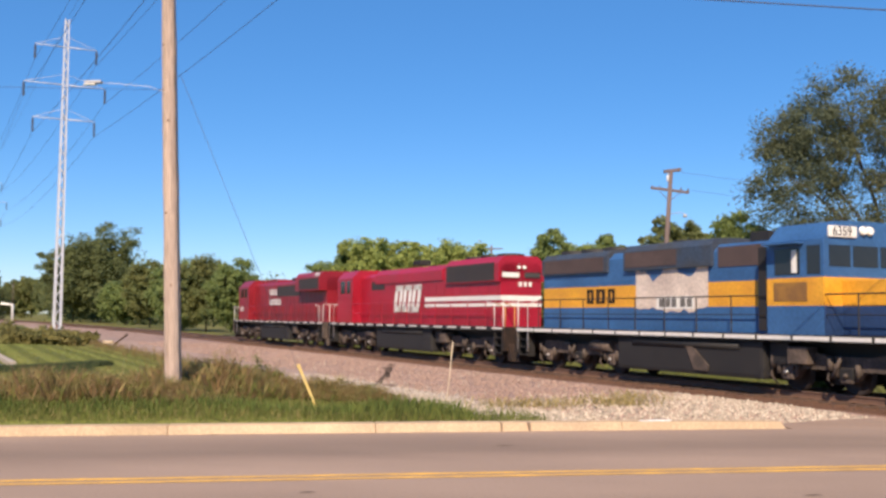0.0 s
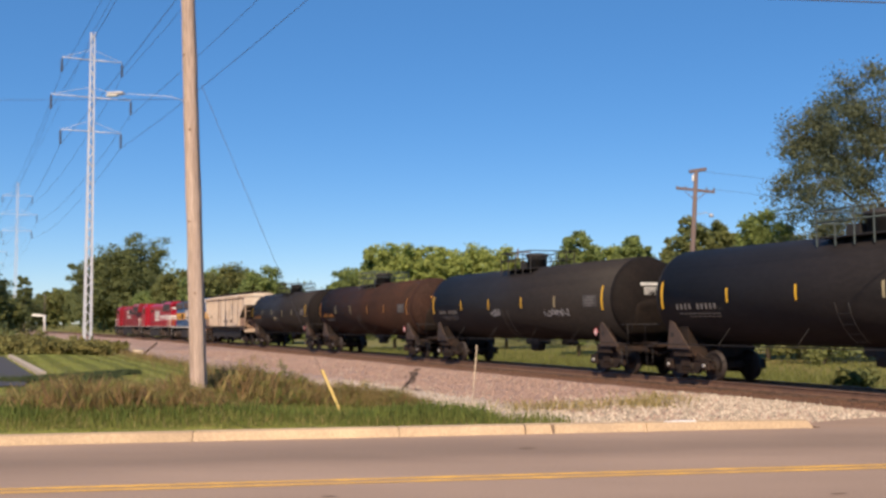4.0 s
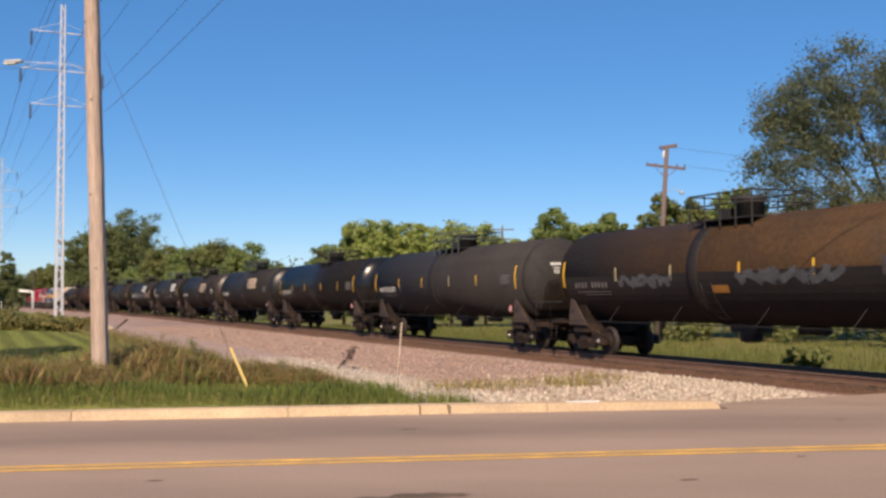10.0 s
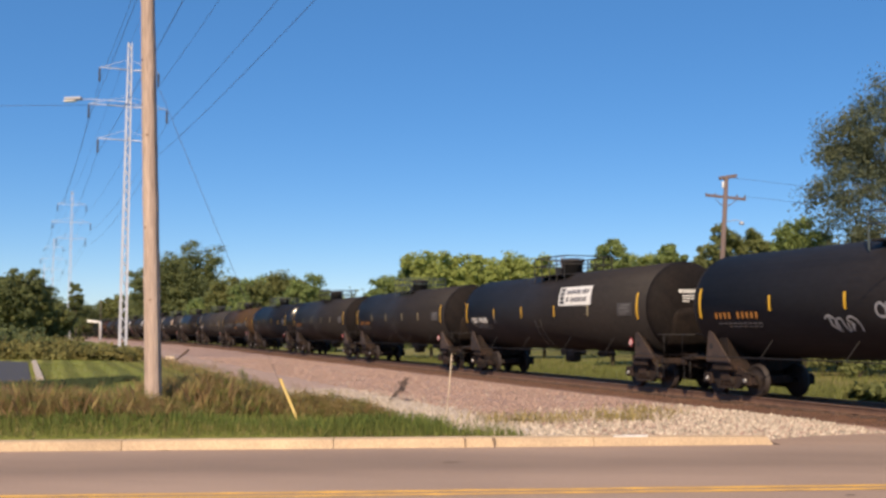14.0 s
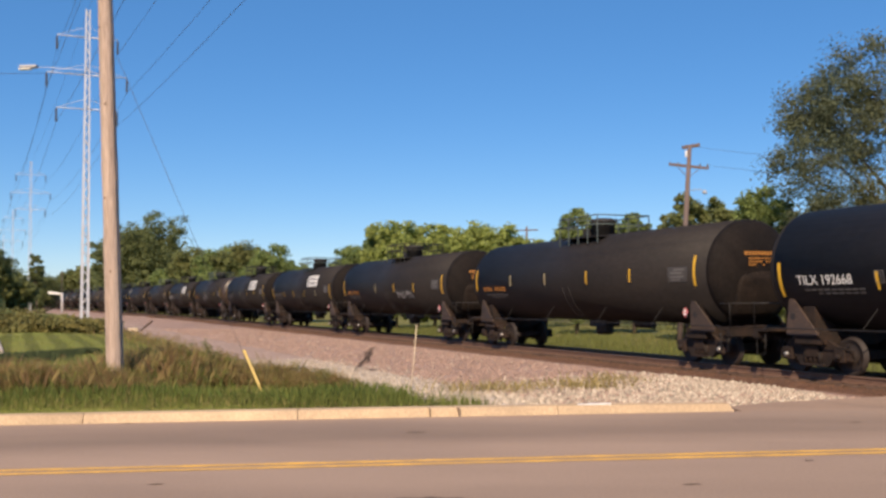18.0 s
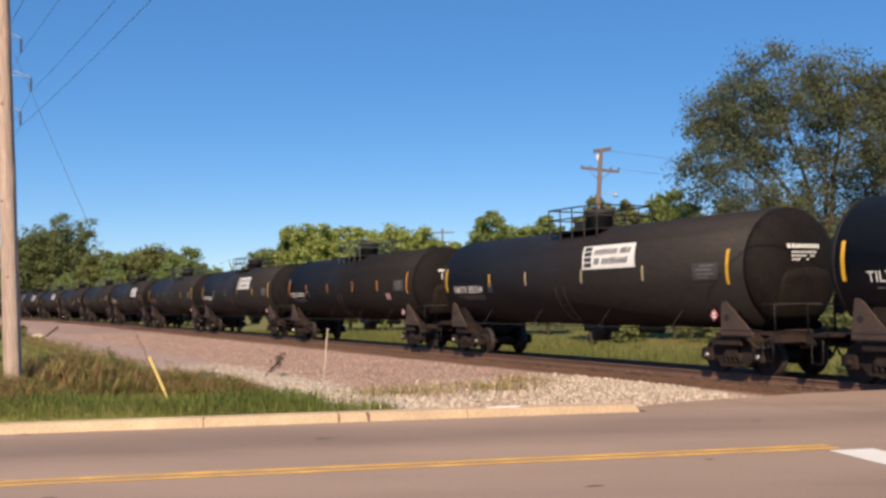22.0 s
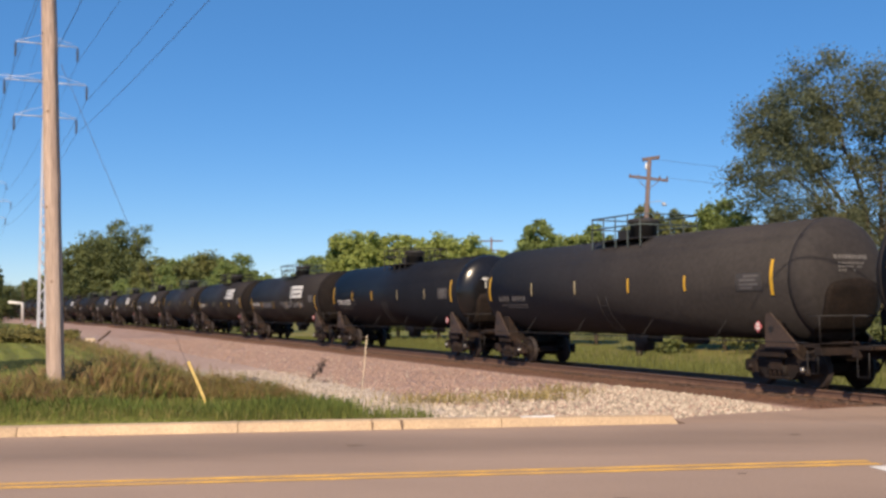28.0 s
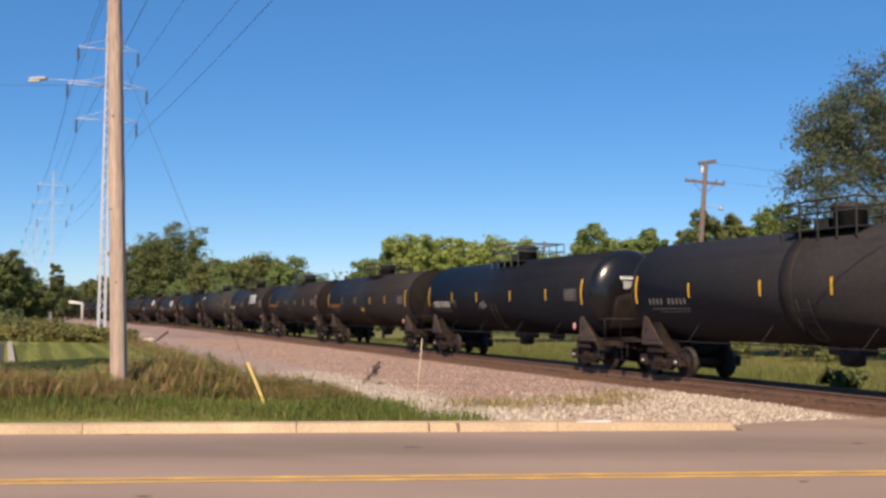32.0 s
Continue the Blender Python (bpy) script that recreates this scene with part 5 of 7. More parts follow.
# ---------------------------------------------------------------- train
LENGTHS = [22.37, 22.15, 20.95, 18.86] + [18.40] * 38
R_T, Z_T = 1.52, 2.64


def run(t):
    """How far the train's head has come along the track."""
    k = t / 32.0
    return 79.87 + 707.5 * k - 11.78 * k * k


SPINNING = []


def truck(car, x, axles, base, r, frame_mat, car_index):
    """A bogie: bolster, two side frames with springs, and wheelsets that turn."""
    span = base * (axles - 1)

    def bolster(bm):
        box(bm, -0.22, 0.22, -1.15, 1.15, 0.42, 0.70, 0.03)
        box(bm, -span / 2 - 0.1, span / 2 + 0.1, -0.35, 0.35, 0.40, 0.60)
        for a in range(axles):
            # brake beams, and the motors of an engine's truck
            ax = -span / 2 + a * base
            if axles == 3:
                box(bm, ax + 0.18, ax + 0.95, -0.55, 0.55, 0.22, 0.85, 0.06)
            else:
                d = 0.62 if ax < 0 else -0.62
                box(bm, ax + d - 0.09, ax + d + 0.09, -0.72, 0.72, 0.26, 0.44, 0.03)
    tk = part("truck", bolster, frame_mat if axles == 2 else STEEL_BK, car, m=pose(x, 0, 0), key=f"truck{axles}{base}")

    def side(bm):
        o = [(-span / 2 - 0.30, 0.36), (-span / 2 - 0.30, 0.62), (-span / 2 + 0.16, 0.70), (-0.45, 0.86), (0.45, 0.86), (span / 2 - 0.16, 0.70), (span / 2 + 0.30, 0.62), (span / 2 + 0.30, 0.36), (span / 2 - 0.2, 0.44), (0.46, 0.20), (-0.46, 0.20), (-span / 2 + 0.2, 0.44)]
        prism(bm, o, -0.07, 0.07)
        for i in (-0.24, -0.08, 0.08, 0.24):
            rod(bm, (i, 0.1, 0.26), (i, 0.1, 0.54), 0.06, 8)
        box(bm, -0.40, 0.40, 0.04, 0.16, 0.20, 0.27, 0.02)
        for a in range(axles):
            ax = -span / 2 + a * base
            box(bm, ax - 0.17, ax + 0.17, -0.09, 0.13, 0.33, 0.66, 0.03)

    def engine_side(bm):
        # a deep cast frame, arched down to each axle box, with springs, brake gear and a strut
        o = [(-span / 2 - 0.62, 0.66), (-span / 2 - 0.62, 0.92), (-span / 2 - 0.30, 1.06), (-1.1, 1.06), (-0.7, 0.98), (0.7, 0.98), (1.1, 1.06), (span / 2 + 0.30, 1.06), (span / 2 + 0.62, 0.92), (span / 2 + 0.62, 0.66)]
        for ax in (span / 2, 0.0, -span / 2):
            o += [(ax + 0.48, 0.62), (ax + 0.30, 0.40), (ax + 0.20, 0.34), (ax - 0.20, 0.34), (ax - 0.30, 0.40), (ax - 0.48, 0.62)]
        prism(bm, o, -0.08, 0.08)
        for a in range(3):
            ax = -span / 2 + a * base
            box(bm, ax - 0.19, ax + 0.19, -0.09, 0.16, 0.32, 0.70, 0.05)
            for d in (-0.34, 0.34):
                rod(bm, (ax + d, 0.11, 0.46), (ax + d, 0.11, 0.80), 0.075, 8)
            rod(bm, (ax + 0.52, 0.14, 0.98), (ax + 0.52, 0.14, 0.62), 0.09, 10)
            path_rod(bm, [(ax + 0.52, 0.16, 0.66), (ax + 0.62, 0.16, 0.40), (ax + 0.50, 0.10, 0.24)], 0.035, 6)
        rod(bm, (0.1, 0.2, 1.0), (0.42, 0.2, 0.42), 0.055, 8)
        path_rod(bm, [(-span / 2 - 0.55, 0.12, 0.9), (-span / 2 - 0.62, 0.12, 0.4), (-span / 2 - 0.48, 0.0, 0.12)], 0.025, 5)
        path_rod(bm, [(span / 2 + 0.55, 0.12, 0.9), (span / 2 + 0.62, 0.12, 0.4), (span / 2 + 0.48, 0.0, 0.12)], 0.025, 5)
    for y in (0.98, -0.98):
        f = part("side_frame", side if axles == 2 else engine_side, frame_mat, tk, m=pose(0, y, 0, 0, 0, 0 if y > 0 else 180), key=f"side{axles}{base}")
        if y > 0:
            for a in range(axles):
                part("bearing_cap", lambda bm: lathe(bm, [(0, 0.07), (0.05, 0.065), (0.085, 0.03)], 12, "y"), BEARING if (a + car_index) % 3 else frame_mat, f, m=pose(-span / 2 + a * base, 0.13 if axles == 2 else 0.16, 0.46 if axles == 2 else 0.51), key="bearing_cap")

    def wheels(bm):
        for y in (0.70, -0.70):
            s = 1 if y > 0 else -1
            prof = [(y - s * 0.065, 0.20), (y - s * 0.065, r + 0.026), (y - s * 0.035, r + 0.026), (y - s * 0.03, r), (y + s * 0.065, r - 0.004), (y + s * 0.068, r - 0.05), (y + s * 0.03, r - 0.09), (y + s * 0.02, 0.20), (y + s * 0.08, 0.15)]
            lathe(bm, prof, 26, "y")
        rod(bm, (0, -1.05, 0), (0, 1.05, 0), 0.085, 10)
        for i in range(3):
            a = i * 2.1
            rod(bm, (0.28 * math.cos(a), 0.745, 0.28 * math.sin(a)), (0.28 * math.cos(a), 0.77, 0.28 * math.sin(a)), 0.03, 6)
    for a in range(axles):
        w = part("wheelset", wheels, WHEEL, tk, m=pose(-span / 2 + a * base, 0, r), key=f"wheelset{r}")
        SPINNING.append((w, car_index, Vector((-span / 2 + a * base, 0, r)), r))
    return tk


def coupler(car, x, material=None):
    s = 1 if x > 0 else -1

    def build(bm):
        box(bm, -0.5, 0.1, -0.08, 0.08, 0.80, 0.95, 0.02)
        box(bm, 0.08, 0.36, -0.16, 0.12, 0.74, 1.0, 0.04)
        path_rod(bm, [(0.0, 0.35, 0.85), (0.2, 0.3, 0.55), (0.4, 0.2, 0.5)], 0.03)
    part("coupler", build, material or UNDER, car, m=pose(x - s * 0.36, 0, 0, 0, 0, 0 if s > 0 else 180), key="coupler")


def arc_patch(bm, x0, x1, a0, a1, r=R_T + 0.012, n=6, zc=Z_T, skew=0.0):
    """A thin skin on the tank's road side; angles in degrees above its middle."""
    rows = []
    for i in range(n + 1):
        a = radians(a0 + (a1 - a0) * i / n)
        rows.append([bm.verts.new((x + skew * (a - radians(a0)), r * math.cos(a), zc + r * math.sin(a))) for x in (x0, x1)])
    for p, q in zip(rows, rows[1:]):
        bm.faces.new((p[0], q[0], q[1], p[1]))
    bmesh.ops.recalc_face_normals(bm, faces=bm.faces)


def scrawl(bm, x0, x1, a0, a1, seed, strokes, w=0.05, loops=True):
    """Tangled spray-can strokes on the tank's side."""
    rng = random.Random(seed)
    r = R_T + 0.014
    for k in range(strokes):
        cx = x0 + (x1 - x0) * (k + 0.5) / strokes
        wx = abs(x1 - x0) / strokes * 0.75
        pts = []
        ph = [rng.uniform(0, 6.28) for _ in range(4)]
        for i in range(15):
            t = i / 14
            x = cx + wx * (0.6 * math.sin(5.5 * t + ph[0]) + 0.35 * math.sin(11 * t + ph[1]))
            a = (a0 + a1) / 2 + (a1 - a0) / 2 * (0.75 * math.sin(7.5 * t + ph[2]) + 0.3 * math.sin(15 * t + ph[3]))
            pts.append((x, a))
        for (xa, aa), (xb, ab) in zip(pts, pts[1:]):
            d = Vector((xb - xa, radians(ab - aa) * r))
            if d.length < 1e-4:
                continue
            q = Vector((-d.y, d.x)).normalized() * w / 2
            v = []
            for x, a, s in ((xa, aa, 1), (xb, ab, 1), (xb, ab, -1), (xa, aa, -1)):
                t = radians(a) + s * q.y / r
                v.append(bm.verts.new((x + s * q.x, r * math.cos(t), Z_T + r * math.sin(t))))
            bm.faces.new(v)
    bmesh.ops.recalc_face_normals(bm, faces=bm.faces)


BULGE = 0.62


def tank_shell(bm, hl):
    lathe(bm, [(-hl - 0.005, R_T), (hl + 0.005, R_T)], 48, "x", (0, 0, Z_T))


def tank_end(bm):
    """A dished head, its rim at the origin, bulging towards -x."""
    prof = [(-BULGE * math.cos(math.pi / 2 * i / 10), max(0.02, R_T * math.sin(math.pi / 2 * i / 10))) for i in range(11)]
    lathe(bm, prof, 48, "x", (0, 0, Z_T))


def head_skin(y, h, off=0.012):
    """A point on the rear head, h above the tank's middle and y to its side, behind the rim."""
    q = min(0.998, math.hypot(y, h) / R_T)
    return Vector((-BULGE * math.sqrt(1 - q * q) - off, y, Z_T + h))


def head_shield(bm):
    rows = []
    for j in range(9):
        h = -1.28 + 1.16 * j / 8
        w = 0.84 if j < 7 else 0.80 if j == 7 else 0.70
        rows.append([bm.verts.new(head_skin(-w + 2 * w * k / 14, h + (0.12 * (1 - (k / 7 - 1) ** 2) if j == 8 else 0), 0.06)) for k in range(15)])
    for p, q in zip(rows, rows[1:]):
        for k in range(14):
            bm.faces.new((p[k], q[k], q[k + 1], p[k + 1])).smooth = True
    r = bmesh.ops.extrude_face_region(bm, geom=bm.faces[:])
    for v in r["geom"]:
        if isinstance(v, bmesh.types.BMVert):
            v.co.x += 0.07
    bmesh.ops.recalc_face_normals(bm, faces=bm.faces)


def as_stuff(ob):
    ob["kind"] = "stuff"
    return ob


def tank_car(i, spec):
    paint, mark, digits, banner, label = spec["paint"], spec["mark"], spec.get("digits", ""), spec.get("banner"), spec["label"]
    car = empty("tank_car", at_pose(0), label, "tank car", "tank cars of the freight train")
    ink = mark
    hl = spec.get("hl", 7.82)
    front, rear = spec.get("ends", (7.6, -7.28))
    part("tank", lambda bm: tank_shell(bm, hl), paint, car, key=f"tank{hl}")
    for s in (1, -1):
        part("tank_head", tank_end, spec.get("head", HEAD_DUST if paint is TANK_BLACK else HEAD_GLOSS if paint in (TANK_GLOSS, TANK_NAVY) else paint) if s < 0 else paint, car, m=pose(hl * s, 0, 0, 0, 0, 0 if s < 0 else 180), key="tank_head")
    # half-height shield over the rear head
    part("head_shield", head_shield, SHIELD, car, "dusty brown shield over the lower head", m=pose(-hl, 0, 0), key="head_shield")
    if spec.get("lower"):
        part("lower_band", lambda bm: arc_patch(bm, -7.5, 7.5, -80, -2, R_T + 0.008, 10), TANK_BLACK, car, "black lower half", key="lower_band")
    # jacket seam
    if spec.get("band"):
        part("jacket_band", lambda bm: lathe(bm, [(0.45, R_T), (0.46, R_T + 0.03), (0.9, R_T + 0.03), (0.91, R_T)], 48, "x", (0, 0, Z_T)), TANK_BLACK, car, key="jacket_band")
    # manway, valves and platform on top
    zt = Z_T + R_T
    dome = part("manway", lambda bm: (lathe(bm, [(zt - 0.1, 0.42), (zt + 0.42, 0.42), (zt + 0.45, 0.5), (zt + 0.52, 0.5), (zt + 0.60, 0.3)], 20, "z"), box(bm, 0.55, 1.05, -0.25, 0.25, zt - 0.1, zt + 0.28, 0.03)), STEEL_BK, car, key="manway")
    part("lid_bolts", lambda bm: [rod(bm, (0.46 * math.cos(a), 0.46 * math.sin(a), zt + 0.5), (0.46 * math.cos(a), 0.46 * math.sin(a), zt + 0.58), 0.03, 6) for a in [k * math.pi / 4 for k in range(8)]], UNDER, dome, key="lid_bolts")
    part("walkway", lambda bm: (box(bm, -1.3, 1.3, 0.5, 1.05, zt - 0.12, zt - 0.08), box(bm, -1.3, 1.3, -1.05, -0.5, zt - 0.12, zt - 0.08)), STEEL_BK, car, key="walkway")

    rmat = RAILING if i % 2 else STEEL_BK
    for y in (1.05, -1.05):
        for x in (-1.3, -0.65, 0.0, 0.65, 1.3):
            part("railing_post", lambda bm: rod(bm, (0, 0, -0.35), (0, 0, 0.62), 0.022, 5), rmat, car, m=pose(x, y, zt), key="railing_post")
        for z in (0.30, 0.62):
            part("railing_bar", lambda bm: rod(bm, (-1.3, 0, 0), (1.3, 0, 0), 0.026, 6), rmat, car, m=pose(0, y, zt + z), key="railing_bar")
    for x in (-1.3, 1.3):
        for z in (0.30, 0.62):
            part("railing_end", lambda bm: rod(bm, (0, -1.05, 0), (0, 1.05, 0), 0.024, 6), rmat, car, m=pose(x, 0, zt + z), key="railing_end")

    def ladder(bm):
        pts = [(R_T + 0.14) * 1.0]
        for x in (-0.25, 0.2):
            path_rod(bm, [(x, (R_T + 0.12) * math.cos(a), Z_T + (R_T + 0.12) * math.sin(a)) for a in [radians(q) for q in (-58, -48, -36, -24, -12)]], 0.011, 5)
        for q in range(-55, -11, 11):
            a = radians(q)
            y, z = (R_T + 0.12) * math.cos(a), Z_T + (R_T + 0.12) * math.sin(a)
            rod(bm, (-0.25, y, z), (0.2, y, z), 0.008, 5)
    part("ladder", ladder, STEEL_BK, car, key="ladder")
    # underframe: end sills, braces, walkway bars
    for s in (1, -1):
        m = pose(0, 0, 0, 0, 0, 0 if s > 0 else 180)
        part("end_sill", lambda bm: (box(bm, 6.2, 8.85, -0.3, 0.3, 0.72, 1.12, 0.02), box(bm, 8.2, 8.75, -1.45, 1.45, 1.02, 1.10), box(bm, 8.55, 8.75, -1.45, 1.45, 0.85, 1.1), box(bm, 6.5, 7.4, -1.25, 1.25, 0.74, 1.05, 0.02)), UNDER, car, m=m, key="end_sill")
        for y in (1, -1):
            tri = [(7.62, 0.95), (7.62, 1.15), (7.50, 1.88), (7.38, 1.88), (6.55, 1.0), (6.55, 0.95)] if s > 0 else [(6.78, 0.95), (6.80, 1.7), (6.86, 1.82), (6.96, 1.82), (7.85, 1.05), (7.85, 0.95)]
            br = part("brace", lambda bm: prism(bm, tri, y * 1.28 - 0.03, y * 1.28 + 0.03), SADDLE, car, "brown triangular brace", m=m, key=f"brace{y}{s}")
            if y == s:
                part("brace_hole", lambda bm: lathe(bm, [(y * 1.312, 0.09), (y * 1.314, 0.09)], 12, "y", (7.38 if s > 0 else 7.0, 0, 1.42)), STEEL_BK, br, key=f"brace_hole{s}")
        part("saddle", lambda bm: (prism(bm, [(-1.15, 0.95), (1.15, 0.95), (1.18, 1.75), (0.95, 1.55), (0.5, 1.3), (-0.5, 1.3), (-0.95, 1.55), (-1.18, 1.75)], 6.75, 7.15, "x")), UNDER, car, m=m, key="saddle")

        def grabs(bm):
            for y in (1.42, -1.42):
                path_rod(bm, [(8.7, y, 1.08), (8.7, y, 1.75), (8.3, y, 1.75)], 0.016, 5)
                path_rod(bm, [(8.62, y, 0.95), (8.62, y, 0.42), (8.3, y, 0.42), (8.3, y, 0.95)], 0.016, 5)
            path_rod(bm, [(8.72, -1.42, 1.75), (8.72, 1.42, 1.75)], 0.016, 5)
        part("grab_iron", grabs, STEEL_BK, car, m=m, key="grab_iron")
        coupler(car, 9.2 * s)
        truck(car, 6.95 * s, 2, 1.78, 0.457, UNDER, i)
    part("brake_wheel", lambda bm: [lathe(bm, [(-8.95, 0.24), (-8.93, 0.27), (-8.9, 0.24)], 18, "x", (0, -0.5, 1.75)), rod(bm, (-8.92, -0.5, 1.75), (-8.7, -0.5, 1.75), 0.03, 6), rod(bm, (-8.75, -0.5, 1.05), (-8.75, -0.5, 1.75), 0.03, 6)], UNDER, car, key="brake_wheel")

    def bars(bm):
        for y in (1.42, -1.42):
            rod(bm, (-8.3, y, 1.12), (8.3, y, 1.12), 0.016, 5)
            for x in (-5.0, -1.8, 1.8, 5.0):
                rod(bm, (x, y, 1.12), (x - 0.28, y * 0.86, 1.62), 0.013, 5)
    part("side_bar", bars, STEEL_BK, car, key="side_bar")
    part("bottom_outlet", lambda bm: (lathe(bm, [(0.62, 0.18), (0.66, 0.3), (1.15, 0.34)], 14, "z"), box(bm, -0.55, 0.55, -0.3, 0.3, 0.9, 1.2, 0.05)), STEEL_BK, car, key="bottom_outlet")
    part("air_tank", lambda bm: rod(bm, (-2.6, -0.3, 1.0), (-1.6, -0.3, 1.0), 0.12, 10), STEEL_BK, car, key="air_tank_small")
    # reflectors
    ysh = spec.get("low", 0)
    smat = spec.get("stripe", STRIPE_Y)
    if spec.get("stripes", True):
        for x in (front, rear):
            part("reflector", lambda bm: arc_patch(bm, x - 0.052, x + 0.052, -15 + ysh, 18 + ysh, n=8), smat, car, key=f"refl{x}{ysh}")
        for k, x in enumerate(spec.get("mids", (4.45, 1.65, -1.3, -3.95) if spec.get("letters") != "CTCX" and paint is not TANK_NAVY else (4.65, 1.85, -1.5, -4.6))):
            pale = spec["pale"] if "pale" in spec else (int(x) + i) % 3 == 0
            part("reflector", lambda bm: arc_patch(bm, x - 0.042, x + 0.042, -9 + ysh, 7 + ysh), STRIPE_W if pale else smat, car, key=f"reflm{x}{ysh}")
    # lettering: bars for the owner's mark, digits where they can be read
    a = radians(-6)
    ang = a

    def at_side(x, deg):
        t = radians(deg)
        return on_side(x, Z_T + (R_T + 0.02) * math.sin(t), (R_T + 0.02) * math.cos(t), t)

    if digits:
        as_stuff(put("car_number", text_mesh(spec["letters"] + " " + digits, 0.34, ink), car, at_side(spec.get("nx", 7.0), spec.get("na", -12.5))))
    else:
        def nums(bm):
            for k in range(10):
                if k != 4:
                    x = 6.9 - k * 0.2
                    arc_patch(bm, x - 0.11, x, -16, -9.2, R_T + 0.013, 1)
        as_stuff(part("car_number", nums, ink if ink is not DECAL_W else DECAL_GREY, car, m=pose(spec.get("nx", 7.0) - 7.0, 0, 0), key="car_number"))

    def small(bm):
        for k in range(9):
            arc_patch(bm, 6.8 - k * 0.22 - 0.18, 6.8 - k * 0.22, -22, -20.6, R_T + 0.013, 1)
            if k > 1:
                arc_patch(bm, 6.8 - k * 0.22 - 0.16, 6.8 - k * 0.22, -25.4, -24.2, R_T + 0.013, 1)
    as_stuff(part("small_print", small, DECAL_GREY, car, key="small_print"))

    if digits:
        def symbol(bm):
            for x0, x1, b0, b1 in ((4.24, 4.52, -6.2, -5.2), (4.24, 4.52, -16, -15), (4.24, 4.27, -16, -5.2), (4.49, 4.52, -16, -5.2), (4.32, 4.43, -8.6, -7.6), (4.32, 4.35, -13.5, -8)):
                arc_patch(bm, x0, x1, b0, b1, R_T + 0.013, 2)
        part("symbol_box", symbol, DECAL_GREY, car, "small grey stencilled box", m=pose(spec.get("nx", 7.0) - 7.0, 0, 0), key="symbol_box")

    def stencil(bm):
        for x0, x1, b0, b1 in ((-0.28, -0.82, 2.5, 4.5), (-0.14, -0.72, -1.5, 0.8), (-0.12, -0.80, -5.4, -3.4), (-0.16, -0.6, -8.4, -6.8)):
            arc_patch(bm, x1, x0, b0, b1, R_T + 0.013, 2)
    sx = rear + spec.get("sx", 1.28)
    part("stencil_panel", lambda bm: arc_patch(bm, -0.95, 0.0, -10.5, 6.5, R_T + 0.008, 4), STENCIL_BG, car, m=pose(sx, 0, 0), key="stencil_panel")
    as_stuff(part("data_stencil", stencil, spec.get("stencil", DECAL_GREY), car, m=pose(sx, 0, 0), key="data_stencil"))

    # data lines on the rear head's shoulder
    def shoulder(bm):
        rng = random.Random(6)
        for h, t, y0, y1, g in ((0.46, 0.10, 0.60, -0.36, 0.12), (0.34, 0.045, 0.50, -0.26, 0.10), (0.25, 0.045, 0.50, -0.22, 0.10), (0.16, 0.045, 0.50, -0.02, 0.10)):
            y = y0
            while y > y1:
                w = g * rng.uniform(0.7, 1.1)
                if rng.random() > 0.12:
                    vs = [bm.verts.new(head_skin(a, b)) for a, b in ((y, h), (y - w * 0.75, h), (y - w * 0.75, h + t), (y, h + t))]
                    bm.faces.new(vs)
                y -= w
        bmesh.ops.recalc_face_normals(bm, faces=bm.faces)
    as_stuff(part("head_lettering", shoulder, ink, car, m=pose(-hl, 0, 0), key="head_lettering"))
    pl = part("placard", lambda bm: prism(bm, [(0, 1.33), (0.14, 1.48), (0, 1.63), (-0.14, 1.48)], 1.34, 1.36), PLACARD, car, "red and white diamond placard", m=pose(spec.get("pl", -6.6), 0, 0), key="placard")
    part("placard_text", lambda bm: (box(bm, -0.05, 0.05, 1.362, 1.366, 1.49, 1.57), box(bm, -0.07, 0.07, 1.362, 1.366, 1.41, 1.46)), DECAL_W, pl, key="placard_text")
    # company banner, drawn as plain shapes
    lift = spec.get("lift", 0)
    if banner:
        bn = part("banner", lambda bm: arc_patch(bm, -2.5, 0.0, 6 + lift, 34 + lift, R_T + 0.02, 10, skew=0.46), banner, car, "printed banner sheet on the tank", m=pose(spec.get("bx", -2.0), 0, 0), key=f"banner{lift}")
        part("banner_block", lambda bm: [arc_patch(bm, -0.44 + 0.05 * k, -0.08 + 0.05 * k, 8.2 + lift + k * 6.4, 13.0 + lift + k * 6.4, R_T + 0.026, 3, skew=0.46) for k in range(4)], DECAL_BK, bn, key=f"banner_block{lift}")

        def lines(bm):
            rng = random.Random(5)
            for row, (b0, b1) in enumerate(((22.0 + lift, 29.0 + lift), (11.0 + lift, 18.0 + lift))):
                x = -0.44 - 0.09 * row
                while x > -2.1 - 0.09 * row:
                    w = rng.uniform(0.06, 0.10)
                    v = []
                    for xx, dg in ((x, b0), (x - w, b0), (x - w - 0.01, b1 - rng.choice((0, 0, 1.6))), (x - 0.01, b1)):
                        q = radians(dg)
                        v.append(bm.verts.new((xx, (R_T + 0.026) * math.cos(q), Z_T + (R_T + 0.026) * math.sin(q))))
                    bm.faces.new(v)
                    x -= w + 0.035 + (0.12 if rng.random() < 0.12 else 0)
        as_stuff(part("banner_print", lines, DECAL_INK, bn, key=f"banner_print{lift}"))
    for n, (x0, x1, b0, b1, seed, st, w, mt) in enumerate(spec.get("graffiti", ())):
        part("graffiti", lambda bm: scrawl(bm, x0, x1, b0, b1, seed, st, w), mt, car, "spray-painted scrawl", key=f"graffiti{i}_{n}")
    if spec.get("plate"):
        x0, x1, b0, b1, mt = spec["plate"]
        part("panel", lambda bm: arc_patch(bm, x0, x1, b0, b1, R_T + 0.014, 4), mt, car, key=f"panel{i}")
    return car


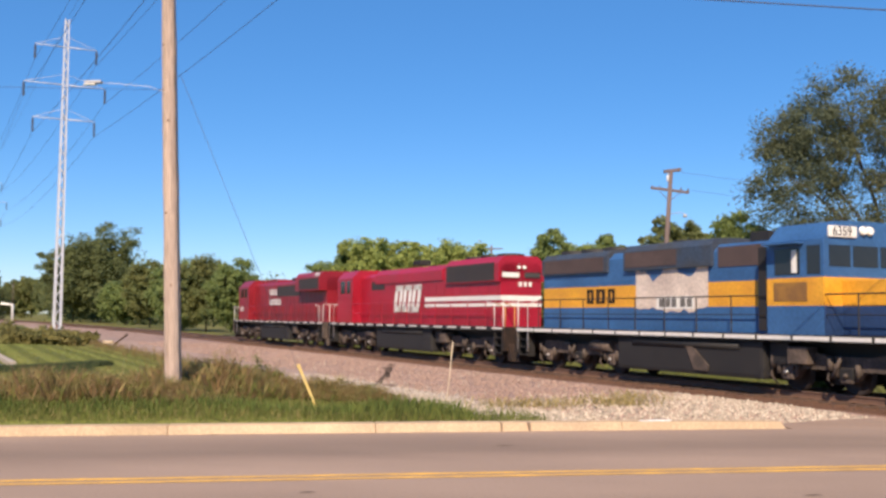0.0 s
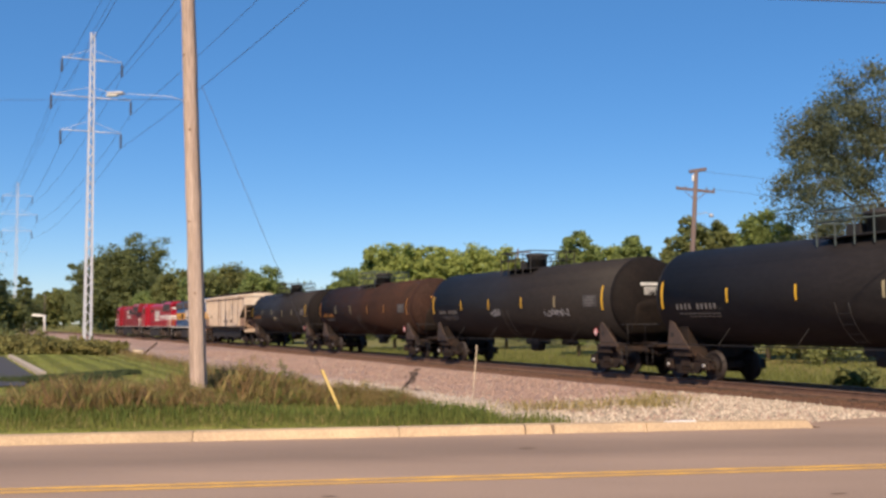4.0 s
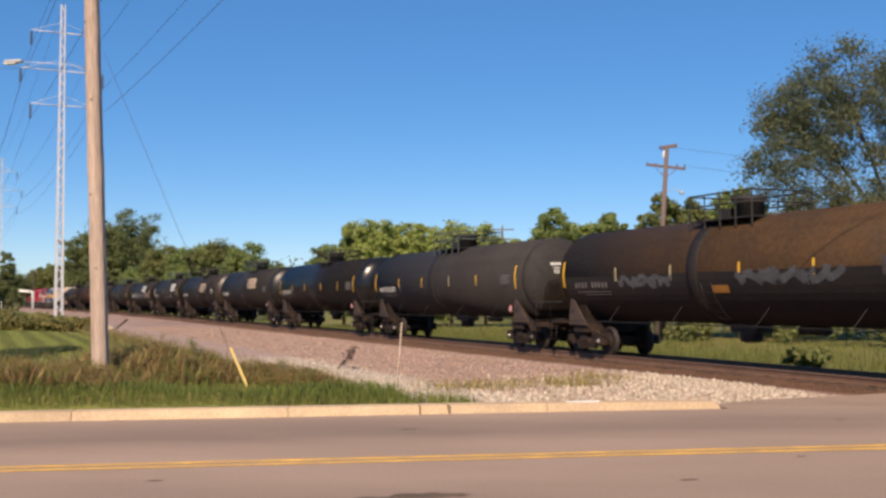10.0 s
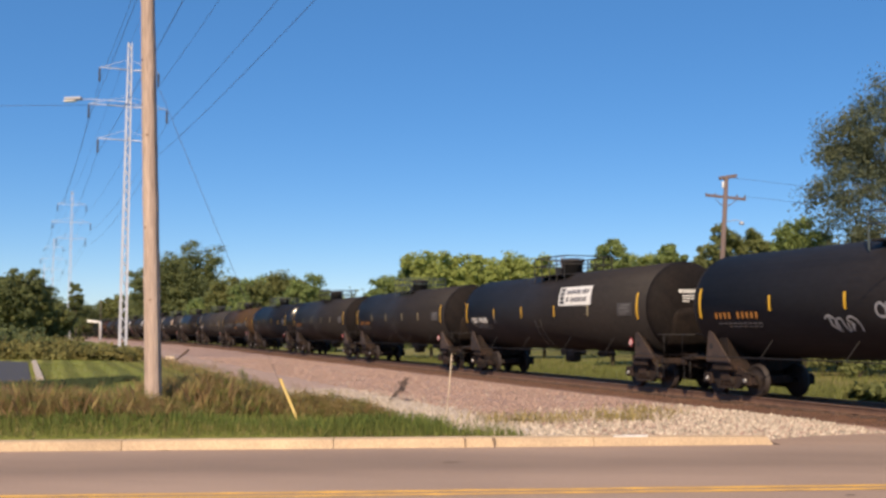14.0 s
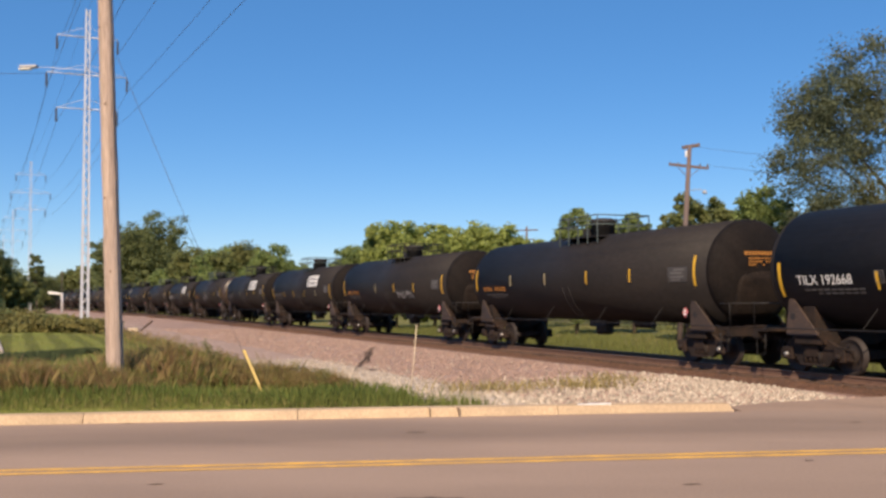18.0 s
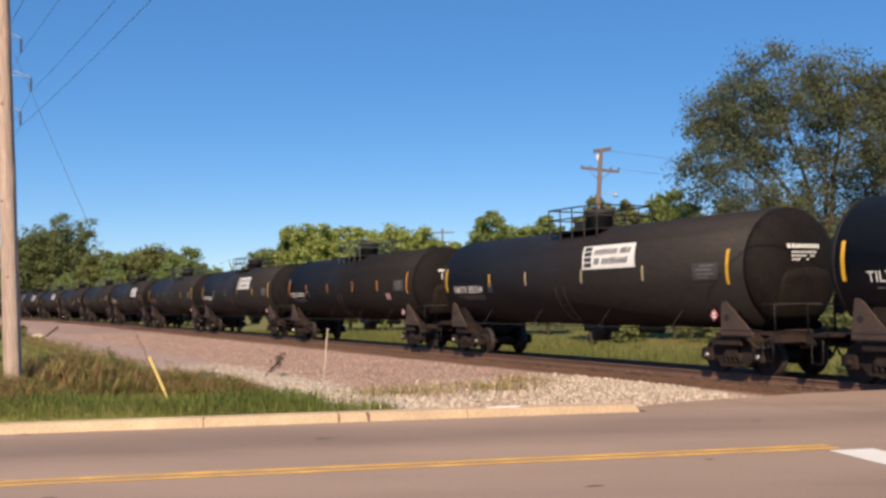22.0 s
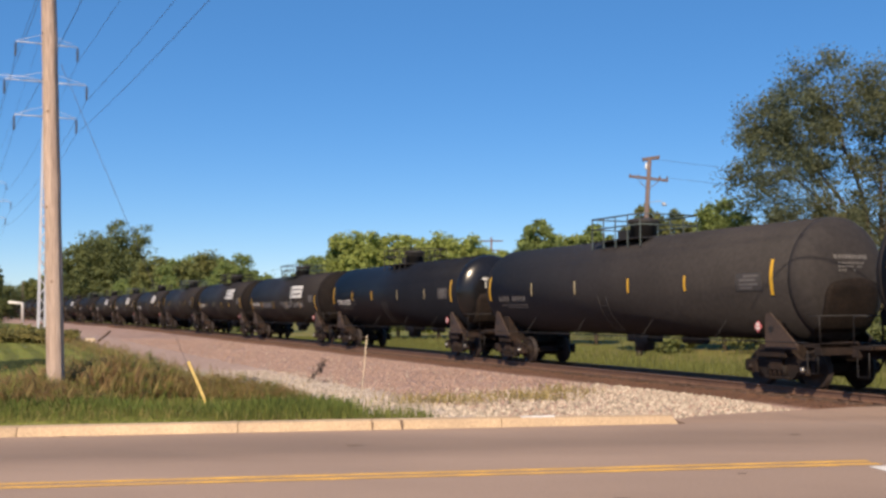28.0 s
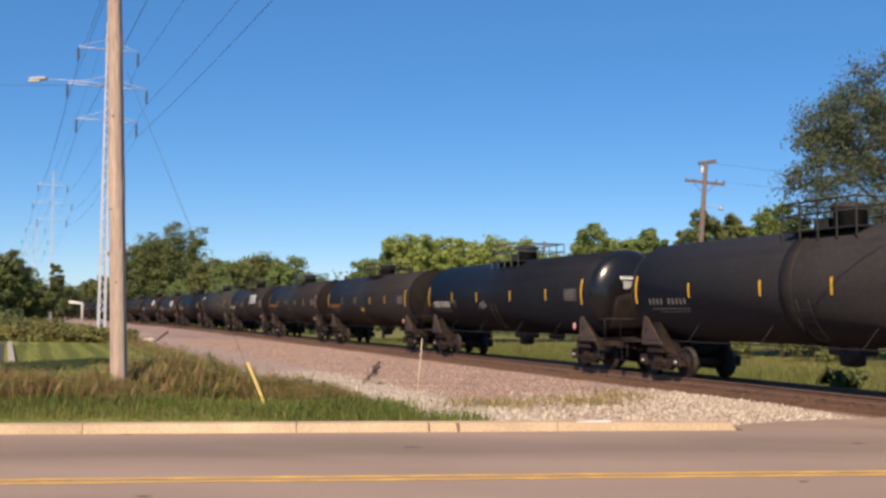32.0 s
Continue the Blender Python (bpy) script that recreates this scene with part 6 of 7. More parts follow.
def hopper_car(i):
    car = empty("hopper_car", at_pose(0), "weathered beige covered hopper car with rusty ribs", "hopper car", "freight train")
    hb = 8.35

    def hull(bm):
        o = [(-hb, 3.4), (-hb, 4.15), (hb, 4.15), (hb, 3.4), (6.5, 2.3), (6.35, 1.56), (-6.35, 1.56), (-6.5, 2.3)]
        prism(bm, o, -1.5, 1.5)
    part("body", hull, HOPPER, car)
    part("roof", lambda bm: prism(bm, [(-1.56, 4.11), (1.56, 4.11), (1.5, 4.22), (0.5, 4.42), (-0.5, 4.42), (-1.5, 4.22)], -hb - 0.08, hb + 0.08, "x"), HOPPER, car)

    def walk_grid(bm):
        for y in (0.42, -0.42):
            box(bm, -hb, hb, y - 0.28, y + 0.28, 4.54, 4.58)
            for k in range(18):
                x = -hb + 0.3 + k * 0.94
                rod(bm, (x, y, 4.36), (x, y, 4.56), 0.025, 5)
        for k in range(6):
            box(bm, -7.4 + k * 2.7, -5.9 + k * 2.7, -0.35, 0.35, 4.36, 4.52, 0.03)
        for k in range(14):
            rod(bm, (-hb + 0.3 + k * 1.24, 1.1, 4.26), (-hb + 0.3 + k * 1.24, 1.1, 4.6), 0.022, 5)
    part("roof_walk", walk_grid, UNDER, car)
    for k in range(15):
        x = -7.0 + k * 1.0
        part("rib", lambda bm: box(bm, -0.032, 0.032, 1.5, 1.55, 1.56 if abs(x) < 6.4 else 2.85, 4.12, 0.008), HOPPER_RUST if k in (1, 3, 6, 8, 9) else HOPPER_RIB, car, m=pose(x, 0, 0), key=f"rib{abs(x) < 6.4}{k in (1, 3, 6, 8, 9)}")
        part("rib", lambda bm: box(bm, -0.032, 0.032, -1.55, -1.5, 1.56 if abs(x) < 6.4 else 2.85, 4.12, 0.008), HOPPER_RIB, car, m=pose(x, 0, 0), key=f"ribn{abs(x) < 6.4}")
    for y in (1.5, -1.5):
        part("top_chord", lambda bm: box(bm, -hb, hb, y - 0.02, y + 0.1 * (1 if y > 0 else -1), 4.02, 4.15), HOPPER_RIB, car)
        part("side_sill", lambda bm: box(bm, -hb - 0.2, hb + 0.2, y - 0.06, y + 0.1 * (1 if y > 0 else -1), 1.44, 1.58), UNDER, car)
    for s in (1, -1):
        m = pose(0, 0, 0, 0, 0, 0 if s > 0 else 180)

        def frame_end(bm):
            for y in (1.4, -1.4):
                rod(bm, (hb - 0.1, y, 1.3), (hb - 0.1, y, 4.2), 0.06, 6)
                rod(bm, (hb - 0.1, y, 1.35), (6.6, y, 2.0), 0.04, 6)
                for k in range(6):
                    rod(bm, (hb + 0.02, y, 1.6 + k * 0.42), (hb + 0.02, y * 0.7, 1.6 + k * 0.42), 0.016, 5)
            box(bm, 6.3, 8.9, -0.3, 0.3, 0.75, 1.25)
            box(bm, 8.3, 8.75, -1.5, 1.5, 1.1, 1.3)
            box(bm, 6.6, hb, -1.45, 1.45, 1.28, 1.36)
        part("end_frame", frame_end, HOPPER_RIB, car, m=m, key="end_frame")
        part("end_panel", lambda bm: (box(bm, 6.45, hb - 0.2, 1.34, 1.44, 1.36, 2.3, 0.02), box(bm, 6.45, hb - 0.2, -1.44, -1.34, 1.36, 2.3, 0.02), box(bm, 6.4, 6.5, -1.4, 1.4, 1.36, 2.3)), HOPPER_RUST, car, "rusty beige end panel", m=m, key="end_panel")
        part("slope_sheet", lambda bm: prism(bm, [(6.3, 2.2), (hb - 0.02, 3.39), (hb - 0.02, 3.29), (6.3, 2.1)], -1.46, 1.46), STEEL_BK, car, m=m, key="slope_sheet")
        coupler(car, 9.08 * s)
        truck(car, 6.9 * s, 2, 1.78, 0.457, UNDER, i)
    for k in range(3):
        x = -3.6 + k * 3.6
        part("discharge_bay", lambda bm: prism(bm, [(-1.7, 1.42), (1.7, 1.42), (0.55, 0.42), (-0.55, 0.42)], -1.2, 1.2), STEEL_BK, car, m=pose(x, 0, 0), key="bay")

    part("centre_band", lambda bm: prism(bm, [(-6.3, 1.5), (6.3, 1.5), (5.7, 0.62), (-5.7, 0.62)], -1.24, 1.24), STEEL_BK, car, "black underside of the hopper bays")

    def marks(bm):
        rng = random.Random(2)
        for x0, z0, n, h in ((6.0, 2.6, 2, 0.14), (6.1, 2.32, 6, 0.18), (2.5, 2.3, 2, 0.14), (0.3, 1.95, 5, 0.16), (-1.3, 1.9, 3, 0.2)):
            for k in range(n):
                w = rng.uniform(0.07, 0.12)
                box(bm, x0 - k * 0.22 - w, x0 - k * 0.22, 1.501, 1.507, z0, z0 + h)
    as_stuff(part("lettering", marks, UNDER, car))
    part("rust_patch", lambda bm: (box(bm, -3.6, -2.9, 1.502, 1.508, 1.9, 2.2), box(bm, -5.5, -4.8, 1.502, 1.508, 1.6, 1.75)), UNDER, car)
    return car


def handrail(bm, x0, x1, y, z, n, top=1.05):
    for k in range(n + 1):
        x = x0 + (x1 - x0) * k / n
        rod(bm, (x, y, z), (x, y, z + top), 0.02, 5)
    rod(bm, (x0, y, z + top), (x1, y, z + top), 0.022, 5)
    rod(bm, (x0, y, z + top * 0.5), (x1, y, z + top * 0.5), 0.014, 5)


def loco_base(i, name, label, half, truck_x, base, sill_mat, rail_mat, step_mat, deck=1.52):
    car = empty(name, at_pose(0), label, "locomotive", "freight train")
    hb = half - 0.55
    part("frame", lambda bm: (box(bm, -hb, hb, -1.5, 1.5, deck - 0.18, deck, 0.02), box(bm, -hb, hb, -0.7, 0.7, 0.95, deck - 0.15)), STEEL_BK, car)
    for y in (1.5, -1.5):
        n = 15
        for k in range(n):
            part("sill_stripe", lambda bm: box(bm, 0.05, 2 * hb / n - (0.05 if i == 2 else 0.5), y, y + (0.012 if y > 0 else -0.012), deck - (0.14 if i == 2 else 0.10), deck - 0.03), sill_mat, car, "white reflective sill stripe", m=pose(-hb + 2 * hb * k / n, 0, 0), key=f"sill_stripe{i}{y}")
        part("handrail", lambda bm: handrail(bm, -hb + 1.6, hb - 1.6, y * 0.97, deck, 11), rail_mat, car)
    part("fuel_tank", lambda bm: (box(bm, -3.4, 3.4, -1.35, 1.35, 0.26, 1.32, 0.12), box(bm, -4.2, -3.5, -1.2, 1.2, 0.7, 1.3, 0.05), rod(bm, (-2.5, 1.3, 1.15), (2.5, 1.3, 1.15), 0.12, 10)), STEEL_BK, car)
    for s in (1, -1):
        m = pose(0, 0, 0, 0, 0, 0 if s > 0 else 180)
        part("pilot", lambda bm: (box(bm, hb - 0.05, hb + 0.12, -1.5, 1.5, 0.55, deck, 0.02), prism(bm, [(hb + 0.1, 0.9), (hb + 0.1, 0.15), (hb + 0.42, 0.15)], -1.3, 1.3)), step_mat, car, m=m, key="pilot%.2f" % half)

        def steps(bm):
            for y in (1.3, -1.3):
                for k in range(4):
                    box(bm, hb - 0.75, hb - 0.1, y - 0.18, y + 0.18, 0.45 + k * 0.3, 0.48 + k * 0.3)
                for x in (hb - 0.75, hb - 0.12):
                    box(bm, x - 0.02, x + 0.02, y - 0.18, y + 0.18, 0.42, deck)
        part("step_ladder", steps, STEEL_BK, car, m=m, key="steps%.2f" % half)

        def rails(bm):
            for y in (1.45, -1.45):
                path_rod(bm, [(hb - 0.8, y, 0.6), (hb - 0.8, y, deck + 0.9), (hb - 1.5, y, deck + 1.05)], 0.024, 6)
                path_rod(bm, [(hb - 0.05, y, 0.6), (hb - 0.05, y, deck + 1.05), (hb - 0.05, y * 0.35, deck + 1.05)], 0.024, 6)
        part("step_rail", rails, SILL_W, car, m=m, key="step_rail%.2f" % half)
        coupler(car, half * s, STEEL_BK)
        truck(car, truck_x * s, 3, base, 0.508, STEEL_GY, i)
    part("air_tank", lambda bm: rod(bm, (4.0, 1.1, 0.95), (5.2, 1.1, 0.95), 0.2, 12), STEEL_GY, car)
    part("battery_box", lambda bm: box(bm, -5.0, -4.3, 0.95, 1.35, 0.75, 1.2, 0.03), STEEL_GY, car)
    return car


def hood(bm, x0, x1, w, z0, z1, c=0.22):
    prism(bm, [(-w, z0), (w, z0), (w, z1 - c), (w - c * 0.9, z1 - 0.03), (w * 0.3, z1), (-w * 0.3, z1), (-w + c * 0.9, z1 - 0.03), (-w, z1 - c)], x0, x1, "x")


def door_seams(bm, x0, x1, y, z0, z1, n):
    for k in range(n + 1):
        x = x0 + (x1 - x0) * k / n
        box(bm, x - 0.012, x + 0.012, y, y + 0.008, z0, z1)


def block_word(bm, x, z, h, widths, y, gap=0.09, slant=0.0, bar=0.0):
    """Lettering that stays unnamed: plain blocks, with a notch in each."""
    for w in widths:
        t = h * 0.2
        e = w * 0.39
        for a0, a1, b0, b1 in ((0, w, 0, t), (0, w, h - t, h), (0, e, 0, h), (w - e, w, 0, h)):
            vs = [bm.verts.new((x - aa - slant * (zz), y, z + zz)) for aa, zz in ((a0, b0), (a1, b0), (a1, b1), (a0, b1))]
            bm.faces.new(vs)
        x -= w + gap


def loco_lead(i):
    """Wide-nosed dark red engine at the head, cab first."""
    c = loco_base(i, "red_locomotive", "dark red wide-nosed diesel locomotive leading the train", 11.185, 7.1, 2.0, SILL_W, RED, STEEL_GY)
    part("engine_hood", lambda bm: hood(bm, -10.0, 6.2, 1.0, 1.52, 4.25), RED, c)
    cab = part("cab", lambda bm: hood(bm, 6.2, 9.0, 1.52, 1.52, 4.5, 0.5), RED, c)
    part("nose", lambda bm: prism(bm, [(9.0, 1.52), (10.5, 1.52), (10.5, 2.6), (10.2, 2.95), (9.0, 3.1)], -0.95, 0.95), RED, c)
    for x0, x1 in ((6.7, 7.4), (7.7, 8.4)):
        part("cab_window", lambda bm: box(bm, x0, x1, 1.522, 1.53, 3.2, 3.85), GLASS_DK, cab)
    part("radiator_wing", lambda bm: hood(bm, -10.0, -5.2, 1.52, 3.45, 4.62, 0.3), RED, c, "overhanging red radiator wing")
    part("radiator_screen", lambda bm: (box(bm, -9.8, -6.0, 1.525, 1.54, 3.55, 4.2), box(bm, -4.8, 0.5, 1.002, 1.02, 3.2, 3.9)), GRILLE, c)
    part("hood_doors", lambda bm: door_seams(bm, -9.5, 6.0, 1.0, 1.6, 3.4, 18), GRILLE, c)
    part("exhaust_stack", lambda bm: box(bm, -1.6, -0.6, -0.3, 0.3, 4.2, 4.5, 0.04), STEEL_BK, c)
    part("roof_boxes", lambda bm: (box(bm, 1.5, 4.5, -0.7, 0.7, 4.2, 4.45, 0.05), box(bm, -4.0, -2.2, -0.6, 0.6, 4.2, 4.4, 0.05)), RED, c)

    def words(bm):
        block_word(bm, 2.4, 3.3, 0.42, [0.34] * 8, 1.012, 0.07)
        block_word(bm, 2.4, 2.6, 0.42, [0.34] * 7, 1.012, 0.07)
    part("lettering", words, DECAL_W, c, "white block lettering")
    part("number_panel", lambda bm: (block_word(bm, 8.5, 2.2, 0.3, [0.2] * 4, 1.53, 0.05), block_word(bm, -9.1, 4.32, 0.2, [0.2] * 4, 1.53, 0.05)), DECAL_W, c)
    return c


def loco_second(i):
    c = loco_base(i, "red_locomotive", "bright red diesel locomotive with white stripes and block lettering", 11.075, 6.9, 2.06, SILL_W, RED_B, UNDER)
    part("engine_hood", lambda bm: hood(bm, -9.4, 6.6, 0.98, 1.52, 4.2), RED_B, c)
    cab = part("cab", lambda bm: hood(bm, 6.6, 9.0, 1.5, 1.52, 4.45, 0.45), RED_B, c)
    part("nose", lambda bm: prism(bm, [(9.0, 1.52), (10.3, 1.52), (10.3, 2.7), (10.0, 2.9), (9.0, 3.05)], -0.9, 0.9), RED_B, c)
    for x0, x1 in ((6.95, 7.5), (7.8, 8.5)):
        part("cab_window", lambda bm: box(bm, x0, x1, 1.502, 1.512, 3.15, 3.85), GLASS_DK, cab)
    part("dynamic_brake", lambda bm: hood(bm, -3.9, 4.4, 1.04, 3.6, 4.36, 0.3), RED_B, c)
    part("radiator_hood", lambda bm: hood(bm, -9.4, -4.3, 1.1, 3.4, 4.5, 0.32), RED_B, c)
    part("radiator_grille", lambda bm: box(bm, -9.05, -4.5, 1.102, 1.115, 3.45, 4.2), GRILLE, c)
    part("intake_grille", lambda bm: box(bm, 3.2, 5.0, 0.985, 1.0, 3.3, 3.75), GRILLE, c)
    part("door_seams", lambda bm: door_seams(bm, -9.2, 6.3, 0.98, 1.6, 3.4, 18), RED, c)
    for k in range(3):
        part("roof_fan", lambda bm: lathe(bm, [(4.45, 0.6), (4.6, 0.6), (4.62, 0.5)], 20, "z"), STEEL_BK, c, m=pose(-8.5 + k * 1.45, 0, 0), key="roof_fan")
    part("lettering", lambda bm: block_word(bm, 1.95, 2.12, 1.35, [0.98, 0.98, 0.98], 1.01, 0.12, 0.26), DECAL_W, c, "large slanted white block lettering")

    def bands(bm):
        for z0, z1 in ((2.62, 2.82), (2.36, 2.50)):
            box(bm, -9.405, -1.9, 0.985, 0.996, z0, z1)
            box(bm, -9.42, -9.405, -0.98, 0.996, z0, z1)
    part("white_stripe", bands, DECAL_W, c, "pair of white stripes")
    part("number_board", lambda bm: box(bm, -9.43, -9.4, 0.12, 0.92, 3.58, 3.80, 0.05), DECAL_W, c, "white rear number board")
    part("rear_lettering", lambda bm: [box(bm, -9.43, -9.402, y, y + 0.15, 3.2, 3.40, 0.02) for y in (-0.5, -0.26, -0.02)], DECAL_W, c)
    part("dark_number_board", lambda bm: box(bm, -9.43, -9.4, -0.9, -0.15, 3.58, 3.80, 0.04), STENCIL_BG, c, "dull grey rear number board")
    for y in (-0.13, 0.13):
        part("headlight", lambda bm: lathe(bm, [(-9.5, 0.06), (-9.46, 0.08), (-9.4, 0.08)], 12, "x", (0, y, 4.0)), LENS, c)
    part("exhaust_stack", lambda bm: box(bm, 0.2, 1.1, -0.3, 0.3, 4.5, 4.75, 0.04), STEEL_BK, c)
    part("grab_rail", lambda bm: [path_rod(bm, [(-10.45, s, 0.7), (-10.45, s, 2.3), (-9.6, s, 2.5)], 0.026, 6) for s in (1.35, 0.9)], mat("orange_grab_rail", (0.6, 0.3, 0.08), 0.5), c, "yellow-orange grab rail")
    return c


def loco_third(i):
    """Blue and yellow engine coupled with its cab to the rear."""
    c = loco_base(i, "blue_locomotive", "blue and yellow diesel locomotive with a bare primer patch", 10.475, 6.1, 2.0, SILL_W, STEEL_BK, UNDER)
    w = 0.98
    for z0, z1, m_, nm in ((1.52, 2.28, BLUE, "lower_hood"), (2.28, 3.02, YELLOW, "yellow_band")):
        part(nm, lambda bm: box(bm, -3.3, 8.7, -w, w, z0, z1), m_, c)
    part("upper_hood", lambda bm: hood(bm, -3.3, 8.7, w, 3.02, 4.18, 0.25), BLUE, c)
    part("radiator_hood", lambda bm: hood(bm, 4.4, 8.7, 1.08, 3.5, 4.3, 0.25), SOOT, c)
    part("dynamic_brake", lambda bm: hood(bm, -1.0, 3.4, 1.1, 3.5, 4.38, 0.25), SOOT, c)
    part("radiator_grille", lambda bm: box(bm, 4.6, 8.5, 1.082, 1.095, 3.55, 4.05), GRILLE_BR, c)
    for x0, x1, y, z0, z1 in ((0.6, 3.3, 1.102, 3.6, 4.1), (-3.1, -1.2, 0.985, 3.45, 4.05)):
        part("intake_grille", lambda bm: box(bm, x0, x1, y, y + 0.014, z0, z1), GRILLE_BR, c)
    for x in (5.1, 6.5, 7.9, 1.2):
        part("roof_fan", lambda bm: lathe(bm, [(4.2, 0.6), (4.42, 0.6), (4.44, 0.48)], 20, "z"), STEEL_BK, c, m=pose(x, 0, 0), key="roof_fan2")

    def patch(bm):
        rng = random.Random(11)
        top = [(-0.75 + 0.225 * k, 3.45 + 0.22 * math.cos(k * 0.78) + rng.uniform(-0.16, 0.12)) for k in range(17)]
        bot = [(-0.75 + 0.225 * k, 2.2 + rng.uniform(-0.1, 0.12)) for k in range(17)]
        A = [bm.verts.new((x, w + 0.008, z)) for x, z in top]
        B = [bm.verts.new((x, w + 0.008, z)) for x, z in bot]
        for k in range(16):
            bm.faces.new((A[k], A[k + 1], B[k + 1], B[k]))
        bmesh.ops.recalc_face_normals(bm, faces=bm.faces)
    part("primer_patch", patch, PATCH, c, "patch of bare whitish primer")
    part("patch_panel", lambda bm: box(bm, -0.1, 1.75, w + 0.009, w + 0.013, 2.22, 2.62), DECAL_W, c, "white lettering panel")
    as_stuff(part("patch_lettering", lambda bm: [box(bm, x, x + 0.24, w + 0.014, w + 0.018, 2.28, 2.55) for x in (0.0, 0.32, 0.75, 1.05, 1.37)], DECAL_GREY, c))
    part("lettering", lambda bm: block_word(bm, 5.75, 2.42, 0.5, [0.42, 0.55, 0.42], w + 0.012, 0.16), UNDER, c, "dark block lettering on the yellow band")
    # the cab, wider than the hood
    for z0, z1, m_, nm in ((1.52, 2.28, BLUE, "cab_lower"), (2.28, 3.02, YELLOW, "cab_band")):
        part(nm, lambda bm: box(bm, -5.75, -3.75, -1.5, 1.5, z0, z1), m_, c)
    cab = part("cab", lambda bm: hood(bm, -5.75, -3.75, 1.5, 3.02, 4.5, 0.5), BLUE, c)
    part("cab_front_panel", lambda bm: box(bm, -5.77, -5.748, -1.49, 1.49, 1.53, 2.27), NAVY_E, c, "navy panel below the windscreen")
    part("cab_window", lambda bm: box(bm, -4.95, -4.05, 1.502, 1.512, 3.1, 3.8), GLASS_DK, cab)
    part("window_shade", lambda bm: prism(bm, [(-5.1, 3.95), (-3.9, 3.95), (-3.9, 3.9), (-5.1, 3.9)], 1.5, 1.85), BLUE, cab, "blue sunshade over the window")
    part("window_post", lambda bm: box(bm, -4.85, -4.68, 1.513, 1.53, 3.15, 3.75), DECAL_W, cab)
    part("cab_door", lambda bm: box(bm, -5.65, -5.2, 1.503, 1.512, 3.1, 3.85), GLASS_DK, cab)
    for y0, y1 in ((-1.3, -0.55), (-0.45, 0.45), (0.55, 1.3)):
        part("windscreen", lambda bm: box(bm, -5.765, -5.75, y0, y1, 3.3, 3.85), GLASS_DK, cab)
    nb = part("number_board", lambda bm: box(bm, -5.81, -5.75, 0.35, 1.35, 4.05, 4.35, 0.04), DECAL_W, cab, "white number board")
    put("board_number", text_mesh("6359", 0.34, STEEL_BK), nb, Matrix(((0, 0, -1, -5.815), (-1, 0, 0, 1.22), (0, 1, 0, 4.2), (0, 0, 0, 1))))
    part("rusty_patch", lambda bm: box(bm, -5.2, -4.0, 1.502, 1.51, 2.4, 2.9), mat("brown_scuff", (0.33, 0.17, 0.03), 0.7, other=(0.2, 0.1, 0.03)), c)
    for z0, z1, m_, nm in ((1.52, 2.28, NAVY_E, "nose_lower"), (2.28, 2.95, YELLOW, "nose_band")):
        part(nm, lambda bm: box(bm, -9.4, -5.75, -0.85, 0.85, z0, z1, 0.05), m_, c)
    for y in (-0.12, 0.12):
        part("headlight", lambda bm: lathe(bm, [(-5.85, 0.1), (-5.8, 0.12), (-5.75, 0.12)], 12, "x", (0, y, 4.25)), LENS, cab)
    part("exhaust_stack", lambda bm: box(bm, -2.6, -1.8, -0.3, 0.3, 4.15, 4.5, 0.04), STEEL_BK, c)
    # shade in the gap between cab and hood, put in as a black box
    part("side_exhaust", lambda bm: box(bm, -3.74, -3.31, 0.9, 1.4, 1.6, 3.9), STEEL_BK, c, "black block standing in for the shaded gap between cab and hood")
    part("bell_plate", lambda bm: prism(bm, [(-0.4, 1.15), (-0.1, 1.25), (-0.55, 0.4), (-1.15, 0.38), (-1.2, 0.55)], 1.36, 1.4), STEEL_GY, c, "pale dusty tank end plate")
    return c


W_, O_, T_ = DECAL_W, DECAL_O, DECAL_TAN
BK, GL, NV, GY = TANK_BLACK, TANK_GLOSS, TANK_NAVY, TANK_GREY
PLAIN = "black tank car with yellow reflectors and brown trucks"
BAN = "black tank car with a white printed banner"
TANKS = [
    dict(paint=BK, mark=O_, label="black tank car with faded orange lettering", pale=True, plate=(0.5, 1.0, -20, -13, STRIPE_W)),
    dict(paint=TANK_RUST, mark=O_, stripe=DECAL_O, label="red-brown rusty tank car"),
    dict(paint=BK, mark=W_, label="black tank car with small white scrawls", graffiti=((1.5, 0.6, -22, -10, 3, 2, 0.05, SPRAY), (-3.2, -5.0, -22, -12, 4, 4, 0.05, SPRAY))),
    dict(paint=BK, mark=DECAL_GREY, label=PLAIN),
]
TANKS += [
    dict(paint=BK, mark=W_, letters="TILX", digits="196113", bx=-1.3, banner=W_, label="black tank car with a white banner and coloured graffiti", low=-2, graffiti=((4.9, 2.2, -24, 2, 7, 5, 0.12, SPRAY), (1.2, -2.8, -22, -4, 8, 8, 0.07, SPRAY_C), (-2.9, -6.4, -22, 0, 9, 6, 0.10, SPRAY), (-3.2, -6.0, -16, -4, 12, 4, 0.08, SPRAY_R))),
    dict(paint=BK, mark=W_, letters="TILX", digits="190488", bx=-3.0, banner=W_, label="black tank car with a white banner and a heart scrawl", graffiti=((7.9, 7.0, 2, 18, 21, 2, 0.06, SPRAY), (0.9, 0.1, -24, -14, 22, 2, 0.04, SPRAY), (-0.9, -1.6, -20, -12, 23, 2, 0.04, SPRAY), (-2.2, -3.4, -20, -12, 24, 3, 0.04, SPRAY))),
]
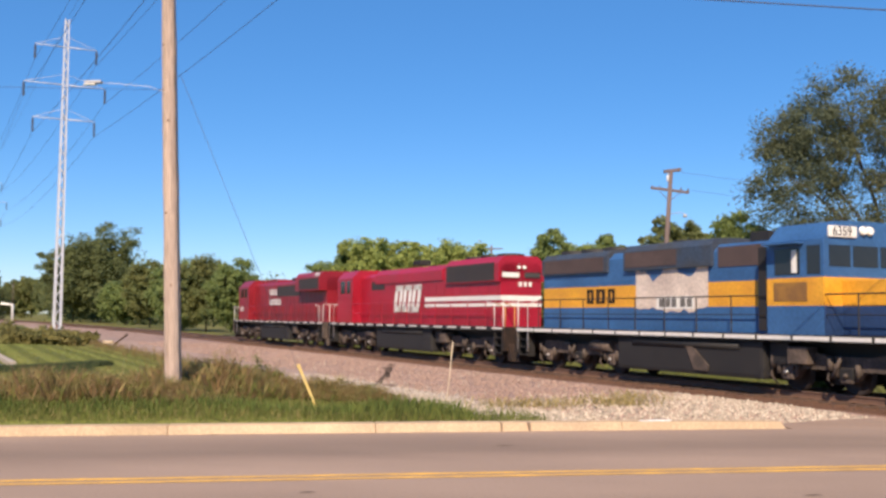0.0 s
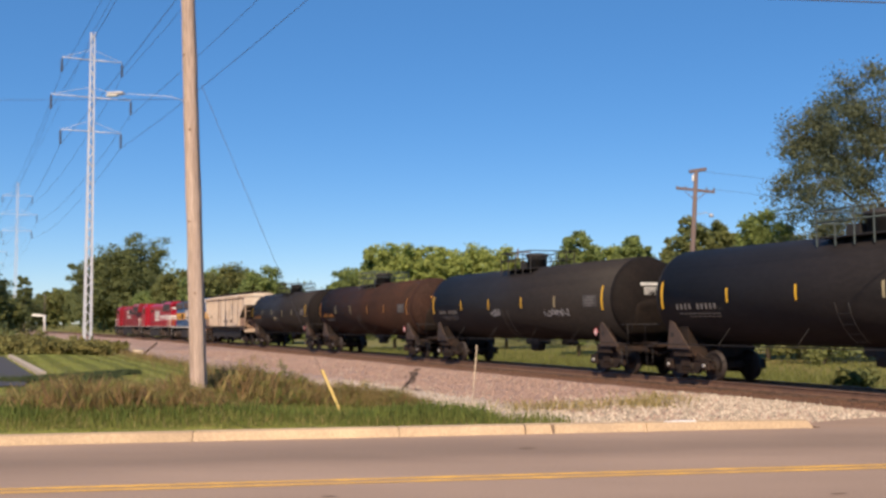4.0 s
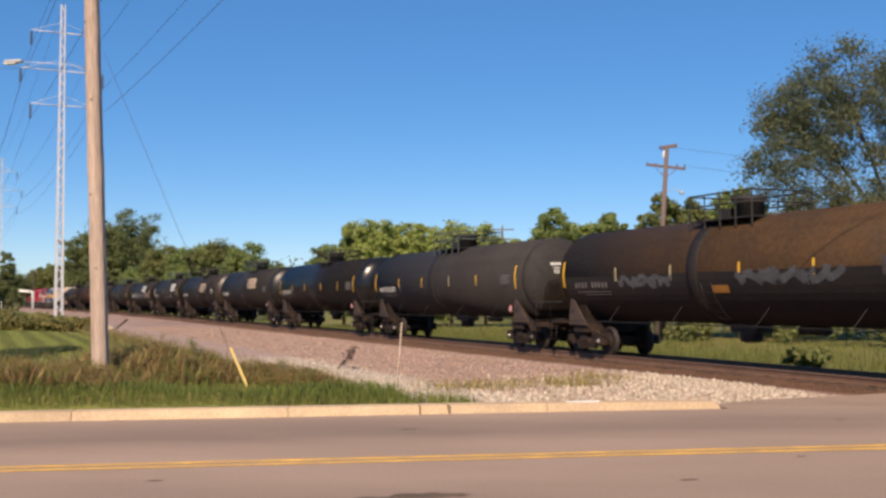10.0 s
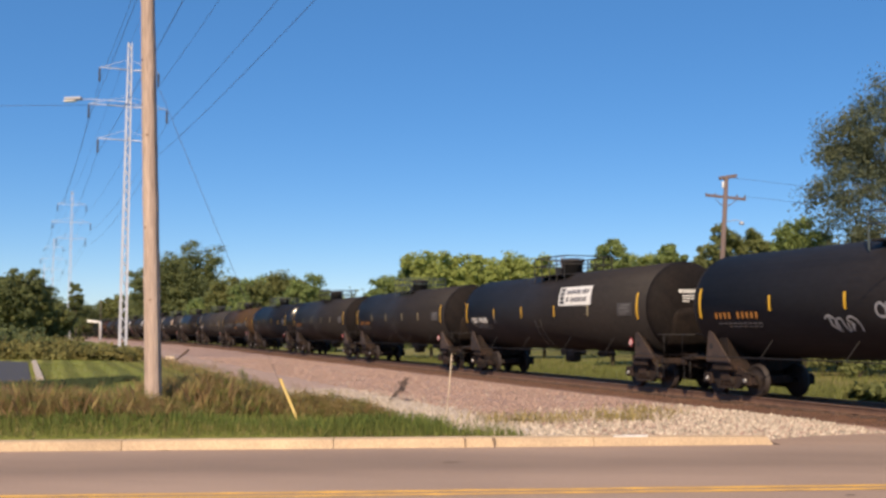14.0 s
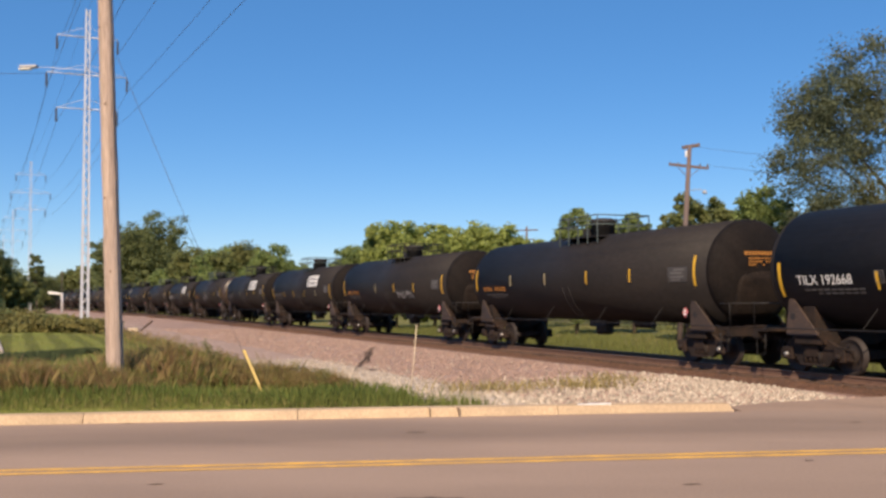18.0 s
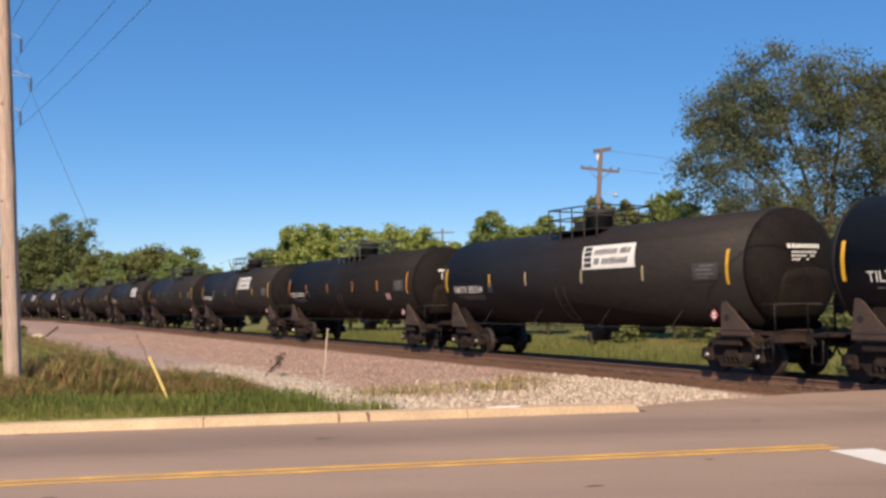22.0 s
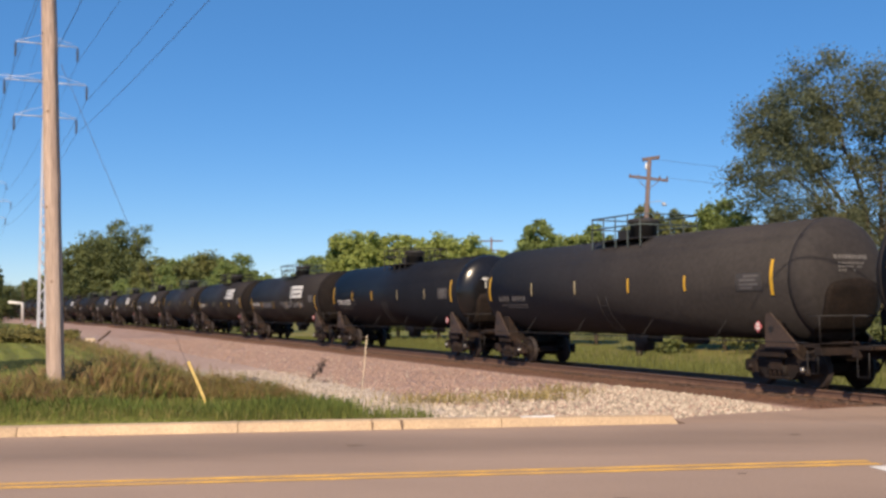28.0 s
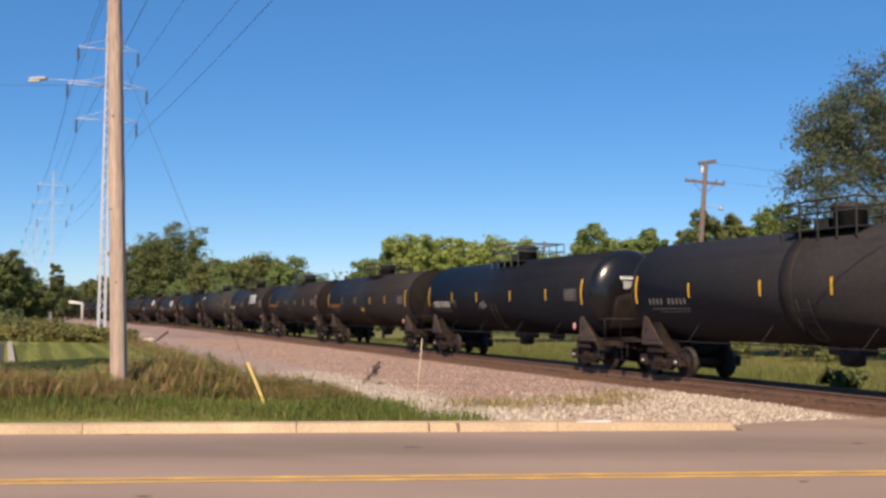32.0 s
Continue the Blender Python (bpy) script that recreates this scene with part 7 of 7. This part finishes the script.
TANKS += [
    dict(paint=BK, mark=W_, letters="TILX", digits="190554", bx=-1.15, lift=-9, banner=T_, head=HEAD_RUST, stripes=False, stencil=DECAL_W, label="black tank car with a tan banner and a rusty head"),
    dict(paint=BK, mark=W_, letters="TILX", digits="190525", bx=-1.47, lift=-4, head=HEAD_SEMI, banner=T_, stripes=False, stencil=DECAL_GREY, label="black tank car with a tan printed banner"),
    dict(paint=GL, mark=W_, letters="CTCX", digits="731312", label="glossy black tank car with yellow reflectors"),
    dict(paint=GY, mark=W_, letters="NATX", digits="303677", label="dull dark grey tank car with yellow reflectors", mid=4, band=True),
    dict(paint=TANK_TAN, mark=W_, lower=True, band=True, label="tank car, brown and dusty above, black below", graffiti=((4.3, 1.6, -16, -4, 31, 6, 0.16, SPRAY_D), (-1.2, -4.8, -14, -2, 32, 7, 0.2, SPRAY_D)), plate=(-0.8, -0.1, -24, -16, DECAL_O)),
    dict(paint=NV, mark=W_, pl=-6.2, label="navy blue tank car with yellow reflectors"),
    dict(paint=BK, mark=O_, pale=True, label="black tank car with faded orange lettering"),
    dict(paint=BK, mark=O_, pale=True, label="black tank car with faded orange lettering"),
    dict(paint=BK, mark=W_, letters="TILX", digits="196085", bx=-1.7, banner=W_, label=BAN),
]
TANKS += [
    dict(paint=BK, mark=O_, head=HEAD_RUST, label="black tank car with white graffiti and a rusty head", graffiti=((2.4, 1.3, -30, -14, 41, 3, 0.06, SPRAY), (0.6, -0.1, -22, -4, 42, 2, 0.07, SPRAY))),
    dict(paint=BK, mark=W_, banner=W_, label=BAN),
    dict(paint=BK, mark=W_, banner=W_, low=-10, label="black tank car with a white banner and low reflectors"),
    dict(paint=BK, mark=O_, mids=(2.0, -0.9, -3.7), low=-4, label="black tank car with white graffiti and orange lettering", graffiti=((-1.2, -3.5, -26, -10, 51, 6, 0.05, SPRAY),)),
]
TANKS += [
    dict(paint=BK, mark=O_, label="black tank car with faded orange lettering"),
    dict(paint=BK, mark=W_, letters="TILX", digits="192668", bx=-2.3, banner=W_, low=-13, lift=-4, label=BAN),
    dict(paint=BK, mark=O_, label="black tank car with faded orange lettering"),
    dict(paint=BK, mark=W_, letters="NATX", digits="302168", bx=-1.15, ends=(7.35, -7.28), mids=(4.45, 1.65, -1.1, -4.25), banner=W_, label=BAN),
    dict(paint=TANK_DEEP, head=HEAD_DUST, mark=W_, letters="CTCX", digits="731471", stripe=STRIPE_O, ends=(7.3, -7.28), mids=(4.65, 1.7, -1.5, -4.3), plate=(-5.55, -5.1, -24, -14, DECAL_PINK), label="black tank car with a small pink panel"),
    dict(paint=BK, mark=W_, letters="NATX", digits="302334", bx=-1.19, mids=(4.4, 2.05, -1.1, -4.0), banner=W_, label=BAN),
    dict(paint=BK, mark=W_, letters="TILX", digits="197094", bx=-1.55, banner=W_, label="black tank car with a white banner and grey scuffs", graffiti=((-0.2, -1.4, -24, -14, 61, 4, 0.06, DECAL_GREY),)),
]
TANKS += [
    dict(paint=BK, mark=W_, letters="NATX", digits="302245", bx=-2.1, hl=8.05, ends=(7.85, -7.6), nx=7.25, mids=(5.1, 1.15, -1.8, -4.95), pl=-6.95, banner=W_, label=BAN),
    dict(paint=BK, mark=DECAL_GREY, label=PLAIN),
    dict(paint=BK, mark=W_, letters="TILX", digits="191323", bx=-2.65, banner=W_, label=BAN, low=-8, ends=(7.3, -7.5)),
    dict(paint=BK, mark=W_, letters="TILX", digits="191842", bx=-2.3, banner=W_, low=-14, lift=-5, ends=(7.35, -7.28), mids=(4.6, 1.75, -1.35, -4.3), label="black tank car with a white banner and white scrawled graffiti", graffiti=((4.4, 2.1, -22, -8, 71, 6, 0.05, SPRAY), (-0.2, -3.2, -22, -4, 72, 5, 0.05, SPRAY), (-3.3, -4.9, -20, -6, 73, 4, 0.05, SPRAY))),
]
TANKS += [
    dict(paint=NV, mark=W_, letters="CTCX", digits="732732", label="navy blue tank car with yellow reflectors"),
    dict(paint=GY, mark=DECAL_GREY, label="dull dark tank car with yellow reflectors"),
    dict(paint=BK, mark=W_, letters="TILX", digits="198450", bx=-2.3, lift=-5, mids=(4.45, 1.5, -1.85, -5.3), banner=W_, label=BAN),
    dict(paint=BK, mark=O_, letters="UTLX", digits="205881", nx=6.9, na=-9, label="black tank car with orange lettering"),
    dict(paint=BK, mark=O_, letters="UTLX", digits="208178", plate=(0.1, 0.6, -25, -18, STRIPE_Y), label="black tank car with orange lettering"),
    dict(paint=NV, mark=W_, letters="CTCX", digits="731323", pl=-6.5, graffiti=((1.6, 0.9, -20, -8, 81, 2, 0.04, SPRAY),), label="navy blue tank car with yellow reflectors"),
    dict(paint=GY, mark=W_, band=True, mids=(4.8, 1.65, -0.95, -4.0), label="dull dark grey tank car with yellow reflectors"),
    dict(paint=BK, mark=W_, label=PLAIN),
]


def build_train():
    cars = [loco_lead(0), loco_second(1), loco_third(2), hopper_car(3)]
    for k, spec in enumerate(TANKS):
        cars.append(tank_car(4 + k, spec))
    return cars


def motions(cars):
    heads, h = [], 0.0
    for n in LENGTHS:
        heads.append(h + n / 2)
        h += n
    # slack in the couplers: some cars stand a little ahead
    heads[3] -= 0.4
    heads[22] -= 0.35
    for k in range(26, 31):
        heads[k] -= 0.35 if k < 30 else 0.1
    heads[31] += 0.25
    for car, back in zip(cars, heads):
        walk(car, [(t, at_pose(run(t) - back)) for t in range(0, 33, 2)])
    # wheels turn while they pass near by
    for w, i, place, r in SPINNING:
        near = [k / 30 for k in range(0, 961) if 4 < run(k / 30) - heads[i] < 46]
        if not near:
            near = [0.0]
        rows = [(t, pose(place.x, place.y, place.z, 0, math.degrees((run(t) - run(near[0])) / r), 0)) for t in near]
        if near[0] > 0:
            rows.insert(0, (0.0, rows[0][1]))
        if near[-1] < 32:
            rows.append((32.0, rows[-1][1]))
        if len(rows) == 1:
            rows.append((32.0, rows[0][1]))
        walk(w, rows)


build_ground()
build_road()
build_track()
build_poles()
build_trees()
build_grass()
build_stones()
train = build_train()
motions(train)
